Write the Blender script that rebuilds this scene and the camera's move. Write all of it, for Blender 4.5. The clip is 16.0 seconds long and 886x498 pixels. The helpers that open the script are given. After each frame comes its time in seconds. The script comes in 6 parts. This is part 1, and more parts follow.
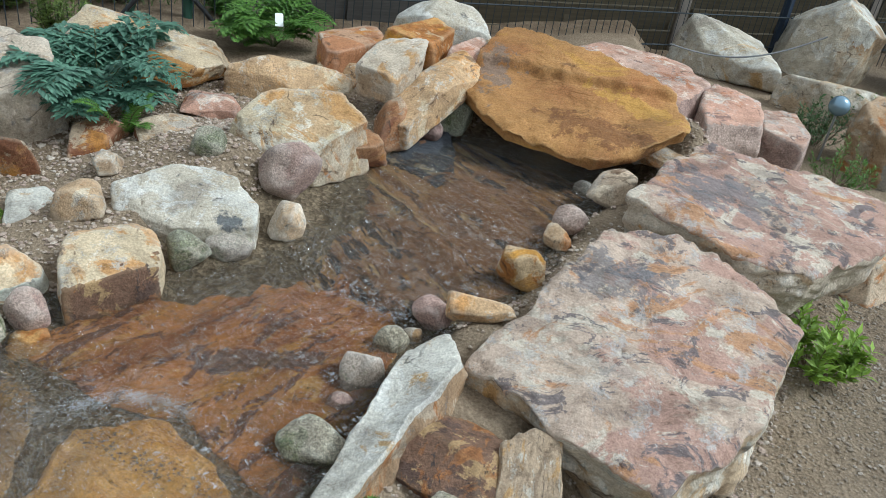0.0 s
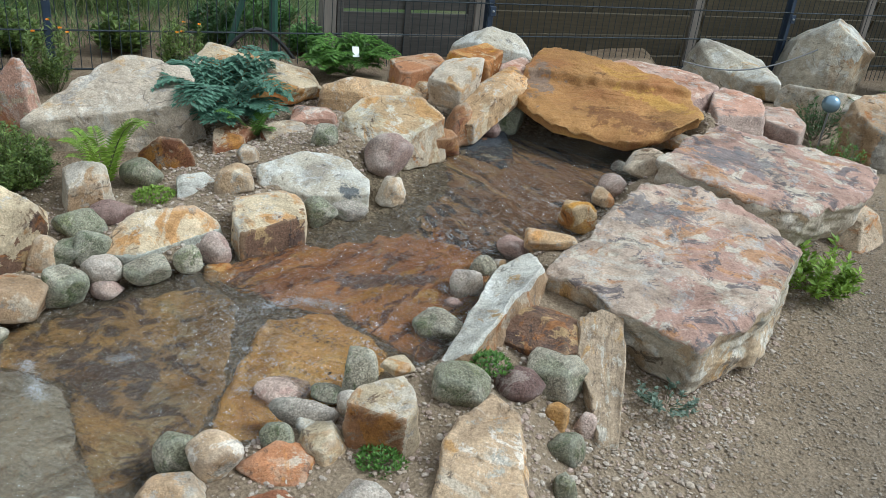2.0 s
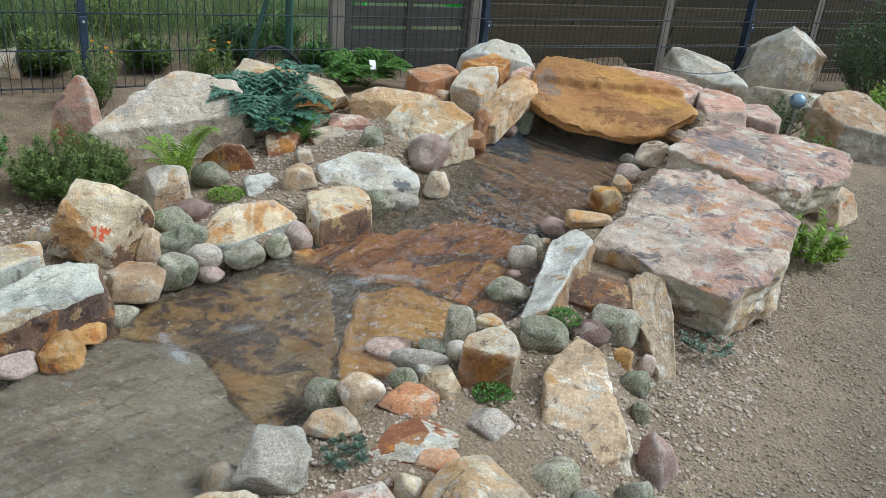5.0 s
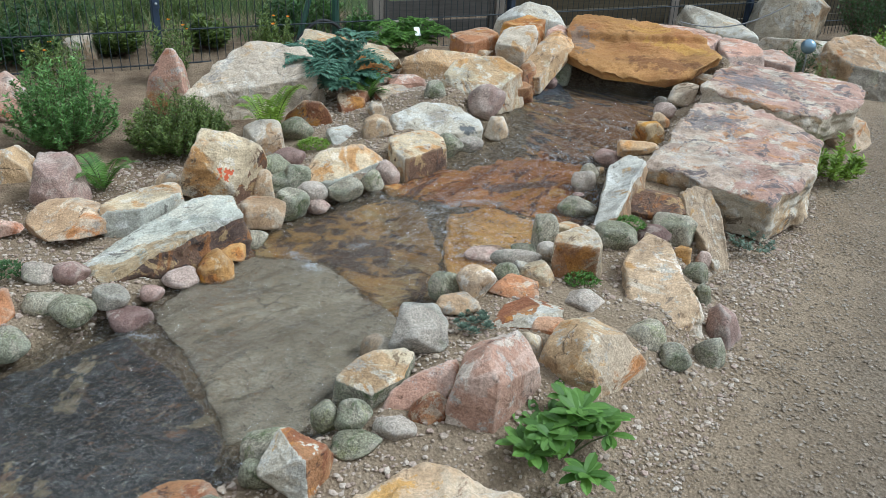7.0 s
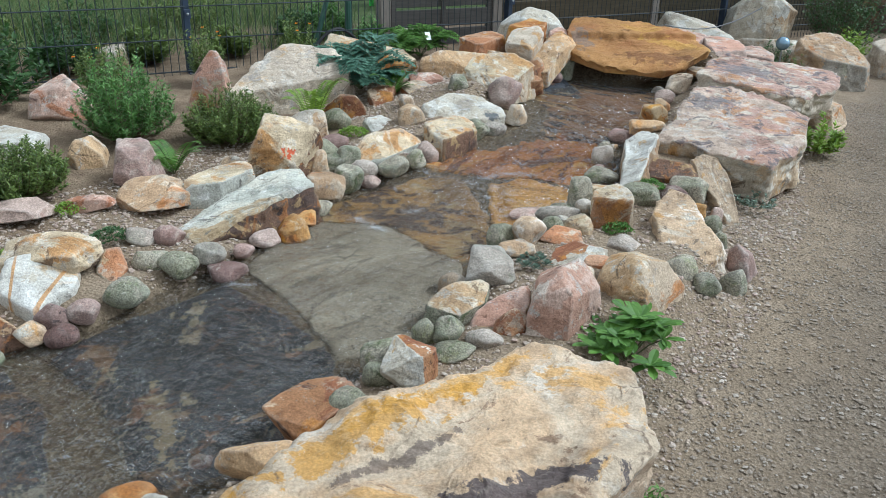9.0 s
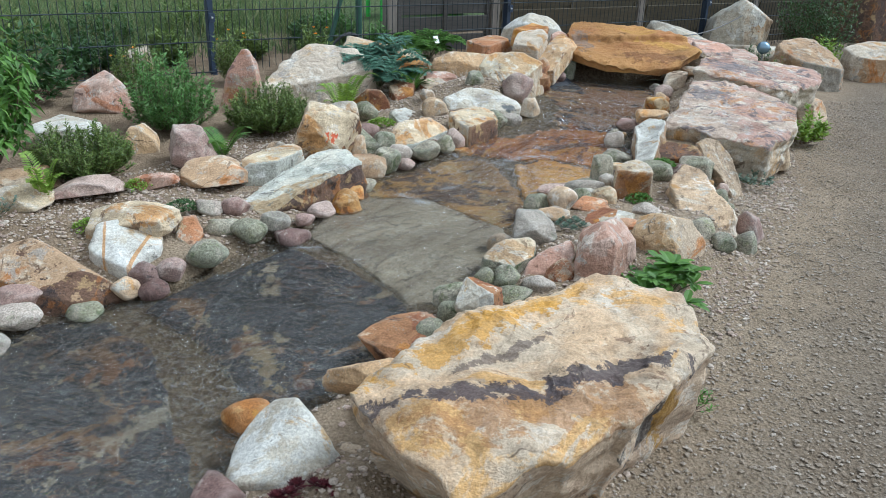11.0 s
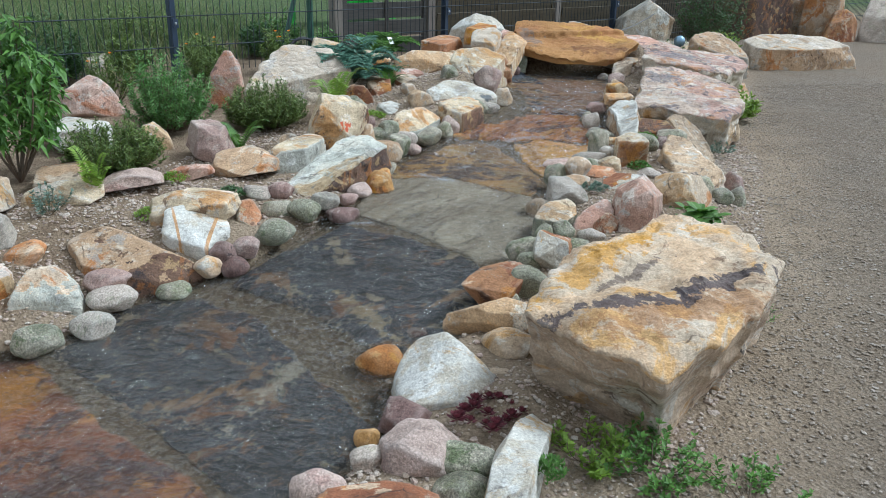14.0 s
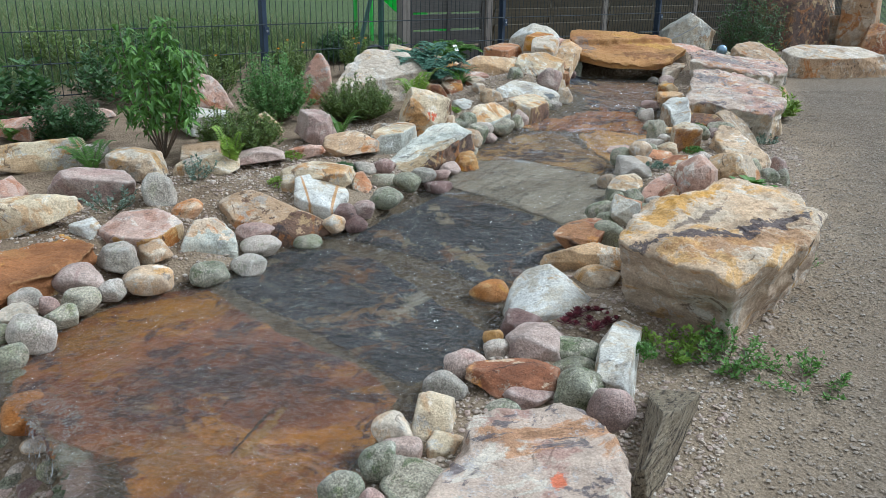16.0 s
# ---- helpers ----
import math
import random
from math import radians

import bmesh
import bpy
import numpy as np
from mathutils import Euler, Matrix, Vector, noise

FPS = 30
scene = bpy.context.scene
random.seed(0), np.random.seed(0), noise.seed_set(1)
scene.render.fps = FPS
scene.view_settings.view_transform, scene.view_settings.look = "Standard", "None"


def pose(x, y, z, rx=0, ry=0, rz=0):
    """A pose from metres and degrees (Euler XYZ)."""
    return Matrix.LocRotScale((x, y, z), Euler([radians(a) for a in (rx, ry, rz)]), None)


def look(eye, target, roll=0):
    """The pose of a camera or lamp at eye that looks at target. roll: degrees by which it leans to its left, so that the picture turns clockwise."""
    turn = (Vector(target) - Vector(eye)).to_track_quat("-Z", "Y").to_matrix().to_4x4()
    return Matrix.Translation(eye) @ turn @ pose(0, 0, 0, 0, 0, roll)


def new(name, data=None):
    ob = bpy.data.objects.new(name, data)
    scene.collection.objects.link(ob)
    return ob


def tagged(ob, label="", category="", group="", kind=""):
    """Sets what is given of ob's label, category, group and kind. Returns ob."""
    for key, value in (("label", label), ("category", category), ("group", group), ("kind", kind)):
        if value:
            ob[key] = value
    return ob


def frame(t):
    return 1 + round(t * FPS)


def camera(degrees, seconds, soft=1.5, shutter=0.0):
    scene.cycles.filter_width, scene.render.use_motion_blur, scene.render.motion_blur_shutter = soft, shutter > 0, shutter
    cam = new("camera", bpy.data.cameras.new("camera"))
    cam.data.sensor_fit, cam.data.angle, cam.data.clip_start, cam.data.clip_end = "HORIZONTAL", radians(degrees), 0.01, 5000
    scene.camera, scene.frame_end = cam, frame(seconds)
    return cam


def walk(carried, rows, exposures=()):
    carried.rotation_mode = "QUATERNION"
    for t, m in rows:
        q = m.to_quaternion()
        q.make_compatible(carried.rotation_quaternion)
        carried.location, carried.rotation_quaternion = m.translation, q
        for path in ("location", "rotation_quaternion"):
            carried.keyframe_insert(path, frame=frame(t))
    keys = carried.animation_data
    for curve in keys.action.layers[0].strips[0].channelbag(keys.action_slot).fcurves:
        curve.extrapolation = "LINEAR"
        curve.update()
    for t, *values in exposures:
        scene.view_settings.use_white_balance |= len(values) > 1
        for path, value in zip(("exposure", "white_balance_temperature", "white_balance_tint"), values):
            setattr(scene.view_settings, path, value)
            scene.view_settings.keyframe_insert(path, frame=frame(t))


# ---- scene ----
cam = camera(58.3, 16.0, soft=0.6)
PATH = [
    (0, (0.12, 0.107, 1.374), (0.053, 1.846, 0.388), 9.3),
    (0.5, (0.158, -0.117, 1.327), (-0.066, 1.64, 0.398), 8.2),
    (1, (0.129, -0.305, 1.352), (-0.126, 1.447, 0.421), 7.3),
    (1.5, (0.013, -0.518, 1.356), (-0.123, 1.274, 0.478), 8.5),
    (2, (0.0, -0.644, 1.345), (-0.136, 1.154, 0.48), 6.0),
    (2.5, (0.037, -0.755, 1.361), (-0.186, 1.033, 0.494), 5.1),
    (3, (0.069, -0.895, 1.362), (-0.202, 0.896, 0.512), 4.3),
    (3.2, (0.038, -0.964, 1.37), (-0.23, 0.833, 0.535), 4.5),
    (5.3, (-0.446, -1.104, 1.327), (-0.392, 0.727, 0.524), 4.1),
    (5.5, (-0.509, -1.158, 1.317), (-0.411, 0.68, 0.534), 3.0),
    (6, (-0.615, -1.274, 1.31), (-0.46, 0.558, 0.523), 1.8),
    (6.5, (-0.621, -1.417, 1.288), (-0.599, 0.394, 0.439), 2.7),
    (7, (-0.641, -1.551, 1.281), (-0.654, 0.263, 0.438), 2.4),
    (7.5, (-0.761, -1.664, 1.256), (-0.706, 0.162, 0.442), 0.1),
    (8, (-0.912, -1.783, 1.244), (-0.818, 0.052, 0.454), -1.5),
    (8.5, (-0.936, -1.869, 1.221), (-0.854, -0.038, 0.419), -0.6),
    (9, (-0.948, -1.981, 1.196), (-0.885, -0.142, 0.412), 1.5),
    (9.2, (-0.986, -2.019, 1.186), (-0.911, -0.176, 0.413), 1.9),
    (11.3, (-1.321, -2.381, 1.105), (-1.152, -0.529, 0.369), 1.4),
    (11.5, (-1.38, -2.416, 1.097), (-1.187, -0.569, 0.355), 1.2),
    (12, (-1.474, -2.44, 1.065), (-1.264, -0.613, 0.279), 1.3),
    (12.5, (-1.563, -2.359, 1.03), (-1.301, -0.519, 0.291), 1.0),
    (13, (-1.699, -2.344, 1.026), (-1.392, -0.516, 0.272), 1.2),
    (13.5, (-1.852, -2.444, 1.031), (-1.462, -0.614, 0.325), 0.8),
    (14, (-1.932, -2.537, 1.021), (-1.493, -0.714, 0.327), 1.1),
    (14.5, (-1.984, -2.67, 1.009), (-1.674, -0.813, 0.336), 1.2),
    (15, (-2.096, -2.814, 0.987), (-1.804, -0.949, 0.326), 0.7),
    (15.5, (-2.254, -2.922, 0.965), (-1.885, -1.075, 0.293), -1.2),
    (16, (-2.302, -3.031, 0.967), (-1.931, -1.177, 0.317), 0.9),
]
walk(cam, [(t, look(eye, target, roll)) for t, eye, target, roll in PATH],
     exposures=[(0.0, 0.05, 5540, 1), (6.0, 0.1, 5460, 2), (12.0, 0.2, 5300, 3), (16.0, 0.17, 5280, 3)])

# ---- light: a bright overcast sky ----
SUN_UP, SUN_ROUND = 50.0, 88.0
world = bpy.data.worlds.new("world")
scene.world = world
world.use_nodes = True
sky = world.node_tree.nodes.new("ShaderNodeTexSky")
sky.sky_type, sky.sun_disc = "NISHITA", False
sky.sun_elevation, sky.sun_rotation = radians(SUN_UP), radians(SUN_ROUND)
sky.air_density, sky.dust_density, sky.ozone_density = 1.0, 10.0, 1.0
soften = world.node_tree.nodes.new("ShaderNodeHueSaturation")
soften.inputs["Saturation"].default_value = 0.3
world.node_tree.links.new(sky.outputs[0], soften.inputs["Color"])
back = world.node_tree.nodes["Background"]
back.inputs["Strength"].default_value = 0.06
world.node_tree.links.new(soften.outputs[0], back.inputs["Color"])
# an even cloud cover over the whole sky
cloud = world.node_tree.nodes.new("ShaderNodeBackground")
cloud.inputs["Color"].default_value, cloud.inputs["Strength"].default_value = (1.0, .985, .96, 1), .6
both = world.node_tree.nodes.new("ShaderNodeAddShader")
world.node_tree.links.new(back.outputs[0], both.inputs[0])
world.node_tree.links.new(cloud.outputs[0], both.inputs[1])
world.node_tree.links.new(both.outputs[0], world.node_tree.nodes["World Output"].inputs["Surface"])
sun_data = bpy.data.lights.new("sun", "SUN")
sun_data.energy, sun_data.angle, sun_data.color = 1.8, radians(14), (1.0, 0.98, 0.95)
sun = new("sun", sun_data)
sun.rotation_euler = Euler((radians(90 - SUN_UP), 0, radians(180 - SUN_ROUND)))
scene.view_settings.exposure = 0.0


# ---- materials ----
def shader(name):
    m = bpy.data.materials.new(name)
    m.use_nodes = True
    return m, m.node_tree.nodes, m.node_tree.links, m.node_tree.nodes["Principled BSDF"]


def ramp(nodes, links, fac, stops):
    r = nodes.new("ShaderNodeValToRGB")
    r.color_ramp.elements.remove(r.color_ramp.elements[1])
    for n, (at, col) in enumerate(stops):
        e = r.color_ramp.elements[0] if n == 0 else r.color_ramp.elements.new(at)
        e.position, e.color = at, ((*col, 1) if len(col) == 3 else col)
    links.new(fac, r.inputs[0])
    return r.outputs[0]


def noise_of(nodes, links, vec, scale, detail=6, rough=0.6, distort=0.0):
    n = nodes.new("ShaderNodeTexNoise")
    n.inputs["Scale"].default_value, n.inputs["Detail"].default_value = scale, detail
    n.inputs["Roughness"].default_value, n.inputs["Distortion"].default_value = rough, distort
    links.new(vec, n.inputs["Vector"])
    return n.outputs[0]


def blend(nodes, links, fac, a, b, how="MIX"):
    m = nodes.new("ShaderNodeMix")
    m.data_type, m.blend_type, m.clamp_result = "RGBA", how, False
    for socket, v in ((m.inputs["Factor"], fac), (m.inputs["A"], a), (m.inputs["B"], b)):
        if isinstance(v, bpy.types.NodeSocket):
            links.new(v, socket)
        elif isinstance(v, (int, float)):
            socket.default_value = v
        else:
            socket.default_value = (*v, 1)
    return m.outputs["Result"]


def object_place(nodes, links, stretch=(1, 1, 1), shift=True, turn=(0, 0, 0)):
    """Object coordinates, turned, then stretched, and shifted from stone to stone."""
    tc = nodes.new("ShaderNodeTexCoord")
    rot = nodes.new("ShaderNodeMapping")
    rot.inputs["Rotation"].default_value = [radians(a) for a in turn]
    links.new(tc.outputs["Object"], rot.inputs["Vector"])
    mp = nodes.new("ShaderNodeMapping")
    mp.inputs["Scale"].default_value = stretch
    links.new(rot.outputs[0], mp.inputs["Vector"])
    if not shift:
        return mp.outputs[0], None
    info = nodes.new("ShaderNodeObjectInfo")
    mul = nodes.new("ShaderNodeMath")
    mul.operation, mul.inputs[1].default_value = "MULTIPLY", 57.0
    links.new(info.outputs["Random"], mul.inputs[0])
    add = nodes.new("ShaderNodeVectorMath")
    links.new(mp.outputs[0], add.inputs[0])
    links.new(mul.outputs[0], add.inputs[1])
    return add.outputs[0], info.outputs["Random"]


def bump_into(nodes, links, bsdf, height, strength, distance):
    b = nodes.new("ShaderNodeBump")
    b.inputs["Strength"].default_value, b.inputs["Distance"].default_value = strength, distance
    links.new(height, b.inputs["Height"])
    links.new(b.outputs[0], bsdf.inputs["Normal"])


STONE = {}


def stone_material(name, base, second, dark, light, patch=(.485, .515), crust=(.6, .63), pale=(.56, .585), size=4.0, grain=0.2, speck=0.0, iron=None, rusty=(.555, .6), lichen=None, rough=.85, stretch=(1, 1, 1), turn=(0, 0, 0), relief=.006, pits=.85, cracks=3.6, spread=.22, tint=True):
    """Weathered stone: two tones in patches, iron stains, dark crusts, pale bloom, lichen, pits and mineral grain."""
    m, nodes, links, bsdf = shader(name)
    vec, rand = object_place(nodes, links, stretch, True, turn)
    if stretch == (1, 1, 1):
        even = vec
    else:
        even, _ = object_place(nodes, links)
    n1 = noise_of(nodes, links, vec, size, 9, .66, .5)
    n2 = noise_of(nodes, links, vec, size * 2.4, 12, .7, .8)
    n3 = noise_of(nodes, links, vec, size * 1.7, 12, .7, .5)
    n5 = noise_of(nodes, links, even, 24, 7, .68, .3)
    fine = noise_of(nodes, links, even, 150, 3, .7)
    vary = nodes.new("ShaderNodeMath")
    vary.operation = "MULTIPLY_ADD"
    vary.inputs[1].default_value = spread
    links.new(rand, vary.inputs[0])
    links.new(n1, vary.inputs[2])
    col = blend(nodes, links, ramp(nodes, links, vary.outputs[0], [(patch[0] + spread / 2, (0, 0, 0)), (patch[1] + spread / 2, (1, 1, 1))]), base, second)
    col = blend(nodes, links, ramp(nodes, links, n3, [(pale[0], (0, 0, 0)), (pale[1], (.9, .9, .9))]), col, light)
    if iron:
        n4 = noise_of(nodes, links, vec, size * .8, 11, .68, 1.4)
        edge = tuple(.55 * v for v in iron)
        col = blend(nodes, links, ramp(nodes, links, n4, [(rusty[0], (0, 0, 0)), (rusty[1], (.9, .9, .9))]), col, iron)
        col = blend(nodes, links, ramp(nodes, links, n4, [(rusty[1] + .03, (0, 0, 0)), (rusty[1] + .07, (.8, .8, .8))]), col, edge)
    col = blend(nodes, links, ramp(nodes, links, n2, [(crust[0], (0, 0, 0)), (crust[1], (.9, .9, .9))]), col, dark)
    if lichen:
        n6 = noise_of(nodes, links, even, 9, 15, .82, .2)
        col = blend(nodes, links, ramp(nodes, links, n6, [(.555, (0, 0, 0)), (.575, (.85, .85, .85))]), col, lichen)
    if speck:
        v = nodes.new("ShaderNodeTexVoronoi")
        v.inputs["Scale"].default_value = 300
        links.new(even, v.inputs["Vector"])
        col = blend(nodes, links, speck, col, ramp(nodes, links, v.outputs["Color"], [(.2, (.6, .6, .6)), (.5, (1, 1, 1)), (.8, (1.35, 1.35, 1.35))]), "MULTIPLY")
    plain = nodes.new("NodeReroute")
    plain.name = "before_wear"
    links.new(col, plain.inputs[0])
    plain2 = nodes.new("NodeReroute")
    plain2.name = "after_stains"
    links.new(plain.outputs[0], plain2.inputs[0])
    col = plain2.outputs[0]
    col = blend(nodes, links, pits, col, ramp(nodes, links, n5, [(.3, (.3, .26, .23)), (.37, (.86, .84, .82)), (.5, (1.0, 1.0, 1.0)), (.64, (1.12, 1.12, 1.11))]), "MULTIPLY")
    col = blend(nodes, links, 1.0, col, ramp(nodes, links, fine, [(.36, (1 - grain,) * 3), (.64, (1 + grain,) * 3)]), "MULTIPLY")
    broad = noise_of(nodes, links, vec, size * 1.25, 6, .62, .9)
    col = blend(nodes, links, .9, col, ramp(nodes, links, broad, [(.36, (.62, .6, .59)), (.46, (.93, .92, .9)), (.54, (1.02, 1.01, 1.0)), (.66, (1.2, 1.19, 1.17))]), "MULTIPLY")
    if tint:
        col = blend(nodes, links, 1.0, col, ramp(nodes, links, rand, [(0, (.82, .78, .74)), (.3, (1.06, 1.0, .94)), (.6, (.92, .91, .87)), (.8, (1.1, 1.05, 1.0)), (1, (1.2, 1.13, 1.05))]), "MULTIPLY")
    if cracks:
        bent = nodes.new("ShaderNodeVectorMath")
        bent.operation = "MULTIPLY_ADD"
        bent.inputs[1].default_value = (.1, .1, .1)
        nv = nodes.new("ShaderNodeTexNoise")
        nv.inputs["Scale"].default_value, nv.inputs["Detail"].default_value = 9, 6
        links.new(even, nv.inputs["Vector"])
        links.new(nv.outputs["Color"], bent.inputs[0])
        links.new(even, bent.inputs[2])
        cell = nodes.new("ShaderNodeTexVoronoi")
        cell.feature = "DISTANCE_TO_EDGE"
        cell.inputs["Scale"].default_value = cracks
        links.new(bent.outputs[0], cell.inputs["Vector"])
        line = ramp(nodes, links, cell.outputs["Distance"], [(.004, (1, 1, 1)), (.014, (0, 0, 0))])
        some = ramp(nodes, links, n1, [(.54, (0, 0, 0)), (.6, (.75, .75, .75))])
        col = blend(nodes, links, blend(nodes, links, 1.0, line, some, "MULTIPLY"), col, tuple(.45 * v for v in dark))
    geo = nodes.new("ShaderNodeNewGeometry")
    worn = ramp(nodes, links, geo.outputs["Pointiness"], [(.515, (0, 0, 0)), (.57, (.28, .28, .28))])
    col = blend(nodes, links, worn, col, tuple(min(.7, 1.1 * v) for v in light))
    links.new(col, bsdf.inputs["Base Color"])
    bsdf.inputs["Roughness"].default_value = rough
    bsdf.inputs["Specular IOR Level"].default_value = .3
    h = nodes.new("ShaderNodeMath")
    h.operation = "ADD"
    links.new(n2, h.inputs[0])
    links.new(n5, h.inputs[1])
    h2 = nodes.new("ShaderNodeMath")
    h2.operation = "MULTIPLY_ADD"
    h2.inputs[1].default_value = .16
    links.new(fine, h2.inputs[0])
    links.new(h.outputs[0], h2.inputs[2])
    bump_into(nodes, links, bsdf, h2.outputs[0], 1.0, relief * 1.7)
    STONE[name] = m
    return m


IRON, RED_IRON = (.43, .26, .11), (.3, .14, .075)
stone_material("granite", (.33, .31, .27), (.39, .35, .31), (.18, .175, .15), (.52, .5, .46), cracks=0, speck=.7, size=5, pits=.3, crust=(.63, .7), pale=(.6, .68), lichen=(.31, .31, .24), grain=.18)
stone_material("moss", (.225, .23, .17), (.3, .285, .23), (.09, .115, .055), (.42, .42, .36), cracks=0, speck=.85, crust=(.54, .62), size=6, pits=.7, pale=(.58, .64), lichen=(.2, .215, .125), grain=.26)
stone_material("mauve", (.34, .245, .22), (.4, .32, .285), (.19, .15, .135), (.52, .47, .43), cracks=0, speck=.6, size=5, pits=.3, crust=(.62, .7), pale=(.6, .68), grain=.18)
stone_material("plum", (.18, .115, .105), (.25, .175, .16), (.07, .052, .052), (.33, .275, .25), cracks=0, speck=.3, size=7, pits=.5)
stone_material("cream", (.53, .45, .32), (.45, .32, .19), (.17, .115, .075), (.62, .58, .5), iron=(.46, .26, .1), rusty=(.55, .585), lichen=(.42, .41, .38))
stone_material("tan", (.42, .3, .19), (.46, .38, .29), (.14, .09, .055), (.55, .48, .38), iron=(.4, .18, .06), lichen=(.37, .35, .32))
stone_material("pale", (.48, .43, .355), (.44, .34, .235), (.16, .13, .105), (.6, .57, .52), iron=(.44, .27, .11), rusty=(.57, .61), lichen=(.35, .355, .33))
stone_material("white", (.52, .5, .445), (.46, .415, .335), (.17, .16, .145), (.6, .59, .55), crust=(.61, .66), iron=(.44, .29, .13), rusty=(.59, .64), lichen=(.5, .49, .45), grain=.2, tint=False)
stone_material("pink", (.48, .345, .29), (.42, .26, .2), (.17, .11, .1), (.58, .51, .45), iron=(.36, .16, .085), rusty=(.57, .61), lichen=(.42, .4, .385))
stone_material("salmon", (.46, .29, .19), (.42, .2, .1), (.18, .1, .065), (.53, .46, .38), iron=(.48, .22, .05))
stone_material("rust", (.32, .17, .085), (.22, .095, .05), (.09, .052, .04), (.46, .37, .27), iron=(.42, .2, .05), lichen=(.3, .25, .2))
stone_material("ochre", (.45, .26, .095), (.37, .16, .045), (.13, .07, .04), (.54, .42, .27), iron=(.48, .24, .03))
stone_material("umber", (.16, .1, .07), (.095, .065, .055), (.05, .043, .045), (.36, .26, .14), size=7, iron=(.28, .13, .05))
stone_material("slab_mauve", (.38, .245, .195), (.46, .36, .285), (.14, .118, .122), (.53, .47, .385), size=3.2, patch=(.475, .515), crust=(.55, .58), pale=(.555, .58), iron=(.42, .23, .12), rusty=(.57, .6), lichen=(.4, .37, .35), stretch=(1, 1.4, 1), turn=(0, 0, -12), relief=.008, pits=.8, cracks=0, grain=.17, tint=False)
stone_material("slab_rust", (.27, .115, .042), (.38, .2, .07), (.15, .075, .035), (.52, .37, .18), size=1.7, patch=(.42, .58), crust=(.6, .66), pale=(.58, .64), iron=(.46, .26, .055), rusty=(.55, .62), relief=.006, pits=.3, grain=.22, cracks=0, tint=False)
stone_material("boulder_gold", (.53, .38, .24), (.52, .42, .305), (.24, .155, .1), (.57, .5, .41), size=3.0, patch=(.45, .54), crust=(.61, .645), pale=(.575, .62), iron=(.56, .34, .13), rusty=(.56, .59), stretch=(1, 1.3, 1), turn=(0, 0, -20), relief=.009, pits=.6, grain=.17, tint=False)
stone_material("boulder_pale", (.57, .48, .37), (.5, .42, .33), (.26, .21, .17), (.64, .59, .51), size=3.4, patch=(.45, .53), iron=(.47, .32, .17), rusty=(.59, .64), lichen=(.42, .385, .35), relief=.01, tint=False)
stone_material("sage", (.46, .46, .4), (.52, .5, .42), (.17, .16, .14), (.62, .62, .58), size=3.5, iron=(.4, .29, .16), rusty=(.59, .64), lichen=(.37, .38, .33), stretch=(1, 2.2, 1), turn=(0, 0, -30), tint=False)
stone_material("boulder_side", (.51, .39, .275), (.45, .335, .235), (.2, .14, .1), (.58, .51, .42), size=3.5, iron=(.5, .31, .14), rusty=(.57, .61), stretch=(1, 1, 2), lichen=(.5, .45, .38), pits=.5, grain=.17, relief=.008, tint=False)
stone_material("bed_striped", (.19, .1, .05), (.36, .2, .08), (.028, .033, .04), (.46, .31, .13), size=1.4, stretch=(1.0, 8, 1), turn=(0, 0, 48), patch=(.48, .505), crust=(.515, .54), pale=(.545, .57), iron=(.38, .18, .035), rusty=(.56, .59), rough=.5, pits=.5, spread=0, tint=False)
stone_material("bed_rust", (.47, .205, .055), (.36, .14, .042), (.12, .06, .047), (.56, .32, .085), size=2.6, stretch=(1, 2.6, 1), turn=(0, 0, -60), patch=(.45, .54), pale=(.56, .6), crust=(.55, .58), iron=(.47, .23, .035), rusty=(.55, .59), rough=.5, pits=.6, spread=0, tint=False)
stone_material("bed_ember", (.33, .13, .045), (.22, .085, .042), (.075, .05, .055), (.42, .25, .11), size=2.4, patch=(.44, .53), crust=(.545, .585), pale=(.58, .62), iron=(.46, .2, .025), rusty=(.55, .59), rough=.5, pits=.8, spread=0, tint=False)
stone_material("bed_ochre", (.66, .38, .11), (.55, .29, .08), (.33, .17, .065), (.72, .47, .17), size=2.4, crust=(.6, .66), rough=.5, pits=.3, spread=0, tint=False)
stone_material("bed_brown", (.36, .22, .095), (.48, .29, .1), (.1, .07, .065), (.46, .34, .17), size=3.0, patch=(.45, .54), crust=(.53, .57), iron=(.46, .22, .035), rough=.5, pits=.6, spread=0, tint=False)
stone_material("bed_grey", (.35, .305, .235), (.42, .37, .285), (.2, .178, .14), (.56, .5, .4), size=2.0, stretch=(1, 3, 1), turn=(0, 0, -38), patch=(.44, .56), crust=(.57, .62), pale=(.59, .63), rough=.5, pits=.5, spread=0, tint=False)
stone_material("bed_slate", (.055, .06, .07), (.036, .04, .05), (.2, .1, .05), (.32, .26, .175), size=3.2, patch=(.42, .58), crust=(.58, .62), pale=(.59, .62), iron=(.24, .14, .07), rusty=(.585, .62), rough=.45, pits=.7, spread=0, tint=False)
stone_material("column", (.41, .35, .265), (.38, .29, .2), (.17, .13, .1), (.52, .475, .4), size=5, stretch=(5, .5, 5), iron=(.4, .25, .11), rusty=(.58, .63), tint=False)
stone_material("wood_grey", (.27, .22, .155), (.35, .295, .21), (.06, .048, .036), (.42, .37, .285), size=6, stretch=(7, .45, 7), relief=.02, crust=(.53, .57))


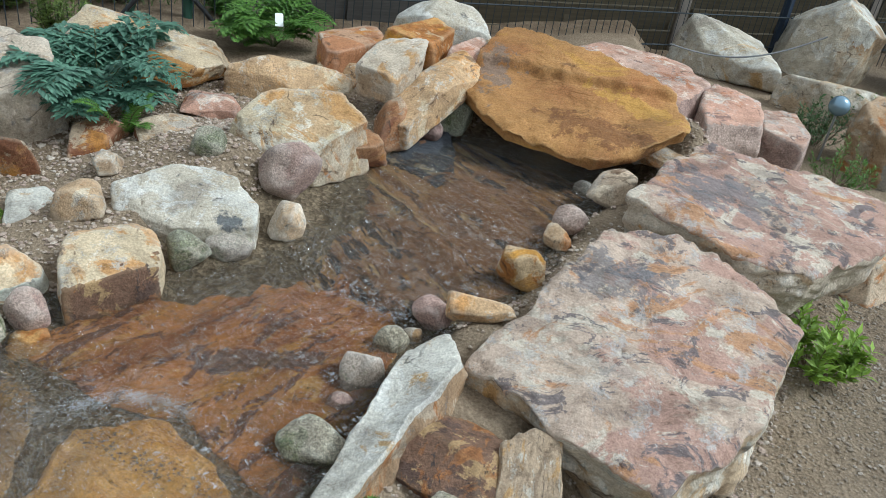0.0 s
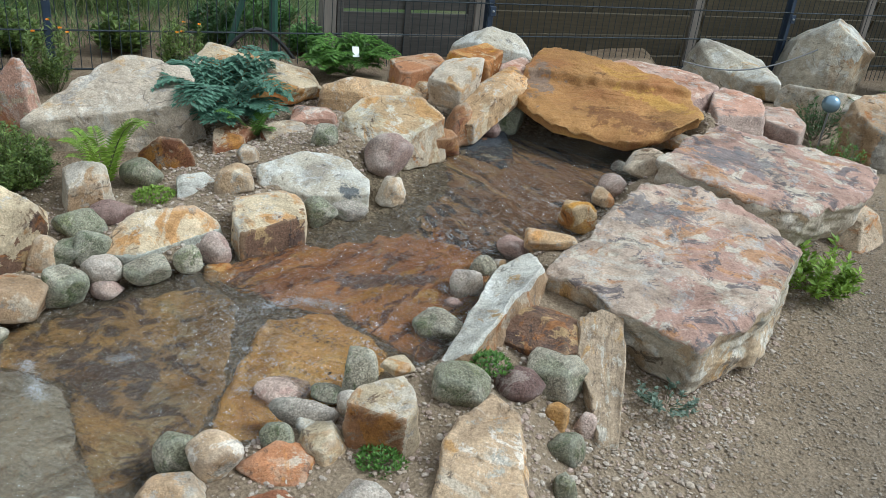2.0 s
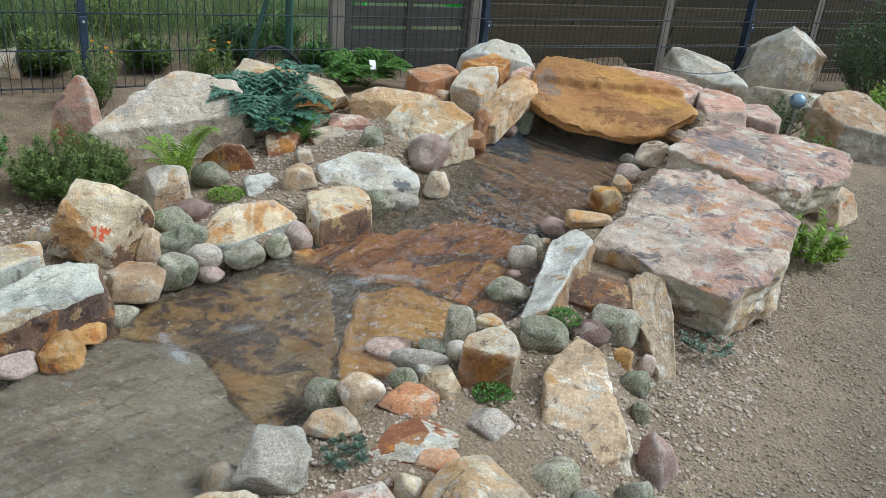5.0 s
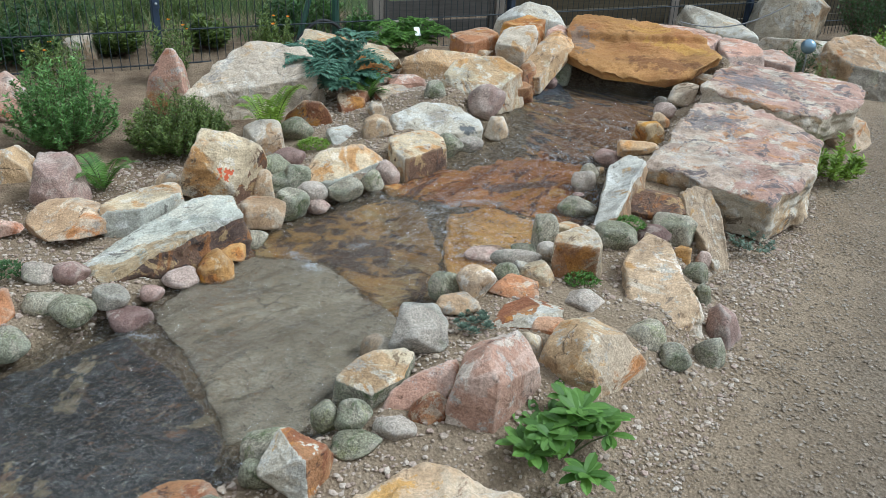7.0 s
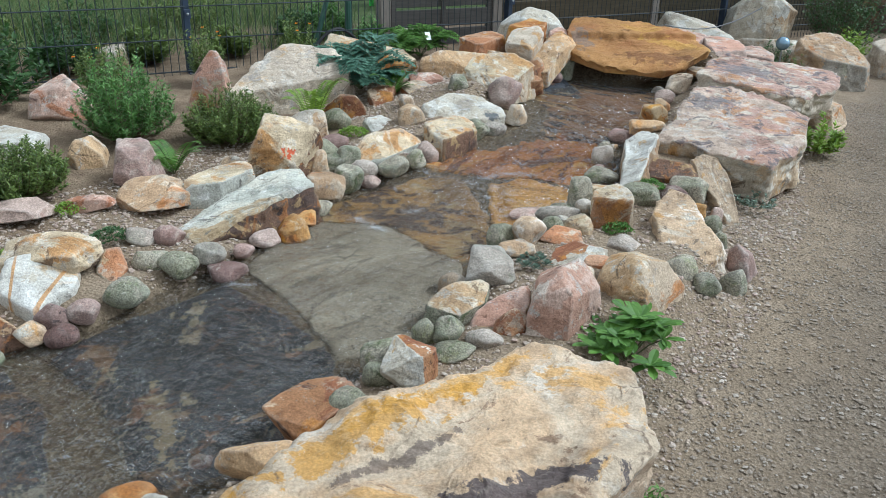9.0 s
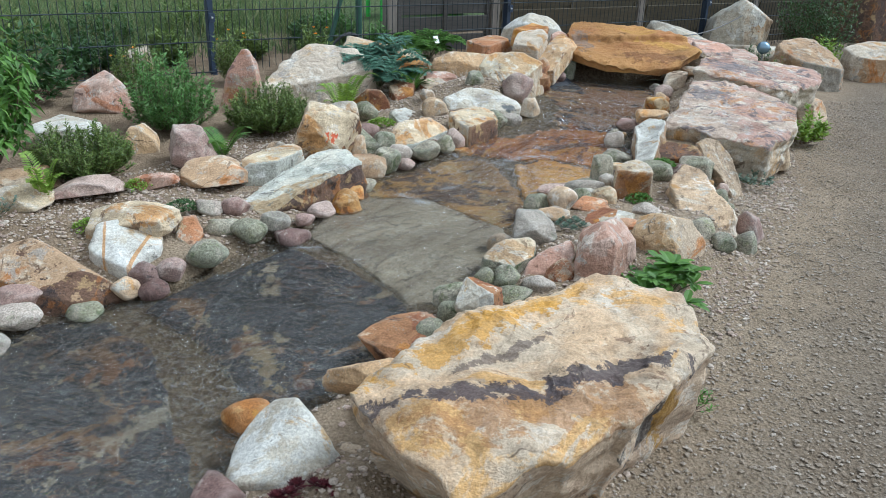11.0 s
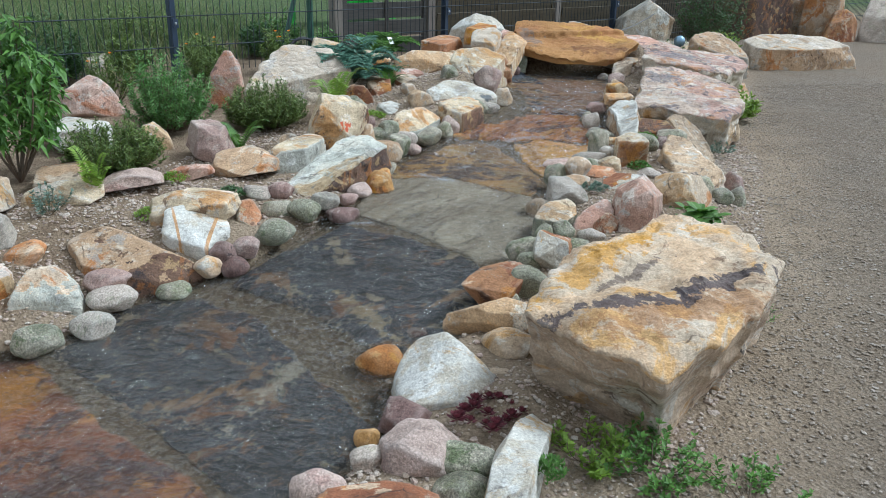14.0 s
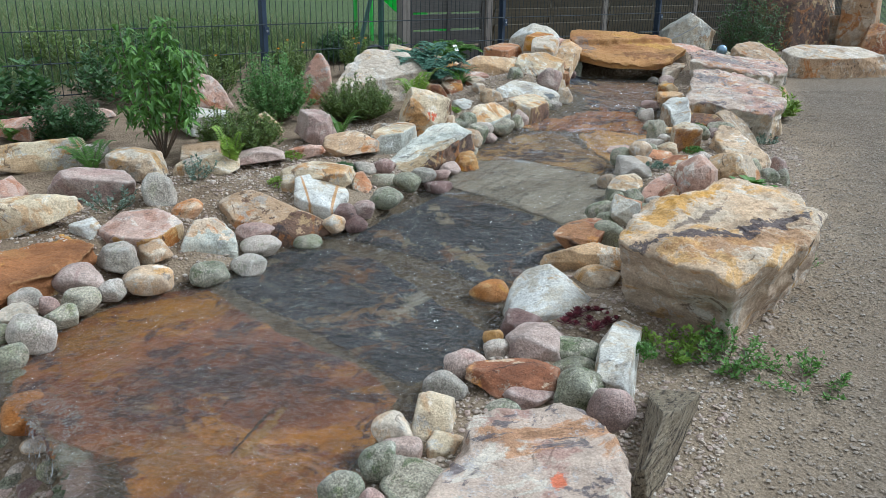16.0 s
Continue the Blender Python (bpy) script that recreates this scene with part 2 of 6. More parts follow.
def stain(look_of, col, place, radii, turn=0.0, ragged=1.3, strength=.9, scale=16.0):
    """A ragged mineral stain of its own shape on a stone, at a place of the plan."""
    nodes, links = STONE[look_of].node_tree.nodes, STONE[look_of].node_tree.links
    bsdf = nodes["Principled BSDF"]
    after = nodes["after_stains"].inputs[0]
    before = after.links[0].from_socket
    geo = nodes.new("ShaderNodeNewGeometry")
    sub = nodes.new("ShaderNodeVectorMath")
    sub.operation = "SUBTRACT"
    sub.inputs[1].default_value = place
    links.new(geo.outputs["Position"], sub.inputs[0])
    rot = nodes.new("ShaderNodeMapping")
    rot.inputs["Rotation"].default_value = (0, 0, radians(-turn))
    links.new(sub.outputs[0], rot.inputs["Vector"])
    div = nodes.new("ShaderNodeVectorMath")
    div.operation = "DIVIDE"
    div.inputs[1].default_value = radii
    links.new(rot.outputs[0], div.inputs[0])
    size = nodes.new("ShaderNodeVectorMath")
    size.operation = "LENGTH"
    links.new(div.outputs[0], size.inputs[0])
    n = noise_of(nodes, links, geo.outputs["Position"], scale, 6, .72, .2)
    add = nodes.new("ShaderNodeMath")
    add.operation = "MULTIPLY_ADD"
    add.inputs[1].default_value = ragged * 4
    links.new(n, add.inputs[0])
    links.new(size.outputs["Value"], add.inputs[2])
    low = ragged * 2
    span = nodes.new("ShaderNodeMapRange")
    span.inputs["From Min"].default_value, span.inputs["From Max"].default_value = low + .62, low + .85
    span.inputs["To Min"].default_value, span.inputs["To Max"].default_value = strength, 0
    links.new(add.outputs[0], span.inputs["Value"])
    links.new(blend(nodes, links, span.outputs[0], before, col), after)


stain("boulder_gold", (.52, .27, .035), (-1.06, -.68, .25), (.28, .06, .2), 36, strength=.75)
stain("boulder_gold", (.52, .28, .05), (-.85, -.5, .25), (.25, .04, .2), 36, strength=.7)
stain("boulder_gold", (.36, .185, .075), (-.92, -.94, .22), (.36, .1, .2), 10, strength=.7)
stain("boulder_gold", (.085, .07, .075), (-1.08, -.9, .23), (.26, .035, .2), 8)
stain("boulder_gold", (.085, .07, .075), (-.74, -.8, .22), (.24, .035, .2), 18)
stain("boulder_gold", (.1, .075, .07), (-1.0, -.75, .24), (.18, .02, .2), 30, strength=.7)
stain("boulder_side", (.07, .06, .055), (-.66, -.86, .1), (.09, .12, .12), 20)
stain("boulder_side", (.42, .24, .05), (-.6, -.8, .1), (.05, .1, .16), 0)
stain("slab_mauve", (.55, .5, .43), (.42, 1.62, .28), (.24, .06, .2), 8, strength=.55)
stain("slab_mauve", (.16, .155, .165), (.52, 1.95, .33), (.2, .1, .2), 20, strength=.7)
stain("slab_mauve", (.17, .165, .175), (.9, 2.5, .4), (.26, .12, .2), 10, strength=.75)
stain("slab_mauve", (.6, .16, .07), (-1.79, -1.72, .0), (.02, .035, .2), -20, ragged=.5, scale=40)
stain("slab_rust", (.17, .075, .03), (.5, 2.88, .38), (.26, .1, .3), -28, strength=.75)
stain("slab_rust", (.46, .27, .055), (.66, 3.05, .47), (.22, .06, .3), -30, strength=.6)
stain("slab_rust", (.2, .15, .12), (.08, 3.25, .48), (.1, .16, .3), 10, strength=.8)
stain("white", (.09, .1, .11), (-.575, 2.06, .26), (.06, .04, .09), 0, ragged=.5, scale=30)
stain("white", (.45, .25, .1), (-2.235, .33, .08), (.007, .2, .2), 12, ragged=.25, scale=30)
stain("white", (.45, .25, .1), (-2.11, .33, .06), (.008, .2, .2), -14, ragged=.25, scale=30)
stain("bed_brown", (.085, .065, .065), (-1.0, 1.0, .04), (.2, .16, .2), 30, strength=.85)
stain("bed_rust", (.1, .07, .065), (-.35, 1.62, .1), (.22, .05, .2), 18, strength=.8)
stain("bed_ember", (.075, .05, .055), (-2.5, -.95, -.14), (.34, .16, .2), 30, strength=.75)
stain("bed_ember", (.3, .13, .02), (-2.95, -.6, -.14), (.14, .3, .2), 20, strength=.8)
stain("bed_ember", (.28, .13, .03), (-2.5, -1.35, -.14), (.25, .12, .2), -30, strength=.7)
stain("bed_ember", (.36, .17, .02), (-2.75, -.5, -.14), (.35, .1, .2), 25, strength=.8)
stain("bed_striped", (.26, .135, .065), (.2, 2.4, .2), (.36, .6, .4), -30, strength=.88, scale=7)
stain("bed_ember", (.05, .04, .025), (-2.42, -1.2, -.14), (.14, .007, .2), 62, ragged=.35, scale=22, strength=.9)
stain("bed_ember", (.4, .24, .05), (-2.4, -1.22, -.14), (.15, .02, .2), 62, ragged=.5, scale=22, strength=.6)
stain("bed_ember", (.5, .24, .03), (-2.75, -.38, -.14), (.3, .1, .2), 20, ragged=.8, strength=.7)
stain("bed_slate", (.36, .32, .24), (-1.87, -.45, -.12), (.05, .28, .2), -35, strength=.8, scale=30)
stain("bed_slate", (.35, .27, .15), (-1.62, -.2, -.08), (.04, .2, .2), 25, strength=.8, scale=25)


def plain_material(name, col, rough=.6, metal=0.0, vary=.15, scale=12.0, stretch=(1, 1, 1), bump=.0):
    m, nodes, links, bsdf = shader(name)
    vec, rand = object_place(nodes, links, stretch)
    n = noise_of(nodes, links, vec, scale, 6, .65)
    c = blend(nodes, links, 1.0, col, ramp(nodes, links, n, [(.25, (1 - vary * 1.6,) * 3), (.75, (1 + vary * 1.6,) * 3)]), "MULTIPLY")
    c = blend(nodes, links, 1.0, c, ramp(nodes, links, rand, [(0, (1 - vary,) * 3), (1, (1 + vary,) * 3)]), "MULTIPLY")
    links.new(c, bsdf.inputs["Base Color"])
    bsdf.inputs["Roughness"].default_value, bsdf.inputs["Metallic"].default_value = rough, metal
    if bump:
        bump_into(nodes, links, bsdf, n, .6, bump)
    return m


def leaf_material(name, col, second, gloss=.55):
    m, nodes, links, bsdf = shader(name)
    geo = nodes.new("ShaderNodeNewGeometry")
    c = ramp(nodes, links, geo.outputs["Random Per Island"], [(0, col), (.6, second), (1, tuple(1.35 * v for v in second))])
    links.new(c, bsdf.inputs["Base Color"])
    bsdf.inputs["Roughness"].default_value = gloss
    thin = nodes.new("ShaderNodeBsdfTranslucent")
    links.new(c, thin.inputs["Color"])
    mix = nodes.new("ShaderNodeMixShader")
    mix.inputs[0].default_value = .3
    links.new(bsdf.outputs[0], mix.inputs[1])
    links.new(thin.outputs[0], mix.inputs[2])
    links.new(mix.outputs[0], nodes["Material Output"].inputs["Surface"])
    return m


RED_PAINT = plain_material("red_paint", (.55, .1, .03), .7, 0, .2, 40)
WIRE = plain_material("fence_coating", (.02, .028, .034), .8, .0, .1)
POST_BLUE = plain_material("post_coating", (.02, .035, .065), .6, .0, .1)
POST_GREEN = plain_material("green_post_coating", (.03, .085, .06), .45, .0, .1)
BOARD_OLD = plain_material("weathered_board", (0.068, 0.0624, 0.056), .85, 0, .22, 14, (.4, 3, 6), .002)
BOARD = plain_material("stained_board", (0.08, 0.064, 0.0368), .8, 0, .25, 14, (.4, 3, 6), .002)
POST_WOOD = plain_material("post_wood", (.19, .165, .14), .8, 0, .2, 10, (5, 5, .5), .002)
STEEL = plain_material("galvanised", (.35, .36, .37), .45, .7, .1)


def ground_material():
    """Gravel, sand, soil and grass, spread by the zones of the ground sheet."""
    m, nodes, links, bsdf = shader("ground")
    vec, _ = object_place(nodes, links, shift=False)
    zone = nodes.new("ShaderNodeAttribute")
    zone.attribute_name = "zone"
    parts = nodes.new("ShaderNodeSeparateColor")
    links.new(zone.outputs["Color"], parts.inputs[0])
    big = noise_of(nodes, links, vec, 1.6, 6, .6)
    mid = noise_of(nodes, links, vec, 9, 7, .65)
    fine = noise_of(nodes, links, vec, 120, 5, .75)
    vor = nodes.new("ShaderNodeTexVoronoi")
    vor.inputs["Scale"].default_value = 85
    links.new(vec, vor.inputs["Vector"])
    sand = blend(nodes, links, ramp(nodes, links, mid, [(.35, (0, 0, 0)), (.68, (1, 1, 1))]), (0.304, 0.236, 0.164), (0.224, 0.168, 0.112))
    chips = ramp(nodes, links, vor.outputs["Color"], [(.1, (0.0936, 0.0741, 0.0546)), (.45, (0.164, 0.134, 0.101)), (.9, (0.242, 0.209, 0.17))])
    path = blend(nodes, links, ramp(nodes, links, big, [(.3, (.25, .25, .25)), (.7, (.8, .8, .8))]), (0.179, 0.134, 0.0913), chips)
    soil = blend(nodes, links, ramp(nodes, links, mid, [(.35, (0, 0, 0)), (.65, (1, 1, 1))]), (.15, .105, .068), (.26, .195, .13))
    grass = blend(nodes, links, ramp(nodes, links, mid, [(.35, (0, 0, 0)), (.65, (1, 1, 1))]), (.045, .075, .022), (.085, .11, .04))
    col = blend(nodes, links, parts.outputs["Red"], sand, path)
    col = blend(nodes, links, parts.outputs["Green"], col, soil)
    col = blend(nodes, links, parts.outputs["Blue"], col, grass)
    silt = blend(nodes, links, ramp(nodes, links, vor.outputs["Color"], [(.2, (0, 0, 0)), (.8, (1, 1, 1))]), (.11, .082, .052), (.22, .17, .11))
    col = blend(nodes, links, zone.outputs["Alpha"], silt, col)
    col = blend(nodes, links, 1.0, col, ramp(nodes, links, fine, [(.28, (.55, .55, .55)), (.72, (1.45, 1.45, 1.45))]), "MULTIPLY")
    links.new(col, bsdf.inputs["Base Color"])
    bsdf.inputs["Roughness"].default_value = .95
    bsdf.inputs["Specular IOR Level"].default_value = .2
    h = nodes.new("ShaderNodeMath")
    h.operation = "ADD"
    links.new(vor.outputs["Distance"], h.inputs[0])
    links.new(fine, h.inputs[1])
    bump_into(nodes, links, bsdf, h.outputs[0], .9, .008)
    return m


def water_material():
    """Shallow water: clear and faintly cloudy, glossy by its angle, with patches of fine wind and flow ripples."""
    m, nodes, links, bsdf = shader("stream_water")
    nodes.remove(bsdf)
    flow, _ = object_place(nodes, links, (2.4, 1.0, 1.0), False, (0, 0, -57))
    swell, fine = noise_of(nodes, links, flow, 12, 4, .6, .7), noise_of(nodes, links, flow, 15, 4, .6, .35)
    fine.node.noise_type = "RIDGED_MULTIFRACTAL"
    fine.node.inputs["Offset"].default_value, fine.node.inputs["Gain"].default_value = .9, 1.6
    calm = ramp(nodes, links, noise_of(nodes, links, flow, 3.2, 5, .6, .6), [(.36, (.15, .15, .15)), (.62, (1, 1, 1))])
    ruffle = blend(nodes, links, 1.0, fine, calm, "MULTIPLY")
    add = nodes.new("ShaderNodeMath")
    add.operation = "MULTIPLY_ADD"
    add.inputs[1].default_value = .55
    links.new(ruffle, add.inputs[0])
    links.new(swell, add.inputs[2])
    bends = []
    for distance in (.005, .06):
        bump = nodes.new("ShaderNodeBump")
        bump.inputs["Strength"].default_value, bump.inputs["Distance"].default_value = 1.0, distance
        links.new(add.outputs[0], bump.inputs["Height"])
        bends.append(bump.outputs[0])
    clear = nodes.new("ShaderNodeBsdfRefraction")
    clear.inputs["Color"].default_value = (.97, .95, .9, 1)
    clear.inputs["IOR"].default_value, clear.inputs["Roughness"].default_value = 1.3, 0.0
    links.new(bends[0], clear.inputs["Normal"])
    silt = nodes.new("ShaderNodeBsdfDiffuse")
    silt.inputs[0].default_value = (.4, .36, .28, 1)
    body = nodes.new("ShaderNodeMixShader")
    body.inputs[0].default_value = .035
    links.new(clear.outputs[0], body.inputs[1])
    links.new(silt.outputs[0], body.inputs[2])
    gloss = nodes.new("ShaderNodeBsdfGlossy")
    gloss.inputs["Roughness"].default_value = .05
    fres = nodes.new("ShaderNodeFresnel")
    fres.inputs["IOR"].default_value = 2.0
    mix = nodes.new("ShaderNodeMixShader")
    for n in (gloss, fres):
        links.new(bends[1], n.inputs["Normal"])
    links.new(fres.outputs[0], mix.inputs[0])
    links.new(body.outputs[0], mix.inputs[1])
    links.new(gloss.outputs[0], mix.inputs[2])
    links.new(mix.outputs[0], nodes["Material Output"].inputs["Surface"])
    return m


# ---- terrain ----
RIGHT_BANK = [(.72, 3.02), (.54, 2.76), (.38, 2.5), (.32, 2.26), (.21, 2.03), (.04, 1.85), (-.08, 1.52), (-.15, 1.3), (-.31, 1.09), (-.54, .91), (-.68, .73), (-.79, .51), (-.85, .27),
              (-.94, .13), (-1.13, .03), (-1.27, -.13), (-1.3, -.33), (-1.5, -.43), (-1.68, -.57), (-1.73, -.81), (-1.94, -1.06), (-2.05, -1.17), (-2.16, -1.33), (-2.3, -1.5), (-2.45, -1.95)]
LEFT_BANK = [(.2, 3.42), (0.0, 3.05), (-.32, 2.6), (-.47, 2.4), (-.56, 2.12), (-.74, 1.91), (-.88, 1.64), (-.89, 1.48), (-1.1, 1.35), (-1.27, 1.17), (-1.34, .99), (-1.41, .78), (-1.5, .69),
             (-1.55, .55), (-1.68, .47), (-1.94, .17), (-2.23, .08), (-2.39, -.02), (-2.5, -.2), (-2.83, -.35), (-3.04, -.58), (-3.05, -.8), (-2.8, -1.14), (-2.69, -1.42), (-2.62, -1.95)]
BED_U = (-.4, .3, .83, .88, 1.7, 1.9, 2.6, 3.1, 3.5, 3.75, 5.2)
BED_Z = (.21, .2, .155, .122, .1, .055, .028, -.038, -.085, -.12, -.15)
CHANNEL = np.array(RIGHT_BANK + LEFT_BANK[::-1])


def along(x, y):
    return -.55 * (x - .1) - .835 * (y - 2.8)


def bed(x, y):
    """Height of the stream bed along the fall of the water."""
    return np.interp(along(x, y), BED_U, BED_Z)


def ease(v, lo, hi):
    k = np.clip((v - lo) / (hi - lo), 0, 1)
    return k * k * (3 - 2 * k)


def from_bank(x, y):
    """Distance to the water's edge: negative in the channel."""
    x, y = np.asarray(x, float), np.asarray(y, float)
    best, inside = np.full(x.shape, 1e9), np.zeros(x.shape, bool)
    for (ax, ay), (bx, by) in zip(CHANNEL, np.roll(CHANNEL, -1, 0)):
        ex, ey = bx - ax, by - ay
        k = np.clip(((x - ax) * ex + (y - ay) * ey) / (ex * ex + ey * ey), 0, 1)
        best = np.minimum(best, np.hypot(x - ax - k * ex, y - ay - k * ey))
        if ey:
            inside ^= ((ay > y) != (by > y)) & (x < ex * (y - ay) / ey + ax)
    return np.where(inside, -best, best)


def ground(x, y):
    x, y = np.asarray(x, float), np.asarray(y, float)
    s, b = from_bank(x, y), bed(x, y)
    right = ease(x - np.interp(y, (-2, -1.2, -.3, .5, 1.3, 2.1, 2.9, 4), (-2.3, -2.4, -1.9, -1.2, -.55, -.2, .2, .5)), -.15, .15)
    path = -.045 + .025 * np.clip(y, -4, 5)
    outer = np.interp(y, (-2.2, -1.5, -1.0, -.85, -.3, .0, .18, .37, .62, 1.0, 1.3, 2.0, 3.0), (-1.75, -1.5, -1.22, -1.18, -.75, -.36, -.16, .0, .16, .22, .3, .75, 1.0))
    berm = np.interp(y, (-2.2, -1.5, -1.0, -.8, -.2, .0, .2, .4, .8, 1.1, 1.35, 1.75, 2.1, 2.6), (-.1, -.075, -.06, -.05, .0, .045, .085, .1, .1, .09, .125, .19, .23, .27))
    berm = berm + .065 * np.exp(-((x + 1.3) / .12) ** 2 - ((y + .9) / .14) ** 2)
    path = path + (np.maximum(berm, path) - path) * (1 - ease(x - outer, -.16, .1))
    left = np.clip(.045 + .05 * y, -.15, .22) + .02 * np.sin(2.1 * x + 1.3 * y)
    crest = b + .055
    land = right * path + (1 - right) * left
    z = crest + (land - crest) * ease(s, .1, .55 - .3 * right)
    z = z + (b - .02 - z) * (1 - ease(s, .03, .15))
    z = z + .14 * np.exp(-((x + .25) / .5) ** 2 - ((y - 3.62) / .36) ** 2) + .12 * np.exp(-((x + .75) / .35) ** 2 - ((y - 2.35) / .4) ** 2)
    z = z + .03 * np.exp(-((x - .3) / .3) ** 2 - ((y - 1.25) / .4) ** 2)
    z = z + .2 * np.exp(-(((x - .5) * .85 - (y - 3.5) * .5) / .5) ** 2 - (((x - .45) * .5 + (y - 3.5) * .85 + .15) / .11) ** 2)
    z = z - .26 * np.exp(-(((x - .4) * .85 + (y - 3.1) * .5) / .32) ** 2 - ((-(x - .4) * .5 + (y - 3.1) * .85 - .0) / .15) ** 2)
    z = z + .2 * np.exp(-((x - 1.15) / .35) ** 2 - ((y - 3.1) / .22) ** 2)
    low = ease(-.82 * (x + 2.98) - .57 * (y + .9), .0, .14) * ease(-y, .55, .75) * ease(y, -2.6, -2.2)
    z = z + (-.36 - z) * low * ease(-x, 2.5, 2.6) * ease(x, -4.2, -3.6)
    return bedded(x, y, z, s)


SET_STONES = []


def bedded(x, y, z, s):
    """Sand washed up round the feet of the stones outside the channel."""
    weight, level = np.zeros(x.shape), np.zeros(x.shape)
    for px, py, reach, sand in SET_STONES:
        near = np.abs(x - px) + np.abs(y - py) < 4 * reach
        w = np.exp(-((x[near] - px) ** 2 + (y[near] - py) ** 2) / reach ** 2)
        weight[near] += w
        level[near] += w * sand
    level = level / (weight + 1e-9)
    return z + np.maximum(level - z, 0) * (1 - np.exp(-1.6 * weight)) * ease(s, .07, .15)


# ---- helpers for building ----
def link_mesh(name, verts, faces, mats, parent=None, label="", smooth=True, index=None):
    me = bpy.data.meshes.new(name)
    me.from_pydata(np.asarray(verts, float).tolist(), [], [tuple(int(i) for i in f) for f in faces])
    for m in mats:
        me.materials.append(m)
    if index is not None:
        me.polygons.foreach_set("material_index", np.asarray(index, np.int32))
    if smooth:
        me.polygons.foreach_set("use_smooth", np.ones(len(me.polygons), bool))
    me.update()
    ob = new(name, me)
    if parent:
        ob.parent = parent
    return tagged(ob, label)


def part(name, bm, material, parent, label=""):
    me = bpy.data.meshes.new(name)
    bm.to_mesh(me)
    bm.free()
    me.materials.append(material)
    ob = new(name, me)
    ob.parent = parent
    return tagged(ob, label)


def empty(name, place, turn=0.0):
    ob = new(name)
    ob.matrix_basis = pose(*place, 0, 0, turn)
    return ob


BALLS = {}


def ball(n):
    if n not in BALLS:
        bm = bmesh.new()
        bmesh.ops.create_icosphere(bm, subdivisions=n, radius=1)
        BALLS[n] = np.array([v.co[:] for v in bm.verts]), np.array([[v.index for v in f.verts] for f in bm.faces])
        bm.free()
    return BALLS[n]


def lumps(points, scale, seed, octaves=4):
    off = Vector((seed * 3.1 % 97, seed * 7.7 % 89, seed * 1.9 % 83))
    return np.array([noise.fractal(Vector(p) * scale + off, .9, 2.1, octaves) for p in points.tolist()])


def scallops(points, scale, seed):
    """Shallow hollows with crisp ridges between them, as on broken stone."""
    off = Vector((seed * 1.7 % 61, seed * 5.3 % 71, seed * 2.9 % 67))
    return np.array([noise.voronoi(Vector(p) * scale + off)[0][0] for p in points.tolist()]) - .45


def hewn(half, planes, sharp, rough, seed, n=4, round_part=0.0, layers=0.0, chips=0.0):
    """A solid cut by planes (normal, distance) from its middle, with softened edges and an uneven skin."""
    v, faces = ball(n)
    half = np.array(half)
    d = v * half
    d /= np.linalg.norm(d, axis=1, keepdims=True)
    inv = np.zeros(len(d))
    for normal, dist in planes:
        nn = np.array(normal, float)
        nn /= np.linalg.norm(nn)
        inv += (np.clip(d @ nn, 0, None) / dist) ** sharp
    if round_part:
        inv += (np.sqrt(((d / half) ** 2).sum(1)) * round_part) ** sharp
    p = d / (inv ** (1 / sharp))[:, None]
    clean = mesh_normals(p, faces)
    if rough:
        size = float(half.mean())
        k = lumps(p / size, 1.3, seed, 5) * rough + lumps(p / size, 5.5, seed + 31, 3) * rough * .3
        if layers:
            k += lumps(p / size * np.array((.5, .5, 6.0)), 1.5, seed + 5, 3) * layers
        if chips:
            bent = p / size + np.c_[lumps(p / size, 2.5, seed + 3, 2), lumps(p / size, 2.5, seed + 7, 2), lumps(p / size, 2.5, seed + 11, 2)] * .16
            k += scallops(bent, 1.5, seed) * chips + scallops(bent, 3.6, seed + 9) * chips * .35
        p = p * (1 + np.clip(k, -.3, .3))[:, None]
    return p, faces, clean


def mesh_normals(p, faces):
    n = np.cross(p[faces[:, 1]] - p[faces[:, 0]], p[faces[:, 2]] - p[faces[:, 0]])
    return n / (np.linalg.norm(n, axis=1, keepdims=True) + 1e-12)


LOOKS = {"granite": "grey speckled granite", "moss": "grey-green mossy", "mauve": "greyish pink granite", "plum": "reddish brown porphyry", "cream": "cream and beige sandstone",
         "tan": "tan brown sandstone", "pale": "pale grey sandstone", "white": "whitish grey quartzite", "pink": "dusty pink sandstone", "salmon": "salmon orange sandstone",
         "rust": "rusty brown sandstone", "ochre": "orange ochre sandstone", "sage": "greenish grey sandstone", "umber": "dark brown stained sandstone", "column": "tan sandstone", "wood_grey": "grey wood"}
COUNT = [0]


def fitted(p, a, b, c):
    lo, hi = p.min(0), p.max(0)
    return (p - (lo + hi) / 2) / ((hi - lo) / 2) * np.array((a, b, c))


def where_words(x, y):
    s = float(from_bank(x, y))
    return "at the water's edge" if s < .13 else "set in the sandy bank" if s < .45 else "on the ground by the stream"


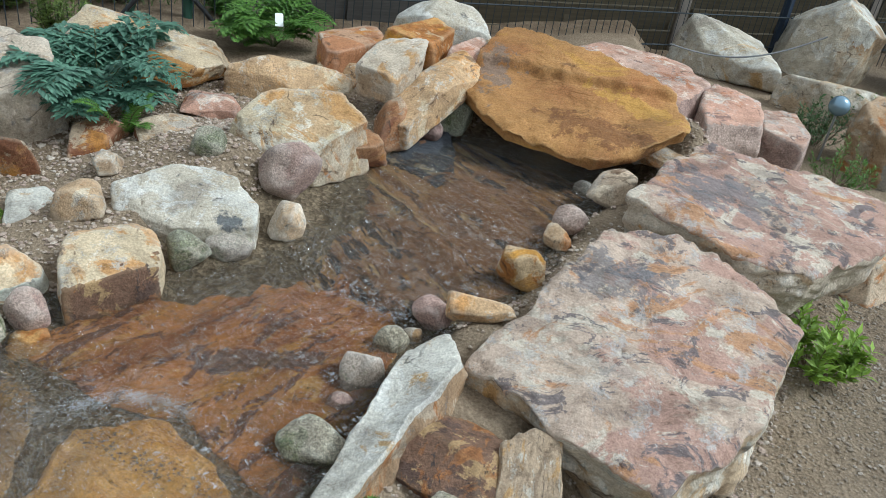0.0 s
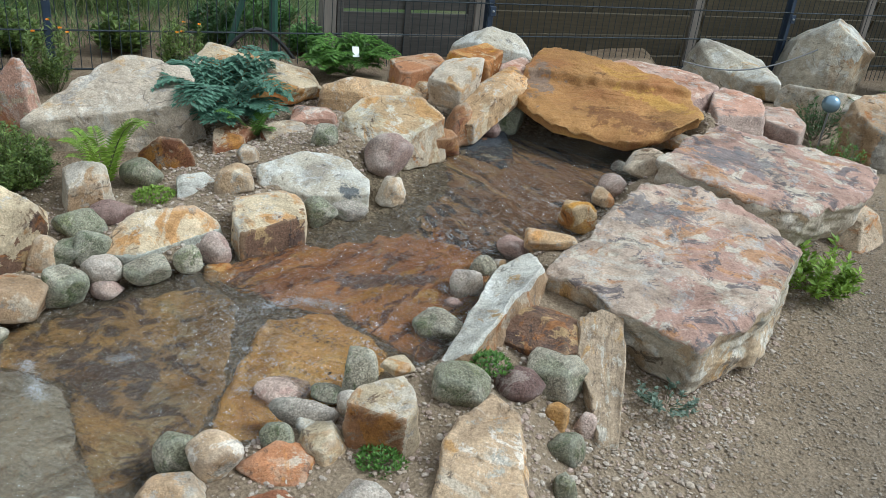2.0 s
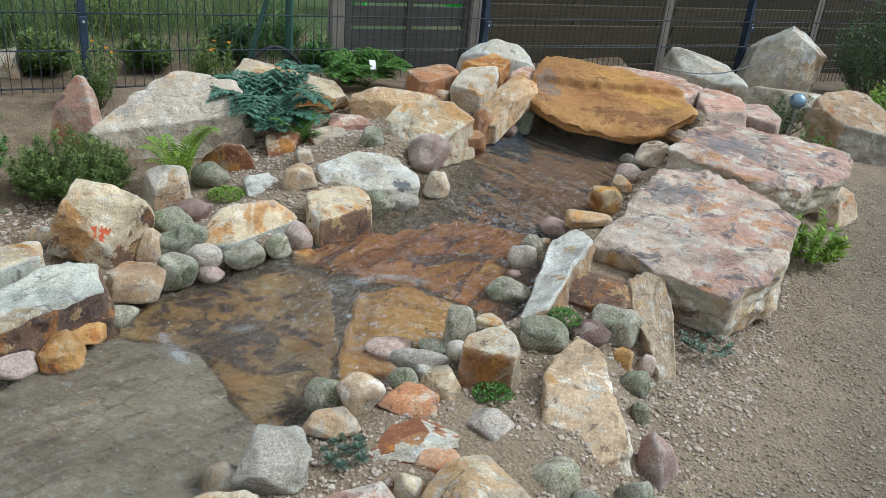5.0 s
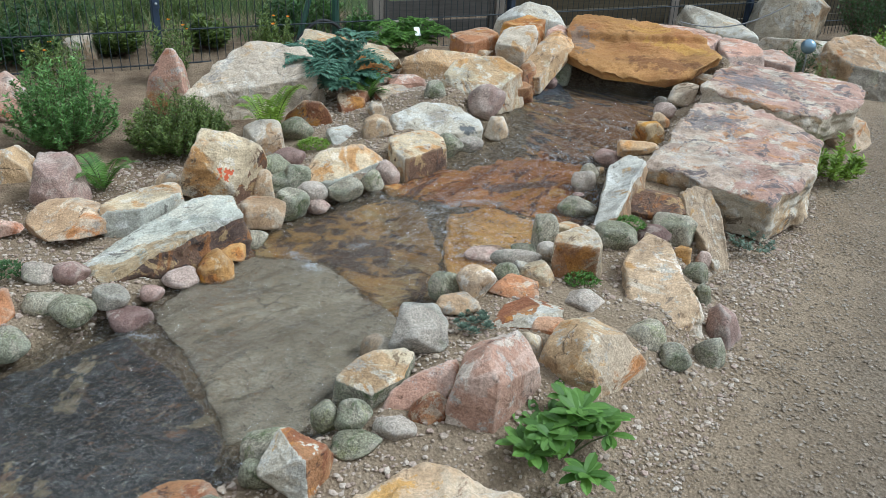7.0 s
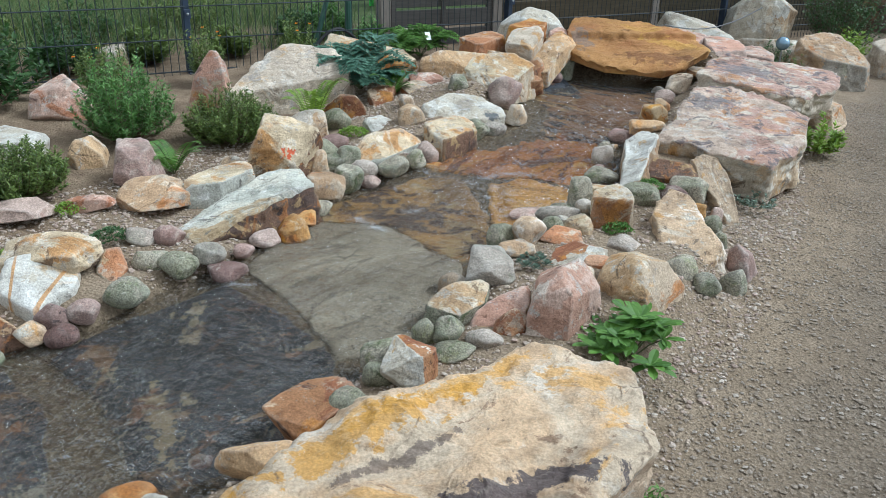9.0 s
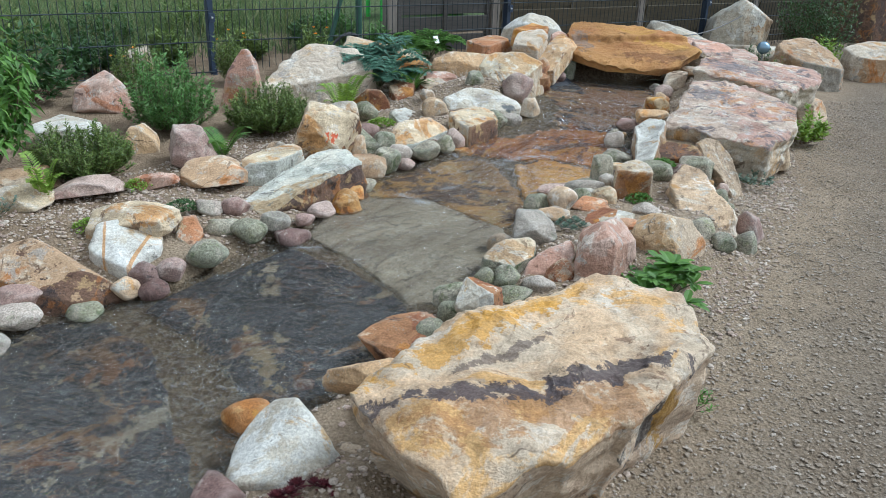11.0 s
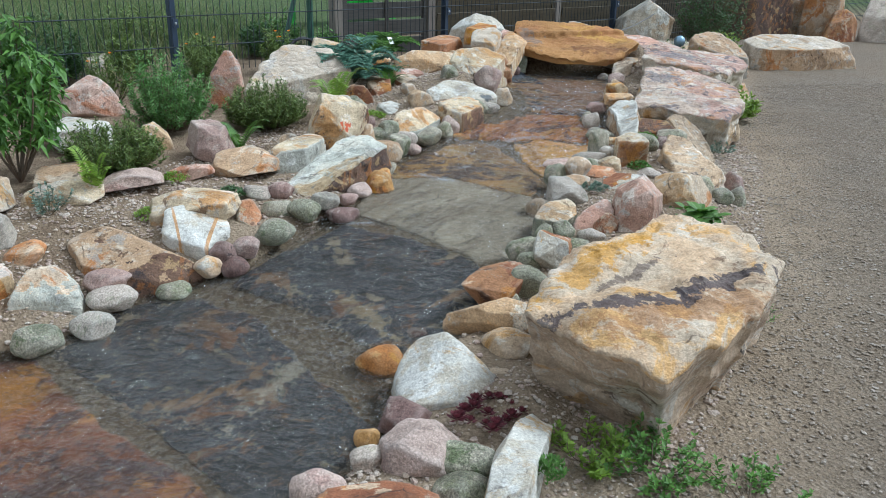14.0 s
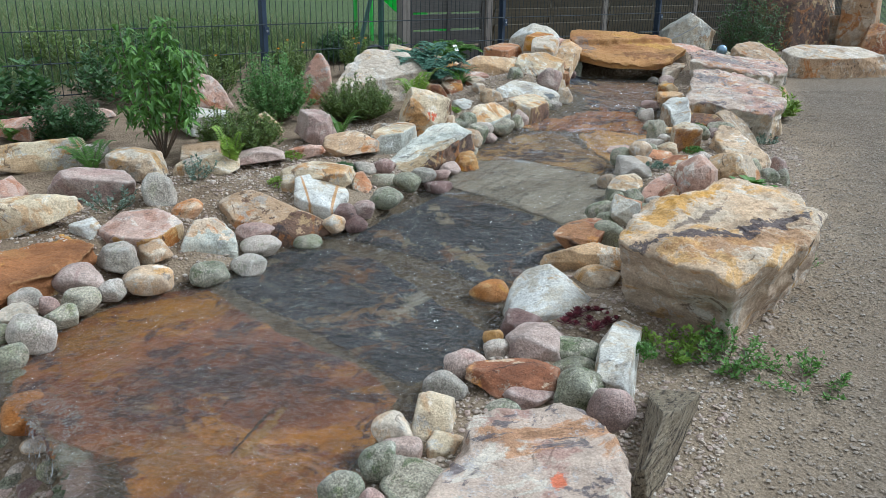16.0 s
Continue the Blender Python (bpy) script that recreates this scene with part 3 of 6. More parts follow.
def pebble(look_of, x, y, z, a, b, c, yaw=0, n=4):
    """A water-worn cobble with a few flattened sides."""
    COUNT[0] += 1
    seed = COUNT[0]
    rng = random.Random(seed)
    if look_of == "granite":
        look_of = ("granite", "mauve", "granite", "pale", "granite", "moss")[seed % 6]
    planes = []
    for _ in range(9):
        d = Vector((rng.gauss(0, 1), rng.gauss(0, 1), rng.gauss(0, 1))).normalized()
        planes.append((d, math.sqrt((a * d.x) ** 2 + (b * d.y) ** 2 + (c * d.z) ** 2) * rng.uniform(.66, .96)))
    p, faces, clean = hewn((a, b, c), planes, rng.uniform(10, 20), .06, seed, n, .95)
    ob = link_mesh("cobble", fitted(p, a * 1.08, b * 1.08, c * 1.06), faces, [STONE[look_of]])
    ob.matrix_basis = pose(x, y, z, 0, 0, yaw)
    SET_STONES.append((x, y, a + .03, z - .45 * c))
    return tagged(ob, f"{LOOKS[look_of]} rounded cobble {where_words(x, y)}", "stone", "cobbles along the stream")


def rock(look_of, x, y, z, a, b, c, yaw=0, n=0, face=None, peak=0.0, lean=0.0, roll=0.0, sharp=0, mark=None, words="", cuts=10, tilt=.45):
    """A broken, angular stone: a tilted block with many cut corners. face and mark give a side or a spot its own look."""
    COUNT[0] += 1
    seed = COUNT[0]
    rng = random.Random(seed * 7 + 1)
    n = 6 if face else n or (5 if max(a, b, c) > .085 else 4)
    planes = []
    for axis, h in ((0, a), (1, b), (2, c)):
        for sign in (-1, 1):
            d = Vector([rng.uniform(-tilt, tilt) for _ in range(3)])
            d[axis] = sign
            if axis < 2:
                d[2] = abs(d[2]) * .9
            elif sign > 0:
                d[1] -= rng.uniform(.1, .55)
            planes.append((d.normalized(), h * rng.uniform(.82, 1.0)))
    for k in range(cuts):
        d = Vector((rng.gauss(0, 1), rng.gauss(0, 1), max(-.15, rng.gauss(.35, .7))))
        d = Vector((d.x / a, d.y / b, d.z / c)).normalized()
        near = rng.uniform(.7, .92) if k < cuts * .4 else rng.uniform(.86, 1.12)
        planes.append((d, math.sqrt((a * d.x) ** 2 + (b * d.y) ** 2 + (c * d.z) ** 2) * near))
    if peak:
        for sign in (-1, 1):
            d = Vector((sign * c * peak * 1.4, 0, a)).normalized()
            planes.append((d, math.sqrt((a * d.x) ** 2 + (c * d.z) ** 2) * .62))
    p, faces, clean = hewn((a, b, c), planes, sharp or rng.uniform(70, 130), .028, seed, n, .55, .01, .07)
    p = fitted(p, a * 1.12, b * 1.14, c * 1.08)
    mats, index = [STONE[look_of]], np.zeros(len(faces), int)
    if face:
        mats.append(STONE[face[0]])
        d = np.array(face[1:4]) / np.linalg.norm(face[1:4])
        mids = p[faces].mean(1)
        index = (clean @ d + lumps(mids / max(a, b, c), 3, seed, 5) * .3 > (face[4] if len(face) > 4 else .62)).astype(int)
    if mark:
        mats.append(mark[0])
        mids = p[faces].mean(1)
        d = np.array(mark[1:4]) / np.linalg.norm(mark[1:4])
        off = mids / np.linalg.norm(mids, axis=1, keepdims=True)
        rag = lumps(mids, 60, 5, 2) * .06
        index[off @ d + rag > math.cos(mark[4])] = len(mats) - 1
    kind = "boulder" if max(a, b, c) > .2 else "rock"
    ob = link_mesh(kind, p, faces, mats, index=index)
    ob.matrix_basis = pose(x, y, z, lean, roll, yaw)
    if x or y:
        SET_STONES.append((x, y, max(a, b) + .03, z - .45 * c))
    return tagged(ob, words or f"{LOOKS[look_of]} {kind} {where_words(x, y)}", kind, "rocks along the stream")


def block(look_of, top, foot, side=None, spread=.06, cap=.55, words="", face=None, n=5, sharp=80, rough=.03, chips=.06, cuts=7, group="rocks along the stream"):
    """A hewn block: flat faces spanned between the corners of its top and its foot. side and face give the flanks or one flank a look of their own."""
    COUNT[0] += 1
    seed = COUNT[0]
    q = np.array(top, float)
    mid = q[:, :2].mean(0)
    base = np.c_[mid + (q[:, :2] - mid) * (1 + spread), np.full(len(q), foot)]
    every = np.concatenate([q, base])
    heart = (every.min(0) + every.max(0)) / 2
    bm = bmesh.new()
    for p in every - heart:
        bm.verts.new(p)
    bmesh.ops.convex_hull(bm, input=bm.verts[:])
    bm.normal_update()
    planes = [(f.normal.copy(), f.normal.dot(f.verts[0].co)) for f in bm.faces if f.normal.dot(f.verts[0].co) > .004]
    rng = random.Random(seed * 11 + 3)
    for k in range(cuts):
        d = Vector((rng.gauss(0, 1), rng.gauss(0, 1), rng.uniform(-.1, 1.2))).normalized()
        planes.append((d, max(v.co.dot(d) for v in bm.verts) * rng.uniform(.84, .96)))
    bm.free()
    half = (every.max(0) - every.min(0)) / 2
    p, faces, clean = hewn(half, planes, sharp, rough, seed, n, 0.0, .008, chips)
    mats, index = [STONE[look_of]], np.zeros(len(faces), int)
    rag = lumps(p[faces].mean(1), 22, seed, 4) * .3
    if side:
        mats.append(STONE[side])
        index[clean[:, 2] + rag < cap] = 1
    if face:
        mats.append(STONE[face[0]])
        d = np.array(face[1:4]) / np.linalg.norm(face[1:4])
        index[clean @ d + rag > face[4]] = len(mats) - 1
    kind = "boulder" if half.max() > .2 else "rock"
    ob = link_mesh(kind, p, faces, mats, index=index)
    ob.location = heart
    return tagged(ob, words or f"{LOOKS[look_of]} {kind} {where_words(*mid)}", kind, group)


def leaning(look_of, start, end, wide, thick, words, seed_cuts=6, face=None, name="rock", roll=0):
    """A long stone that lies or leans from start to end."""
    a, b = Vector(start), Vector(end)
    ob = rock(look_of, 0, 0, 0, wide / 2, (b - a).length / 2, thick / 2, n=6, cuts=seed_cuts, face=face, words=words, tilt=.2)
    ob.matrix_basis = Matrix.Translation((a + b) / 2) @ (b - a).to_track_quat("Y", "Z").to_matrix().to_4x4() @ pose(0, 0, 0, 0, roll, 0)
    ob.name = name
    return ob


def slab(name, label, look_of, outline, bottom, flare=0.0, rough=.02, n=5, category="stone slab", side=None, ragged=.022, thick=0.0, group="", follow=False, ledge=.013, ridge=None, soft_edge=0.0):
    """A split slab: a ragged outline through the corners (x, y, z), a flaked top and broken sides. flare draws the foot in."""
    COUNT[0] += 1
    seed = COUNT[0] + 300
    q = np.array(outline, float)
    if follow:
        q[:, :2] = q[:, :2].mean(0) + (q[:, :2] - q[:, :2].mean(0)) * 1.035
    count = len(q)
    lean_in = [flare] * count if np.ndim(flare) == 0 else list(flare)
    if sum(q[i - 1, 0] * q[i, 1] - q[i, 0] * q[i - 1, 1] for i in range(count)) < 0:
        q, lean_in = q[::-1], [lean_in[(count - i) % count] for i in range(count)]
    mid = q.mean(0)
    lay = np.linalg.lstsq(np.c_[q[:, :2] - mid[:2], np.ones(count)], q[:, 2], rcond=None)[0]
    turns = 360 if n > 5 else 250
    ang = np.arange(turns) * 2 * np.pi / turns
    way = np.c_[np.cos(ang), np.sin(ang)]
    reach, rim, foot = np.full(turns, 9.0), np.zeros(turns), np.zeros(turns)
    for i in range(count):
        a, e = q[i - 1] - mid, q[i] - q[i - 1]
        cross = way[:, 0] * e[1] - way[:, 1] * e[0]
        with np.errstate(all="ignore"):
            far = (a[0] * e[1] - a[1] * e[0]) / cross
            part_way = (a[0] * way[:, 1] - a[1] * way[:, 0]) / cross
        hit = (far > 0) & (part_way >= -1e-6) & (part_way <= 1 + 1e-6) & (far < reach)
        reach[hit], rim[hit], foot[hit] = far[hit], (q[i - 1, 2] + part_way * e[2])[hit], lean_in[i]
    soft = np.array([1, 2, 3, 4, 5, 4, 3, 2, 1]) / 25
    foot = np.convolve(np.r_[foot[-4:], foot, foot[:4]], soft, "valid")
    edge = np.c_[way * reach[:, None], np.zeros(turns)]
    smooth_reach = reach.copy()
    reach = reach + lumps(edge, 5, seed, 3) * ragged + scallops(edge, 9, seed) * ragged * 1.2 + lumps(edge, 28, seed + 2, 3) * ragged * .15

    def top_height(x, y, s, k):
        flat = np.c_[x, y, np.zeros(len(x))]
        plane = lay[2] + x * lay[0] + y * lay[1]
        if follow:
            z = bed(x + mid[0], y + mid[1]) - .006
        else:
            bx, by = edge[k, 0], edge[k, 1]
            z = plane + (rim[k] - lay[2] - bx * lay[0] - by * lay[1]) * s ** 3
        f = lumps(flat * np.array((1, 1.8, 1)), 2.4, seed + 4, 4)
        z = z + lumps(flat, 7, seed + 6, 5) * rough * .35 + np.round(f * 3.5) / 3.5 * ledge * (0 if follow else 1)
        if ridge:
            ax, ay, bx2, by2, high = ridge
            run = math.hypot(bx2 - ax, by2 - ay)
            off = ((x + mid[0] - ax) * (ay - by2) + (y + mid[1] - ay) * (bx2 - ax)) / run + lumps(flat, 4, seed + 20, 3) * .06
            z = z + high * ease(off, -.012, .012)
        z = z - soft_edge * np.clip((s - .7) / .3, 0, 1) ** 3
        crumble = np.clip((s - .9) / .1, 0, 1) ** 2
        return z - crumble * (.004 + .02 * np.clip(lumps(flat, 14, seed + 8, 3) + .3, 0, 1)) * (.5 if follow else 1)

    steps = np.r_[np.linspace(.04, .9, 34 if n > 5 else 24), np.linspace(.92, 1, 7)]
    rings = []
    every = np.arange(turns)
    for s in steps:
        x, y = way[:, 0] * reach * s, way[:, 1] * reach * s
        rings.append(np.c_[x, y, top_height(x, y, np.full(turns, s), every)])
    tops = len(rings)
    crown = rings[-1]
    base = (lay[2] + edge[:, 0] * lay[0] + edge[:, 1] * lay[1] - thick) if thick else np.full(turns, bottom)
    downs = np.linspace(0, 1, 26)[1:]
    for d in downs:
        z = crown[:, 2] + (base - crown[:, 2]) * d
        drop = crown[:, 2] - z
        wall = smooth_reach + (reach - smooth_reach) * max(0.0, 1 - 2.5 * d)
        at = np.c_[way * (wall - foot * drop)[:, None], z]
        r = wall - foot * drop + (lumps(at * np.array((1, 1, 3.0)), 6, seed + 10, 4) * .016 + scallops(at * np.array((1, 1, 2.2)), 4.5, seed + 12) * .026 + scallops(at, 13, seed + 13) * .012) * np.minimum(1, d * 6) * (.35 if thick or follow else 1)
        rings.append(np.c_[way * np.maximum(r, .02)[:, None], z])
    if thick:
        for s in (.8, .5, .2):
            rings.append(np.c_[rings[-1][:, :2] * s / (1 if s == .8 else 1.6), lay[2] + rings[-1][:, :1] @ lay[:1] * s + rings[-1][:, 1:2] @ lay[1:2] * s - thick])
    p = np.concatenate(rings + [np.array([[0, 0, top_height(np.zeros(1), np.zeros(1), np.zeros(1), np.zeros(1, int))[0]], [0, 0, rings[-1][:, 2].mean()]])])
    nxt = np.roll(every, -1)
    faces = [(len(p) - 2, i, j) for i, j in zip(every, nxt)]
    index = [0] * turns
    for k in range(len(rings) - 1):
        faces += [(k * turns + i, (k + 1) * turns + i, (k + 1) * turns + j, k * turns + j) for i, j in zip(every.tolist(), nxt.tolist())]
        index += [1 if side and k >= tops else 0] * turns
    last = (len(rings) - 1) * turns
    faces += [(len(p) - 1, last + j, last + i) for i, j in zip(every, nxt)]
    index += [1 if side else 0] * turns
    height = float(p[:, 2].mean())
    p[:, 2] -= height
    ob = link_mesh(name, p, faces, [STONE[look_of]] + ([STONE[side]] if side else []), index=index)
    ob.location = (mid[0], mid[1], height)
    return tagged(ob, label, category, group)


def tube_mesh(bm, points, radius, sides=5, taper=1.0):
    rings = []
    pts = [Vector(p) for p in points]
    for i, p in enumerate(pts):
        d = (pts[min(i + 1, len(pts) - 1)] - pts[max(i - 1, 0)]).normalized()
        u = d.cross(Vector((.3, .2, 1))).normalized() if abs(d.z) < .95 else d.cross(Vector((1, 0, 0))).normalized()
        w = d.cross(u)
        r = radius * (1 + (taper - 1) * i / max(1, len(pts) - 1))
        rings.append([bm.verts.new(p + (u * math.cos(2 * math.pi * k / sides) + w * math.sin(2 * math.pi * k / sides)) * r) for k in range(sides)])
    for a, b in zip(rings, rings[1:]):
        for k in range(sides):
            bm.faces.new((a[k], a[(k + 1) % sides], b[(k + 1) % sides], b[k]))
    bm.faces.new(rings[0][::-1])
    bm.faces.new(rings[-1])


def box_mesh(bm, lo, hi, bevel=0.0):
    m = Matrix.Translation((Vector(lo) + Vector(hi)) / 2) @ Matrix.Diagonal((*(Vector(hi) - Vector(lo)), 1))
    made = bmesh.ops.create_cube(bm, size=1, matrix=m)
    if bevel:
        edges = list({e for v in made["verts"] for e in v.link_edges})
        bmesh.ops.bevel(bm, geom=edges, offset=bevel, segments=1, affect="EDGES")


# ---- the ground ----
def spread(lo, hi, step, far):
    inner = np.arange(lo, hi + 1e-6, step)
    out = np.array([.08, .2, .4, .8, 1.5, 3, 6, 12, 25, 60, 140]) * far / 140
    return np.r_[lo - out[::-1], inner, hi + out]


FENCE_AT, FENCE_WAY, FENCE_OUT = np.array((-2.418, 3.226)), np.array((.8655, .5009)), np.array((-.5009, .8655))


def behind_fence(x, y):
    return (x - FENCE_AT[0]) * FENCE_OUT[0] + (y - FENCE_AT[1]) * FENCE_OUT[1]


def path_edge(y):
    return np.interp(y, (-3, -1.6, -.9, -.2, .5, 1.2, 1.9, 2.6, 4), (-2.0, -1.35, -.75, -.15, .3, .75, 1.05, 1.35, 2.2))


def build_ground():
    xs, ys = spread(-4.6, 3.2, .035, 200), spread(-2.6, 5.2, .035, 200)
    gx, gy = np.meshgrid(xs, ys)
    z = ground(gx, gy)
    flat = np.c_[gx.ravel(), gy.ravel(), np.zeros(gx.size)]
    near = (np.abs(gx.ravel()) < 8) & (np.abs(gy.ravel()) < 8)
    bumps = np.zeros(gx.size)
    bumps[near] = (lumps(flat[near], 3.0, 3, 4) * .012 + lumps(flat[near], 17.0, 9, 2) * .004) * ease(from_bank(flat[near, 0], flat[near, 1]), 0, .12)
    z = z.ravel() + bumps
    out = behind_fence(flat[:, 0], flat[:, 1])
    z += ease(out, .3, 1.2) * .05 + np.clip(out - 1.5, 0, 60) * .02
    w = len(xs)
    i = np.arange((len(ys) - 1) * (w - 1))
    a = i // (w - 1) * w + i % (w - 1)
    ob = link_mesh("ground", np.c_[gx.ravel(), gy.ravel(), z], np.c_[a, a + 1, a + w + 1, a + w], [ground_material()])
    wob = lumps(flat[near], 4.0, 21, 3) * .12
    x, y = flat[:, 0].copy(), flat[:, 1]
    x[near] += wob
    gravel = ease(x - path_edge(y), -.05, .6)
    s = from_bank(flat[:, 0], flat[:, 1])
    leftside = ease(np.interp(y, (-2, -.8, .3, 1.0, 1.8, 2.6, 4), (-3.3, -3.1, -2.35, -1.95, -1.5, -1.1, -.6)) - x, -.1, .25)
    soil = leftside * (1 - gravel)
    run = (flat[:, 0] - FENCE_AT[0]) * FENCE_WAY[0] + (flat[:, 1] - FENCE_AT[1]) * FENCE_WAY[1]
    grass = ease(out - .9 * ease(run, -1.6, -.6), .15, .6)
    soil = np.maximum(soil, ease(out, -.2, .1))
    col = ob.data.attributes.new("zone", "FLOAT_COLOR", "POINT")
    col.data.foreach_set("color", np.c_[gravel, soil, grass, ease(s, .05, .13)].astype(np.float32).ravel())
    return tagged(ob, "sandy ground with a gravel path, planting soil and rough grass", "ground", "", "structure")


def build_water():
    """The running surface, with ripples that grow where the water runs faster."""
    step = .011
    xs, ys = np.arange(-3.2, .7, step), np.arange(-2.0, 3.1, step)
    gx, gy = np.meshgrid(xs, ys)
    s = from_bank(gx, gy)
    w = len(xs)
    keep = (s < .13).ravel()
    i = np.arange((len(ys) - 1) * (w - 1))
    a = i // (w - 1) * w + i % (w - 1)
    quads = np.c_[a, a + 1, a + w + 1, a + w]
    quads = quads[keep[quads].all(1)]
    used, flat = np.unique(quads, return_inverse=True)
    v = np.c_[gx.ravel(), gy.ravel(), (bed(gx, gy) + .015).ravel()][used]
    u = along(v[:, 0], v[:, 1])
    fast = .25 + .9 * ease(u, 0, .3) * (1 - ease(u, 1.9, 2.2)) + .22 * ease(u, 2.9, 3.3) * (1 - ease(u, 4.0, 4.4))
    q = np.c_[v[:, 0] * .55 + v[:, 1] * .835, (v[:, 0] * .835 - v[:, 1] * .55) * .55, np.zeros(len(v))]
    v[:, 2] += fast * (lumps(q, 20, 4, 2) * .011 + lumps(q, 48, 8, 2) * .006)
    ob = link_mesh("water", v, flat.reshape(-1, 4), [water_material()])
    ob.visible_shadow = False
    return tagged(ob, "shallow clear water running over flat stones", "water", "", "structure")


build_water()

# ---- large slabs and boulders ----
slab("stone_slab", "large dusty pink sandstone slab with grey lichen patches on the bank", "slab_mauve",
     [(.16, 1.6, .262), (.33, 1.86, .33), (.5, 2.15, .385), (.7, 2.2, .38), (.95, 2.08, .32), (1.03, 1.96, .285), (.82, 1.55, .24), (.6, 1.32, .222), (.36, 1.45, .24)], .02, flare=[.4, .1, 0, 0, .1, .1, 0, .12, .4], rough=.035, n=6, side="pale")
slab("stone_slab", "grey and mauve mottled sandstone slab beside the path", "slab_mauve",
     [(.57, 2.33, .42), (.72, 2.62, .44), (.9, 2.86, .455), (1.25, 2.84, .40), (1.56, 2.78, .35), (1.42, 2.45, .34), (1.12, 2.2, .33), (.9, 2.14, .36)], .16, flare=[.1, .1, 0, .2, .4, .5, .3, .2], n=6, side="pale")
slab("overhanging_slab", "big rusty orange slab tilted over the head of the stream", "slab_rust",
     [(-.03, 3.1, .41), (.17, 2.85, .362), (.33, 2.79, .362), (.49, 2.7, .36), (.65, 2.78, .405), (.825, 2.93, .465), (.78, 3.18, .5), (.58, 3.33, .515), (.44, 3.43, .52), (.26, 3.55, .53), (.09, 3.58, .52), (.015, 3.38, .47)], .26, flare=.35, n=6, thick=.055, rough=.03, ledge=.012, ridge=(.12, 3.3, .78, 3.08, .032))
slab("boulder", "huge golden sandstone boulder with dark veins beside the gravel path", "boulder_gold",
     [(-1.34, -.88, .23), (-1.13, -.58, .25), (-.66, -.31, .25), (-.45, -.4, .23), (-.45, -.66, .215), (-.74, -.97, .21), (-1.1, -1.17, .205)], -.16, flare=[.5, .2, 0, .1, .15, .32, .42], rough=.06, soft_edge=.015, ledge=.02, n=6, side="boulder_side", category="boulder")
slab("streambed_slab", "wet striped brown and grey slab under running water", "bed_striped",
     [(0.0, 3.0, .272), (-.4, 2.56, .207), (-.56, 2.08, .146), (-.2, 1.93, .146), (.08, 1.88, .15), (.28, 2.08, .18), (.4, 2.5, .245), (.5, 2.8, .28)], .05, flare=0, category="slab", rough=.014, follow=True)
slab("streambed_slab", "wet rusty orange slab under running water", "bed_rust",
     [(-0.9, 1.52, 0.11), (-0.75, 1.68, 0.11), (-0.58, 2, 0.11), (-0.32, 2.07, 0.11), (-0.12, 1.92, 0.11), (-0.02, 1.82, 0.11), (-0.06, 1.5, 0.11), (-0.14, 1.2, 0.11), (-0.24, 1.25, 0.11), (-0.44, 1.4, 0.11), (-0.62, 1.41, 0.11)], -0.009999999999999995, category="slab", rough=.018, follow=True)
slab("streambed_slab", "small ochre slab covered by still water", "bed_ochre",
     [(-0.64, 1.3, 0.06), (-0.46, 1.36, 0.06), (-0.27, 1.2, 0.06), (-0.28, 1.02, 0.06), (-0.46, 0.9, 0.06), (-0.62, 0.8, 0.06), (-0.65, 1.05, 0.06)], -0.06, category="slab", rough=.018, follow=True)
slab("streambed_slab", "brown mottled slab covered by cloudy water", "bed_brown",
     [(-1.36, 1.1, 0.05), (-1.1, 1.35, 0.05), (-0.9, 1.44, 0.05), (-0.76, 1.33, 0.05), (-0.71, 1.15, 0.05), (-0.68, 0.95, 0.05), (-0.68, 0.8, 0.05), (-0.8, 0.62, 0.05), (-1.07, 0.96, 0.05), (-1.35, 1, 0.05)], -0.06999999999999999, category="slab", rough=.018, follow=True)
slab("streambed_slab", "grey brown slab under shallow water", "bed_grey",
     [(-1.55, 0.62, 0.02), (-1.36, 0.97, 0.02), (-1.07, 0.92, 0.02), (-0.8, 0.56, 0.02), (-0.86, 0.3, 0.02), (-1.03, 0.08, 0.02), (-1.17, 0.06, 0.02), (-1.36, 0.36, 0.02)], -0.09999999999999999, category="slab", rough=.018, follow=True)
slab("streambed_slab", "dark reddish slate slab under running water", "bed_slate",
     [(-2.04, 0.11, -0.05), (-1.95, 0.25, -0.05), (-1.6, 0.48, -0.05), (-1.4, 0.3, -0.05), (-1.2, 0.06, -0.05), (-1.2, -0.15, -0.05), (-1.36, -0.34, -0.05), (-1.6, -0.44, -0.05), (-1.73, -0.22, -0.05), (-1.87, -0.04, -0.05)], -0.16999999999999998, category="slab", rough=.018, follow=True)
slab("streambed_slab", "dark slate slab in the stream bed", "bed_slate",
     [(-2.55, -0.22, -0.12), (-2.42, 0.06, -0.12), (-2.14, 0.03, -0.12), (-1.95, -0.18, -0.12), (-1.82, -0.5, -0.12), (-1.75, -0.65, -0.12), (-1.7, -0.82, -0.12), (-1.86, -1, -0.12), (-2, -1.03, -0.12), (-2.13, -0.82, -0.12), (-2.3, -0.57, -0.12)], -0.24, category="slab", rough=.018, follow=True)
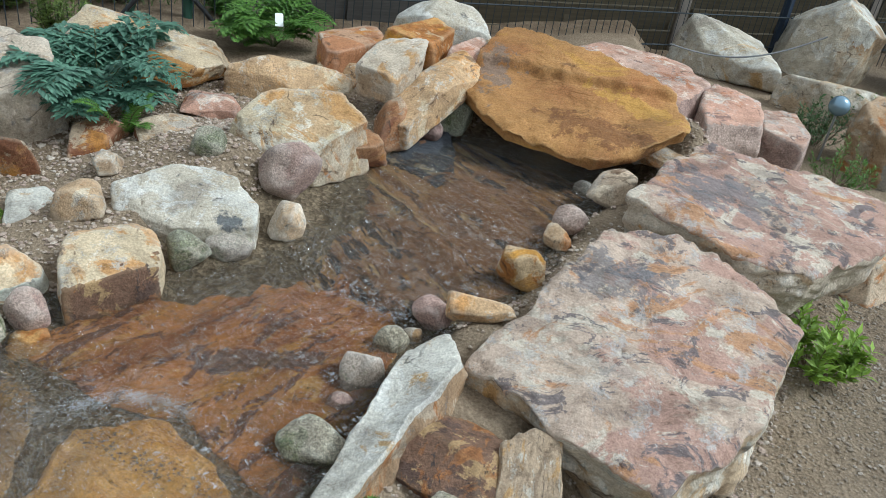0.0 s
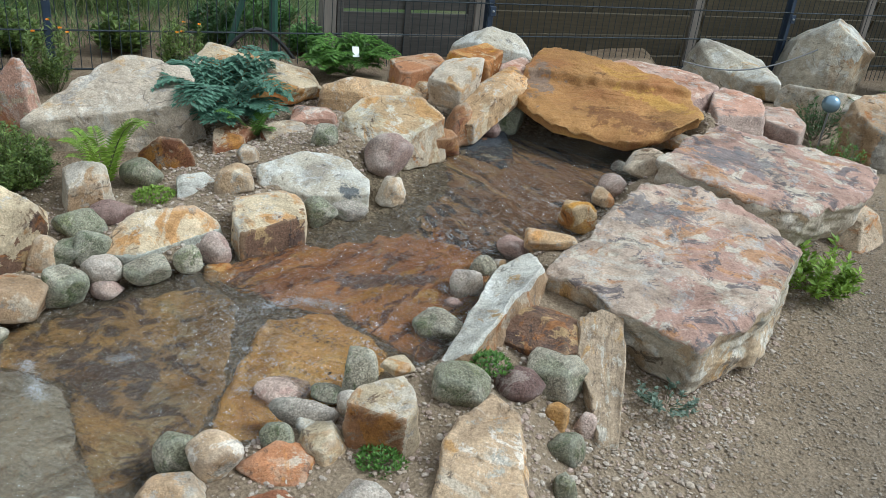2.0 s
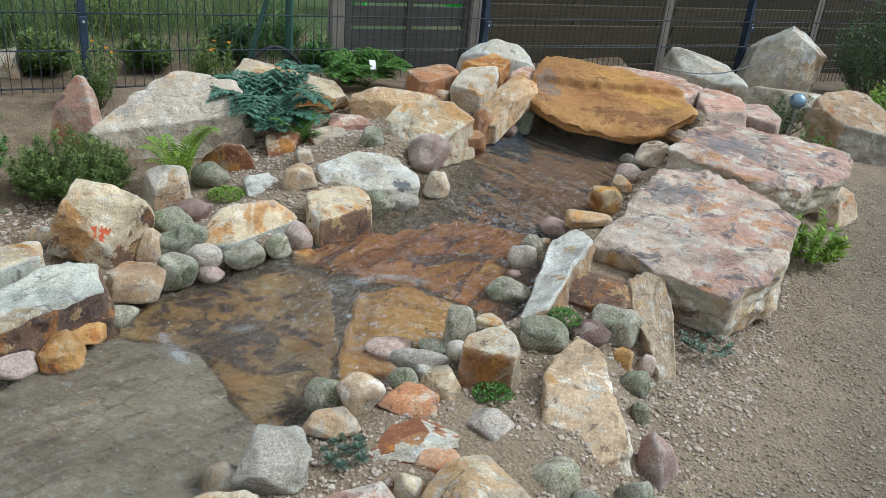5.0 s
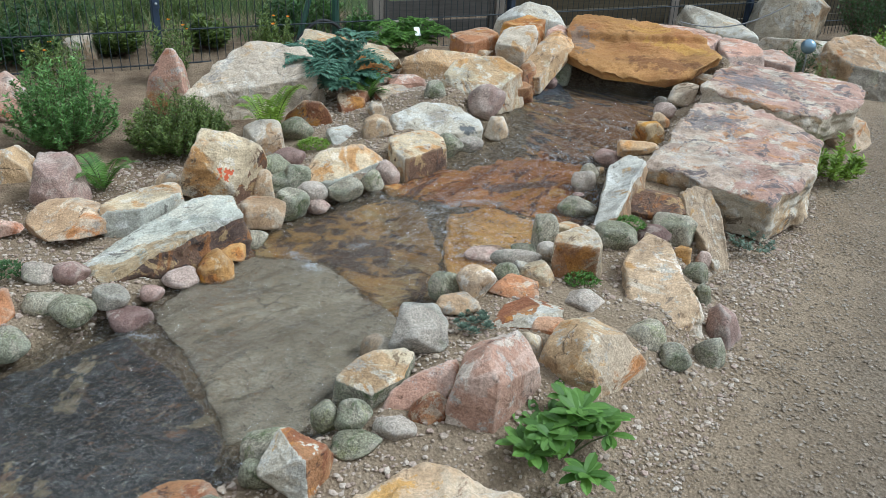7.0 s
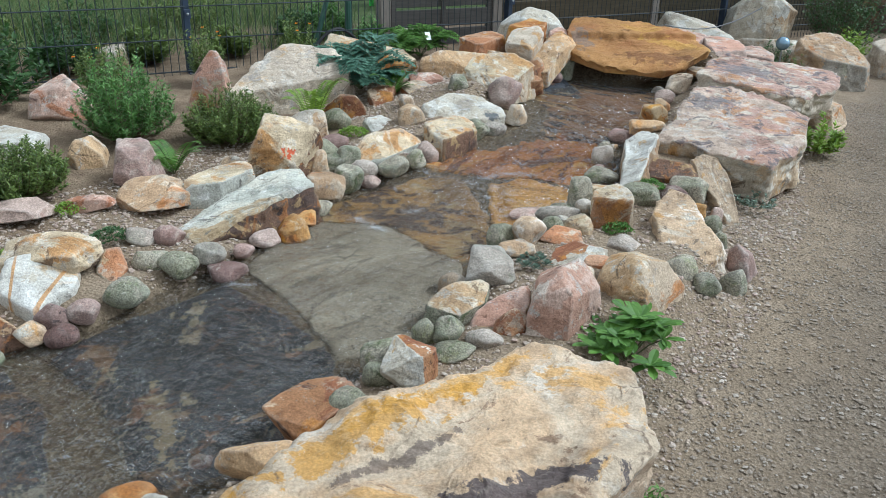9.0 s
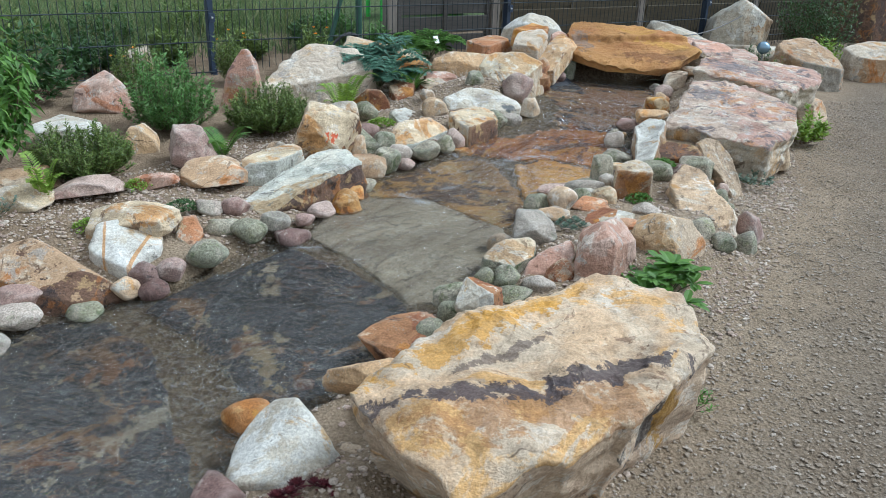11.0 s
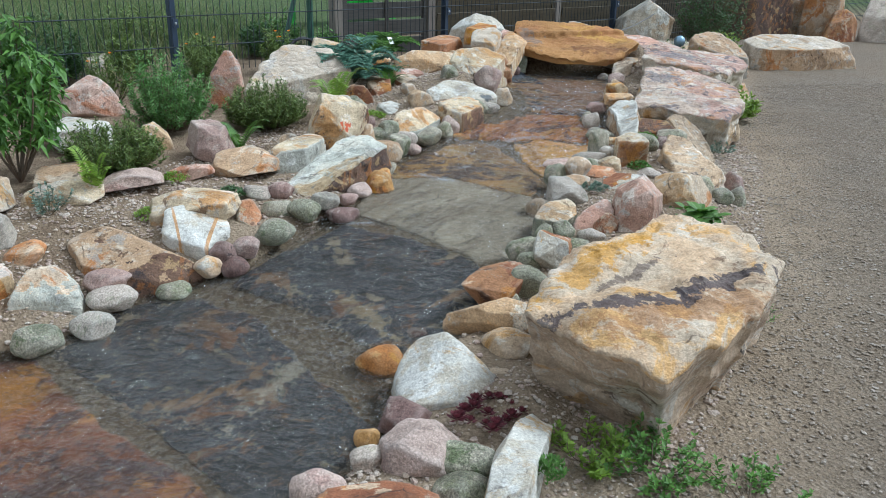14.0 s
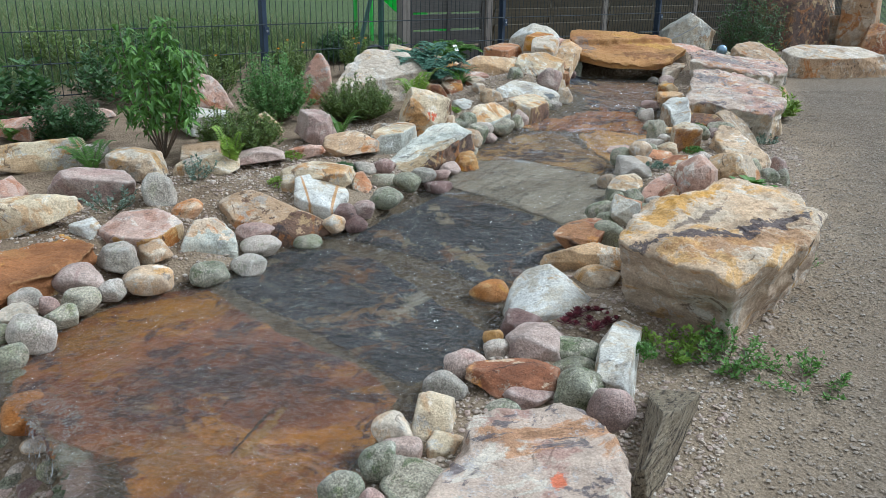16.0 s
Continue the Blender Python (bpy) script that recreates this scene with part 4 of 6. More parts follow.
slab("streambed_slab", "broad rust-red slab over which the water spills", "bed_ember",
     [(-3.06, -0.89, -0.14), (-3.12, -0.6, -0.14), (-2.93, -0.29, -0.14), (-2.65, -0.19, -0.14), (-2.52, -0.42, -0.14), (-2.34, -0.68, -0.14), (-2.18, -0.87, -0.14), (-2.05, -1.1, -0.14), (-2.15, -1.3, -0.14), (-2.3, -1.55, -0.14), (-2.6, -1.6, -0.14), (-2.74, -1.25, -0.14), (-2.86, -1.18, -0.14)], -0.26, category="slab", rough=.018, follow=True, n=6)
slab("stone_slab", "flat orange and black sandstone slab beside the cobbles", "slab_rust",
     [(-3.1, -.35, .02), (-3.0, -.1, .03), (-3.25, .05, .04), (-3.7, -.05, .02), (-3.7, -.5, 0.0), (-3.3, -.52, 0.0)], -.1, n=5)
slab("stone_slab", "low pinkish sandstone slab with an orange paint mark", "slab_mauve",
     [(-2.12, -1.78, -.02), (-1.9, -1.46, .0), (-1.68, -1.42, .01), (-1.6, -1.58, .01), (-1.72, -1.9, -.02), (-2.0, -2.05, -.03)], -.16, n=5)
# long stones
slab("boulder", "long whitish wedge of rock with a rusty side", "white",
     [(.015, 1.62, .235), (.11, 1.68, .265), (.15, 1.555, .28), (.09, 1.42, .265), (.035, 1.285, .24), (-.025, 1.16, .2), (-.115, 1.15, .15), (-.06, 1.33, .2), (-.04, 1.425, .22)], -.02, flare=[-.1, -.1, -.2, -.3, -.3, -.2, -.1, -.05, -.05], side="tan", ragged=.012, ledge=.012, category="rock", group="rocks along the stream")
slab("boulder", "weathered tan standing stone leaning in the sand", "column",
     [(.262, 1.39, .21), (.33, 1.45, .225), (.397, 1.44, .21), (.4, 1.33, .185), (.382, 1.18, .13), (.385, 1.05, .04), (.33, 1.04, .03), (.292, 1.16, .12), (.255, 1.27, .16)], -.06, flare=.05, ragged=.012, ledge=.01, category="rock", group="rocks along the stream")
leaning("white", (-1.33, -1.03, .02), (-1.53, -1.34, -.05), .12, .1, "pale grey splintered rock half sunk in the bank", 5)
log = leaning("wood_grey", (-1.35, -1.36, -.015), (-1.6, -1.69, -.035), .11, .17, "weathered split log edging the bank", 3, name="log")
tagged(log, category="log")
slab("boulder", "broad pale rock leaning back on the sandy bank", "pale",
     [(-.04, .87, .19), (.03, .95, .215), (.11, .9, .205), (.125, .78, .16), (.165, .62, .1), (.06, .58, .085), (-.07, .66, .1), (-.06, .777, .15)], -.08, flare=-.12, ragged=.016, ledge=.02, category="rock", group="rocks along the stream")
slab("boulder", "whitish grey rock sloping to the water with a dark foot", "sage",
     [(-1.85, .76, .08), (-1.69, .92, .17), (-1.55, 1.07, .23), (-1.42, 1.09, .24), (-1.36, .98, .2), (-1.47, .86, .19), (-1.6, .75, .14), (-1.74, .69, .08)], -.05, flare=[0, 0, 0, -.1, -.2, -.25, -.2, -.1], side="umber", ragged=.014, category="rock", group="rocks along the stream")
slab("streambed_plate", "dark grey angular plate at the head of the stream", "bed_slate",
     [(-.262, 2.729, .208), (-.058, 3.1, .24), (.0, 2.9, .22), (.013, 2.704, .205), (-.038, 2.581, .195), (-.103, 2.644, .2)], .12, ragged=.01, ledge=.004, category="slab")
block("boulder_pale", [(-2.0, 2.25, .25), (-1.9, 2.5, .37), (-1.72, 2.66, .47), (-1.45, 2.7, .46), (-1.33, 2.52, .39), (-1.37, 2.4, .36)], .02, spread=.12, n=6, rough=.08, chips=.13, words="big pale cream boulder with a ridged top behind the bank", group="")

# ---- stones along the stream ----

# left bank, upper part
rock("cream", -1.263, 3.106, 0.315, 0.283, 0.198, 0.153, 19, face=("ochre", 0.1, -1.0, 0.0))
rock("pink", -0.914, 2.825, 0.255, 0.100, 0.079, 0.042, 16)
rock("cream", -0.714, 3.097, 0.283, 0.232, 0.101, 0.097, 11)
pebble("mauve", -0.482, 2.346, 0.277, 0.091, 0.077, 0.097, 10)
rock("rust", -0.342, 2.639, 0.263, 0.109, 0.109, 0.065, 6)
rock("rust", -0.235, 2.852, 0.302, 0.071, 0.071, 0.084, 4)
pebble("plum", -0.116, 2.972, 0.261, 0.050, 0.042, 0.052, 2)
rock("moss", -0.051, 3.109, 0.292, 0.079, 0.079, 0.068, 1)
rock("pale", -0.436, 2.172, 0.205, 0.052, 0.052, 0.055, 9)
pebble("moss", -0.741, 2.332, 0.333, 0.052, 0.044, 0.047, 15)
rock("pale", -1.021, 2.233, 0.250, 0.043, 0.043, 0.038, 21)
rock("tan", -1.002, 2.023, 0.227, 0.065, 0.065, 0.051, 22)
pebble("moss", -0.653, 1.954, 0.173, 0.058, 0.049, 0.061, 15)
pebble("granite", -0.566, 2.037, 0.161, 0.063, 0.054, 0.037, 13)
rock("cream", -0.542, 3.366, 0.311, 0.115, 0.115, 0.073, 8)
pebble("granite", -0.558, 3.341, 0.304, 0.093, 0.079, 0.065, 8)

# hewn blocks, upper left bank
block("cream", [(-.933, 1.829, .25), (-.745, 1.919, .265), (-.675, 1.845, .245), (-.665, 1.79, .225), (-.835, 1.622, .21), (-.9, 1.71, .225)], .06, face=("umber", .25, -1, 0, .5), spread=.02, words="cream sandstone block with a dark brown stained face")
block("cream", [(-1.2, 1.63, .24), (-1.03, 1.74, .24), (-.93, 1.755, .19), (-.94, 1.7, .175), (-1.1, 1.475, .165), (-1.27, 1.46, .145)], .08, side="sage", words="long cream sandstone block above the cobbles")
pebble("granite", -1.33, 1.47, .13, .075, .06, .055, 20)
block("white", [(-.943, 2.09, .28), (-.8, 2.2, .31), (-.646, 2.26, .3), (-.52, 2.15, .26), (-.5, 2.07, .22), (-.72, 1.99, .215), (-.9, 2.03, .22)], .1, n=6, spread=.05, words="whitish streaked quartzite boulder with a black spot")
block("cream", [(-.725, 2.45, .39), (-.64, 2.6, .45), (-.37, 2.7, .45), (-.29, 2.6, .4), (-.42, 2.42, .34), (-.6, 2.4, .31)], .2, n=6, side="tan", cap=.2, words="cream sandstone boulder with rusty flanks")
block("rust", [(-1.24, 2.43, .27), (-1.17, 2.5, .29), (-1.08, 2.5, .29), (-1.1, 2.38, .26), (-1.2, 2.31, .22)], .12)
block("tan", [(-1.07, 2.5, .285), (-1.0, 2.6, .3), (-.9, 2.64, .28), (-.85, 2.53, .265), (-1.0, 2.41, .25)], .15, side="rust", cap=.4)
block("tan", [(-1.47, 2.2, .21), (-1.38, 2.19, .3), (-1.28, 2.23, .285), (-1.23, 2.22, .2)], .1, spread=.25, face=("rust", -.1, -1, .3, .7))
block("pale", [(-1.58, 1.87, .25), (-1.49, 1.88, .3), (-1.41, 1.87, .295), (-1.4, 1.8, .24), (-1.5, 1.76, .22)], .06, spread=.3, face=("tan", .3, -1, .2, .75))
block("white", [(-1.243, 2.06, .21), (-1.13, 2.11, .21), (-1.06, 2.02, .18), (-1.18, 1.93, .17)], .1)
# the heap of blocks beside the overhanging slab
block("pale", [(-.434, 2.99, .46), (-.37, 3.18, .52), (-.19, 3.22, .535), (-.18, 3.05, .51), (-.27, 2.93, .45)], .33, spread=-.12)
leaning("cream", (-.23, 2.84, .31), (-.01, 3.24, .44), .17, .15, "long cream block slanting down to the stream", 5)
block("salmon", [(-.7, 3.48, .42), (-.47, 3.62, .45), (-.38, 3.42, .44), (-.58, 3.2, .41)], .3)
block("ochre", [(-.39, 3.32, .52), (-.2, 3.58, .54), (-.11, 3.46, .53), (-.16, 3.24, .51)], .4)
block("pink", [(-.12, 3.3, .49), (.0, 3.6, .49), (.07, 3.42, .46), (-.01, 3.22, .44)], .33)
block("white", [(-.42, 3.72, .49), (-.2, 3.72, .6), (-.04, 3.74, .57), (.05, 3.66, .48), (-.25, 3.58, .53)], .3, spread=.15)
block("pink", [(.3, 3.72, .46), (.52, 3.98, .46), (.74, 4.0, .46), (.95, 3.9, .45), (1.02, 3.56, .45), (.92, 3.36, .43), (.8, 3.25, .42)], .2, n=6, side="mauve", words="wide flat dusty pink slab behind the overhanging slab")
block("pink", [(.94, 3.45, .44), (1.05, 3.66, .44), (1.25, 3.6, .43), (1.2, 3.26, .4), (.95, 3.17, .4)], .2, side="mauve")
block("pink", [(1.27, 3.6, .38), (1.43, 3.63, .38), (1.47, 3.48, .36), (1.38, 3.27, .345), (1.23, 3.38, .36)], .15, side="mauve")
# hewn blocks, right bank
block("cream", [(-.298, .81, .225), (-.15, .79, .225), (-.12, .86, .235), (-.178, .93, .245), (-.285, .88, .235)], .04, spread=.04, sharp=36, face=("rust", -.15, -1, 0, .8), words="cream block with a smooth orange brown face")
block("cream", [(-.38, .31, .14), (-.3, .43, .17), (-.24, .46, .17), (-.15, .32, .18), (-.26, .25, .215), (-.07, .34, .08), (-.24, .18, .09), (-.31, .19, .11)], -.02, spread=.02, n=6, face=("tan", .75, -.65, .15, .8), words="cream rock with a rusty flank beside the gravel path")
block("pink", [(-.63, .06, .17), (-.58, .24, .17), (-.53, .12, .235), (-.44, .26, .22), (-.38, .2, .15), (-.51, .03, .19)], -.03, n=6, words="dusty pink angular boulder at the head of the gravel bank")
block("cream", [(-.93, .18, .09), (-.86, .27, .125), (-.72, .3, .125), (-.74, .2, .1), (-.82, .13, .08)], -.0, side="moss", cap=.3)
# hewn blocks, lower left bank
block("cream", [(-1.884, 1.02, .2), (-1.8, 1.15, .21), (-1.68, 1.25, .22), (-1.62, 1.15, .215), (-1.72, 1.0, .2), (-1.878, .97, .19)], .07, side="sage", cap=.5, spread=.02, words="cream topped block with greenish grey sides")
block("white", [(-2.279, .41, .135), (-2.18, .46, .14), (-2.06, .43, .08), (-2.05, .35, .06), (-2.138, .23, .03), (-2.287, .3, .06)], -.04, spread=.0, words="whitish block cracked by rusty seams")
block("salmon", [(-2.02, .53, .115), (-1.97, .55, .12), (-1.93, .5, .06), (-1.96, .43, .03), (-2.03, .46, .06)], -.04, face=("cream", -1, -.4, .2, .4), words="upright cream and orange stone by the water")
block("pink", [(-3.03, -.0, .05), (-2.97, .11, .085), (-2.834, .15, .09), (-2.7, .05, .06), (-2.81, -.1, .03), (-2.96, -.06, .04)], -.05, spread=-.15, face=("ochre", .7, -.7, -.1, .55), words="dusty pink flat rock with an orange broken edge")
block("tan", [(-2.68, .05, .06), (-2.6, .09, .06), (-2.52, .05, .0), (-2.52, -.02, -.02), (-2.72, -.03, .0)], -.14, spread=.15, side="sage", cap=.72, words="whitish boulder with a rusty brown top at the water's edge")
block("tan", [(-2.6, .29, .08), (-2.51, .36, .1), (-2.42, .3, .1), (-2.26, .2, .05), (-2.14, .18, -.03), (-2.24, .11, -.05), (-2.4, .1, -.01), (-2.53, .16, .02)], -.12, n=6, face=("umber", .6, -.7, .1, .6), words="long tan flat rock with a dark broken end")
block("white", [(-1.61, -.62, -.04), (-1.52, -.59, .03), (-1.465, -.65, .065), (-1.4, -.71, .035), (-1.35, -.78, -.02), (-1.44, -.87, -.02), (-1.62, -.83, -.05)], -.14, spread=.05, n=6, sharp=30, face=("mauve", .8, -.8, -.2, .72), words="whitish quartzite boulder beside the golden boulder")
block("pink", [(-2.19, 2.38, .32), (-2.08, 2.42, .5), (-2.0, 2.42, .4), (-2.0, 2.36, .34)], .05, spread=.55, side="tan", cap=.0, words="pointed pinkish brown rock standing behind the pale boulder")

# left bank, middle part
pebble("moss", -1.378, 2.060, 0.185, 0.073, 0.062, 0.066, 15)
pebble("plum", -1.356, 1.765, 0.148, 0.070, 0.059, 0.044, 16)
pebble("moss", -1.410, 1.657, 0.143, 0.085, 0.072, 0.049, 18)
pebble("mauve", -0.910, 1.599, 0.152, 0.049, 0.042, 0.058, 8)
pebble("moss", -0.963, 1.503, 0.152, 0.045, 0.038, 0.046, 10)
pebble("moss", -1.064, 1.431, 0.135, 0.068, 0.058, 0.047, 12)
pebble("granite", -1.192, 1.399, 0.132, 0.061, 0.052, 0.045, 15)
pebble("granite", -1.268, 1.480, 0.157, 0.057, 0.048, 0.061, 16)
pebble("moss", -1.253, 1.285, 0.121, 0.067, 0.057, 0.065, 17)
pebble("granite", -1.164, 1.364, 0.089, 0.046, 0.039, 0.032, 15)
rock("ochre", -0.875, 1.537, 0.098, 0.049, 0.049, 0.022, 8)
rock("tan", -1.402, 1.432, 0.146, 0.064, 0.064, 0.068, 19)
rock("tan", -1.347, 1.183, 0.119, 0.085, 0.085, 0.063, 20)
pebble("moss", -1.344, 1.059, 0.065, 0.048, 0.041, 0.043, 21)
rock("ochre", -1.401, 0.945, 0.075, 0.059, 0.059, 0.039, 23)
rock("ochre", -1.428, 0.832, 0.074, 0.062, 0.062, 0.046, 25)
pebble("mauve", -1.517, 0.755, 0.061, 0.055, 0.047, 0.030, 28)
pebble("pale", -1.776, 1.431, 0.123, 0.052, 0.044, 0.050, 26)
rock("tan", -1.972, 1.031, 0.133, 0.140, 0.140, 0.070, -5)
rock("mauve", -2.145, 1.272, 0.166, 0.107, 0.107, 0.102, -2)

# left bank, beds
rock("pink", -2.816, 2.205, 0.230, 0.151, 0.151, 0.126, 15)
rock("white", -2.754, 1.417, 0.179, 0.142, 0.142, 0.078, 6)
rock("cream", -2.419, 1.456, 0.161, 0.088, 0.088, 0.071, 1)
rock("tan", -2.684, 0.823, 0.142, 0.106, 0.106, 0.060, 6)
rock("cream", -2.672, 0.636, 0.128, 0.137, 0.048, 0.058, 6)
rock("mauve", -2.443, 0.796, 0.130, 0.115, 0.110, 0.048, 2)
rock("granite", -3.222, 0.940, 0.136, 0.089, 0.089, 0.056, 13)
rock("pale", -2.964, 0.619, 0.145, 0.118, 0.118, 0.085, 10)
rock("mauve", -3.108, 0.373, 0.115, 0.156, 0.094, 0.077, 13)
rock("granite", -2.829, 0.302, 0.117, 0.064, 0.064, 0.071, 9)
rock("tan", -2.719, 0.217, 0.053, 0.061, 0.061, 0.034, 7)
rock("pink", -2.227, 0.939, 0.120, 0.098, 0.034, 0.041, -1)
rock("pink", -3.372, 1.831, 0.181, 0.093, 0.033, 0.039, 12)
rock("pink", -3.617, 1.389, 0.172, 0.145, 0.174, 0.079, 17)
rock("cream", -3.428, 0.845, 0.141, 0.203, 0.071, 0.085, 16)
rock("pink", -3.453, 0.440, 0.092, 0.074, 0.074, 0.060, 18)
rock("cream", -3.291, 0.035, 0.085, 0.197, 0.069, 0.083, 18)

# left bank, lower part
rock("cream", -2.178, 0.501, 0.094, 0.155, 0.099, 0.065, -2)
pebble("moss", -1.884, 0.357, 0.031, 0.071, 0.060, 0.047, -7)
pebble("granite", -1.994, 0.259, 0.011, 0.046, 0.039, 0.039, -5)
pebble("plum", -2.075, 0.224, 0.010, 0.044, 0.037, 0.041, -4)
pebble("granite", -2.128, 0.174, -0.025, 0.047, 0.040, 0.038, -3)
pebble("plum", -2.036, 0.185, -0.038, 0.048, 0.041, 0.043, -5)
pebble("moss", -2.241, 0.099, -0.076, 0.056, 0.048, 0.032, -1)
pebble("moss", -1.873, 0.551, 0.058, 0.056, 0.048, 0.040, -7)
pebble("moss", -1.771, 0.516, 0.059, 0.065, 0.055, 0.044, -9)
pebble("granite", -1.676, 0.588, 0.073, 0.056, 0.047, 0.032, -10)
pebble("plum", -1.850, 0.701, 0.089, 0.054, 0.046, 0.043, -7)
pebble("granite", -1.943, 0.690, 0.087, 0.055, 0.047, 0.036, -6)
pebble("plum", -1.615, 0.542, 0.019, 0.065, 0.055, 0.034, -11)
pebble("mauve", -1.573, 0.649, 0.057, 0.037, 0.031, 0.026, -11)
pebble("granite", -2.447, 0.113, -0.027, 0.075, 0.063, 0.040, 3)
pebble("granite", -2.426, 0.040, -0.058, 0.075, 0.063, 0.040, 2)
rock("white", -3.065, 0.021, 0.038, 0.051, 0.051, 0.038, 14)
rock("tan", -2.805, -0.093, -0.021, 0.059, 0.059, 0.047, 10)
pebble("granite", -2.606, -0.196, -0.087, 0.068, 0.058, 0.047, 6)
pebble("granite", -2.469, -0.102, -0.095, 0.064, 0.054, 0.048, 3)
pebble("granite", -3.026, -0.320, -0.036, 0.076, 0.065, 0.058, 15)
rock("granite", -2.924, -0.160, -0.025, 0.067, 0.067, 0.059, 12)
pebble("granite", -2.810, -0.260, -0.065, 0.081, 0.069, 0.046, 10)
pebble("granite", -2.917, -0.328, -0.071, 0.048, 0.041, 0.041, 13)
pebble("granite", -2.995, -0.433, -0.066, 0.060, 0.051, 0.045, 15)
pebble("moss", -3.043, -0.501, -0.089, 0.049, 0.042, 0.039, 16)
pebble("mauve", -3.080, -0.477, -0.059, 0.030, 0.025, 0.035, 17)
pebble("granite", -3.164, -0.432, -0.048, 0.049, 0.042, 0.038, 18)
pebble("granite", -3.172, -0.510, -0.067, 0.058, 0.050, 0.030, 19)
pebble("granite", -3.091, -0.645, -0.073, 0.065, 0.055, 0.061, 18)
pebble("granite", -3.185, -0.633, -0.076, 0.048, 0.041, 0.028, 20)
pebble("moss", -3.127, -0.742, -0.108, 0.047, 0.040, 0.045, 20)
pebble("moss", -3.111, -0.788, -0.166, 0.036, 0.031, 0.030, 20)
pebble("ochre", -3.048, -0.924, -0.198, 0.059, 0.050, 0.057, 19)

# lower basin
pebble("granite", -2.997, -1.005, -0.242, 0.046, 0.029, 0.019, 19)
pebble("moss", -2.845, -1.193, -0.192, 0.060, 0.051, 0.033, 16)
pebble("moss", -2.948, -1.102, -0.269, 0.034, 0.029, 0.028, 19)
pebble("granite", -3.063, -0.990, -0.339, 0.037, 0.031, 0.031, 20)
rock("plum", -2.996, -1.084, -0.330, 0.042, 0.042, 0.026, 20)
pebble("mauve", -2.828, -1.230, -0.219, 0.039, 0.033, 0.032, 16)
pebble("moss", -2.893, -1.190, -0.279, 0.040, 0.034, 0.025, 18)
pebble("moss", -3.130, -0.875, -0.313, 0.049, 0.021, 0.021, 21)
pebble("moss", -3.076, -1.023, -0.345, 0.033, 0.028, 0.025, 21)
pebble("mauve", -3.089, -1.063, -0.359, 0.039, 0.033, 0.018, 22)
pebble("granite", -2.815, -1.274, -0.254, 0.054, 0.044, 0.023, 16)

# right bank, upper part
rock("granite", 0.711, 3.085, 0.294, 0.083, 0.083, 0.041, -11)
pebble("moss", 1.119, 4.146, 0.082, 0.061, 0.052, 0.041, -13)
pebble("granite", 1.233, 4.311, 0.086, 0.059, 0.050, 0.042, -14)
rock("tan", 0.561, 2.643, 0.293, 0.069, 0.069, 0.059, -10)
pebble("granite", 0.488, 2.755, 0.211, 0.042, 0.036, 0.046, -8)
pebble("granite", 0.417, 2.398, 0.265, 0.052, 0.044, 0.044, -8)
rock("tan", 0.382, 2.309, 0.245, 0.042, 0.042, 0.033, -7)
rock("ochre", 0.272, 2.078, 0.235, 0.066, 0.040, 0.056, -6)
pebble("moss", 0.609, 3.155, 0.189, 0.064, 0.054, 0.029, -9)
rock("tan", 0.770, 2.986, 0.291, 0.113, 0.079, 0.047, -12)
rock("cream", 0.176, 1.823, 0.237, 0.084, 0.032, 0.035, -4)
pebble("granite", 0.051, 1.864, 0.172, 0.053, 0.045, 0.041, -1)
pebble("moss", -0.038, 1.775, 0.131, 0.044, 0.037, 0.048, 1)
pebble("granite", 0.012, 1.817, 0.124, 0.028, 0.024, 0.029, 0)
pebble("granite", -0.083, 1.617, 0.138, 0.052, 0.044, 0.066, 3)
pebble("mauve", -0.113, 1.528, 0.108, 0.031, 0.026, 0.026, 4)
pebble("moss", -0.142, 1.370, 0.123, 0.073, 0.062, 0.043, 5)
rock("umber", 0.155, 1.347, 0.160, 0.113, 0.113, 0.048, -4)

# right bank, middle part
rock("moss", 0.209, 1.221, 0.116, 0.077, 0.077, 0.066, -17)
pebble("moss", -0.044, 1.052, 0.154, 0.072, 0.062, 0.046, -12)
pebble("plum", 0.101, 1.138, 0.120, 0.069, 0.059, 0.040, -15)
rock("ochre", 0.213, 1.098, 0.063, 0.032, 0.032, 0.036, -18)
pebble("mauve", 0.302, 1.101, 0.037, 0.037, 0.031, 0.047, -20)
pebble("moss", 0.239, 1.003, 0.038, 0.049, 0.042, 0.049, -19)
pebble("moss", -0.059, 0.480, 0.071, 0.067, 0.057, 0.060, -15)
pebble("moss", 0.030, 0.420, 0.050, 0.045, 0.038, 0.040, -19)
pebble("moss", 0.167, 0.526, 0.004, 0.045, 0.038, 0.061, -22)
rock("mauve", 0.246, 0.658, 0.012, 0.052, 0.052, 0.076, -23)
rock("moss", 0.235, 0.866, 0.013, 0.031, 0.031, 0.051, -20)
block("pink", [(-.8, .1, .05), (-.78, .135, .09), (-.72, .17, .12), (-.6, .24, .14), (-.6, .16, .12), (-.64, .1, .08)], -.02, spread=.0, side="cream", cap=.4)
rock("rust", -0.672, 0.085, 0.060, 0.052, 0.041, 0.055, -3)
pebble("granite", -0.823, 0.386, 0.048, 0.055, 0.047, 0.051, 2)
rock("granite", -0.711, 0.402, 0.116, 0.075, 0.075, 0.054, -1)
rock("tan", -0.607, 0.576, 0.112, 0.066, 0.057, 0.028, -4)
pebble("moss", -0.647, 0.688, 0.108, 0.050, 0.042, 0.055, -3)
pebble("granite", -0.509, 1.014, 0.068, 0.070, 0.053, 0.030, -5)
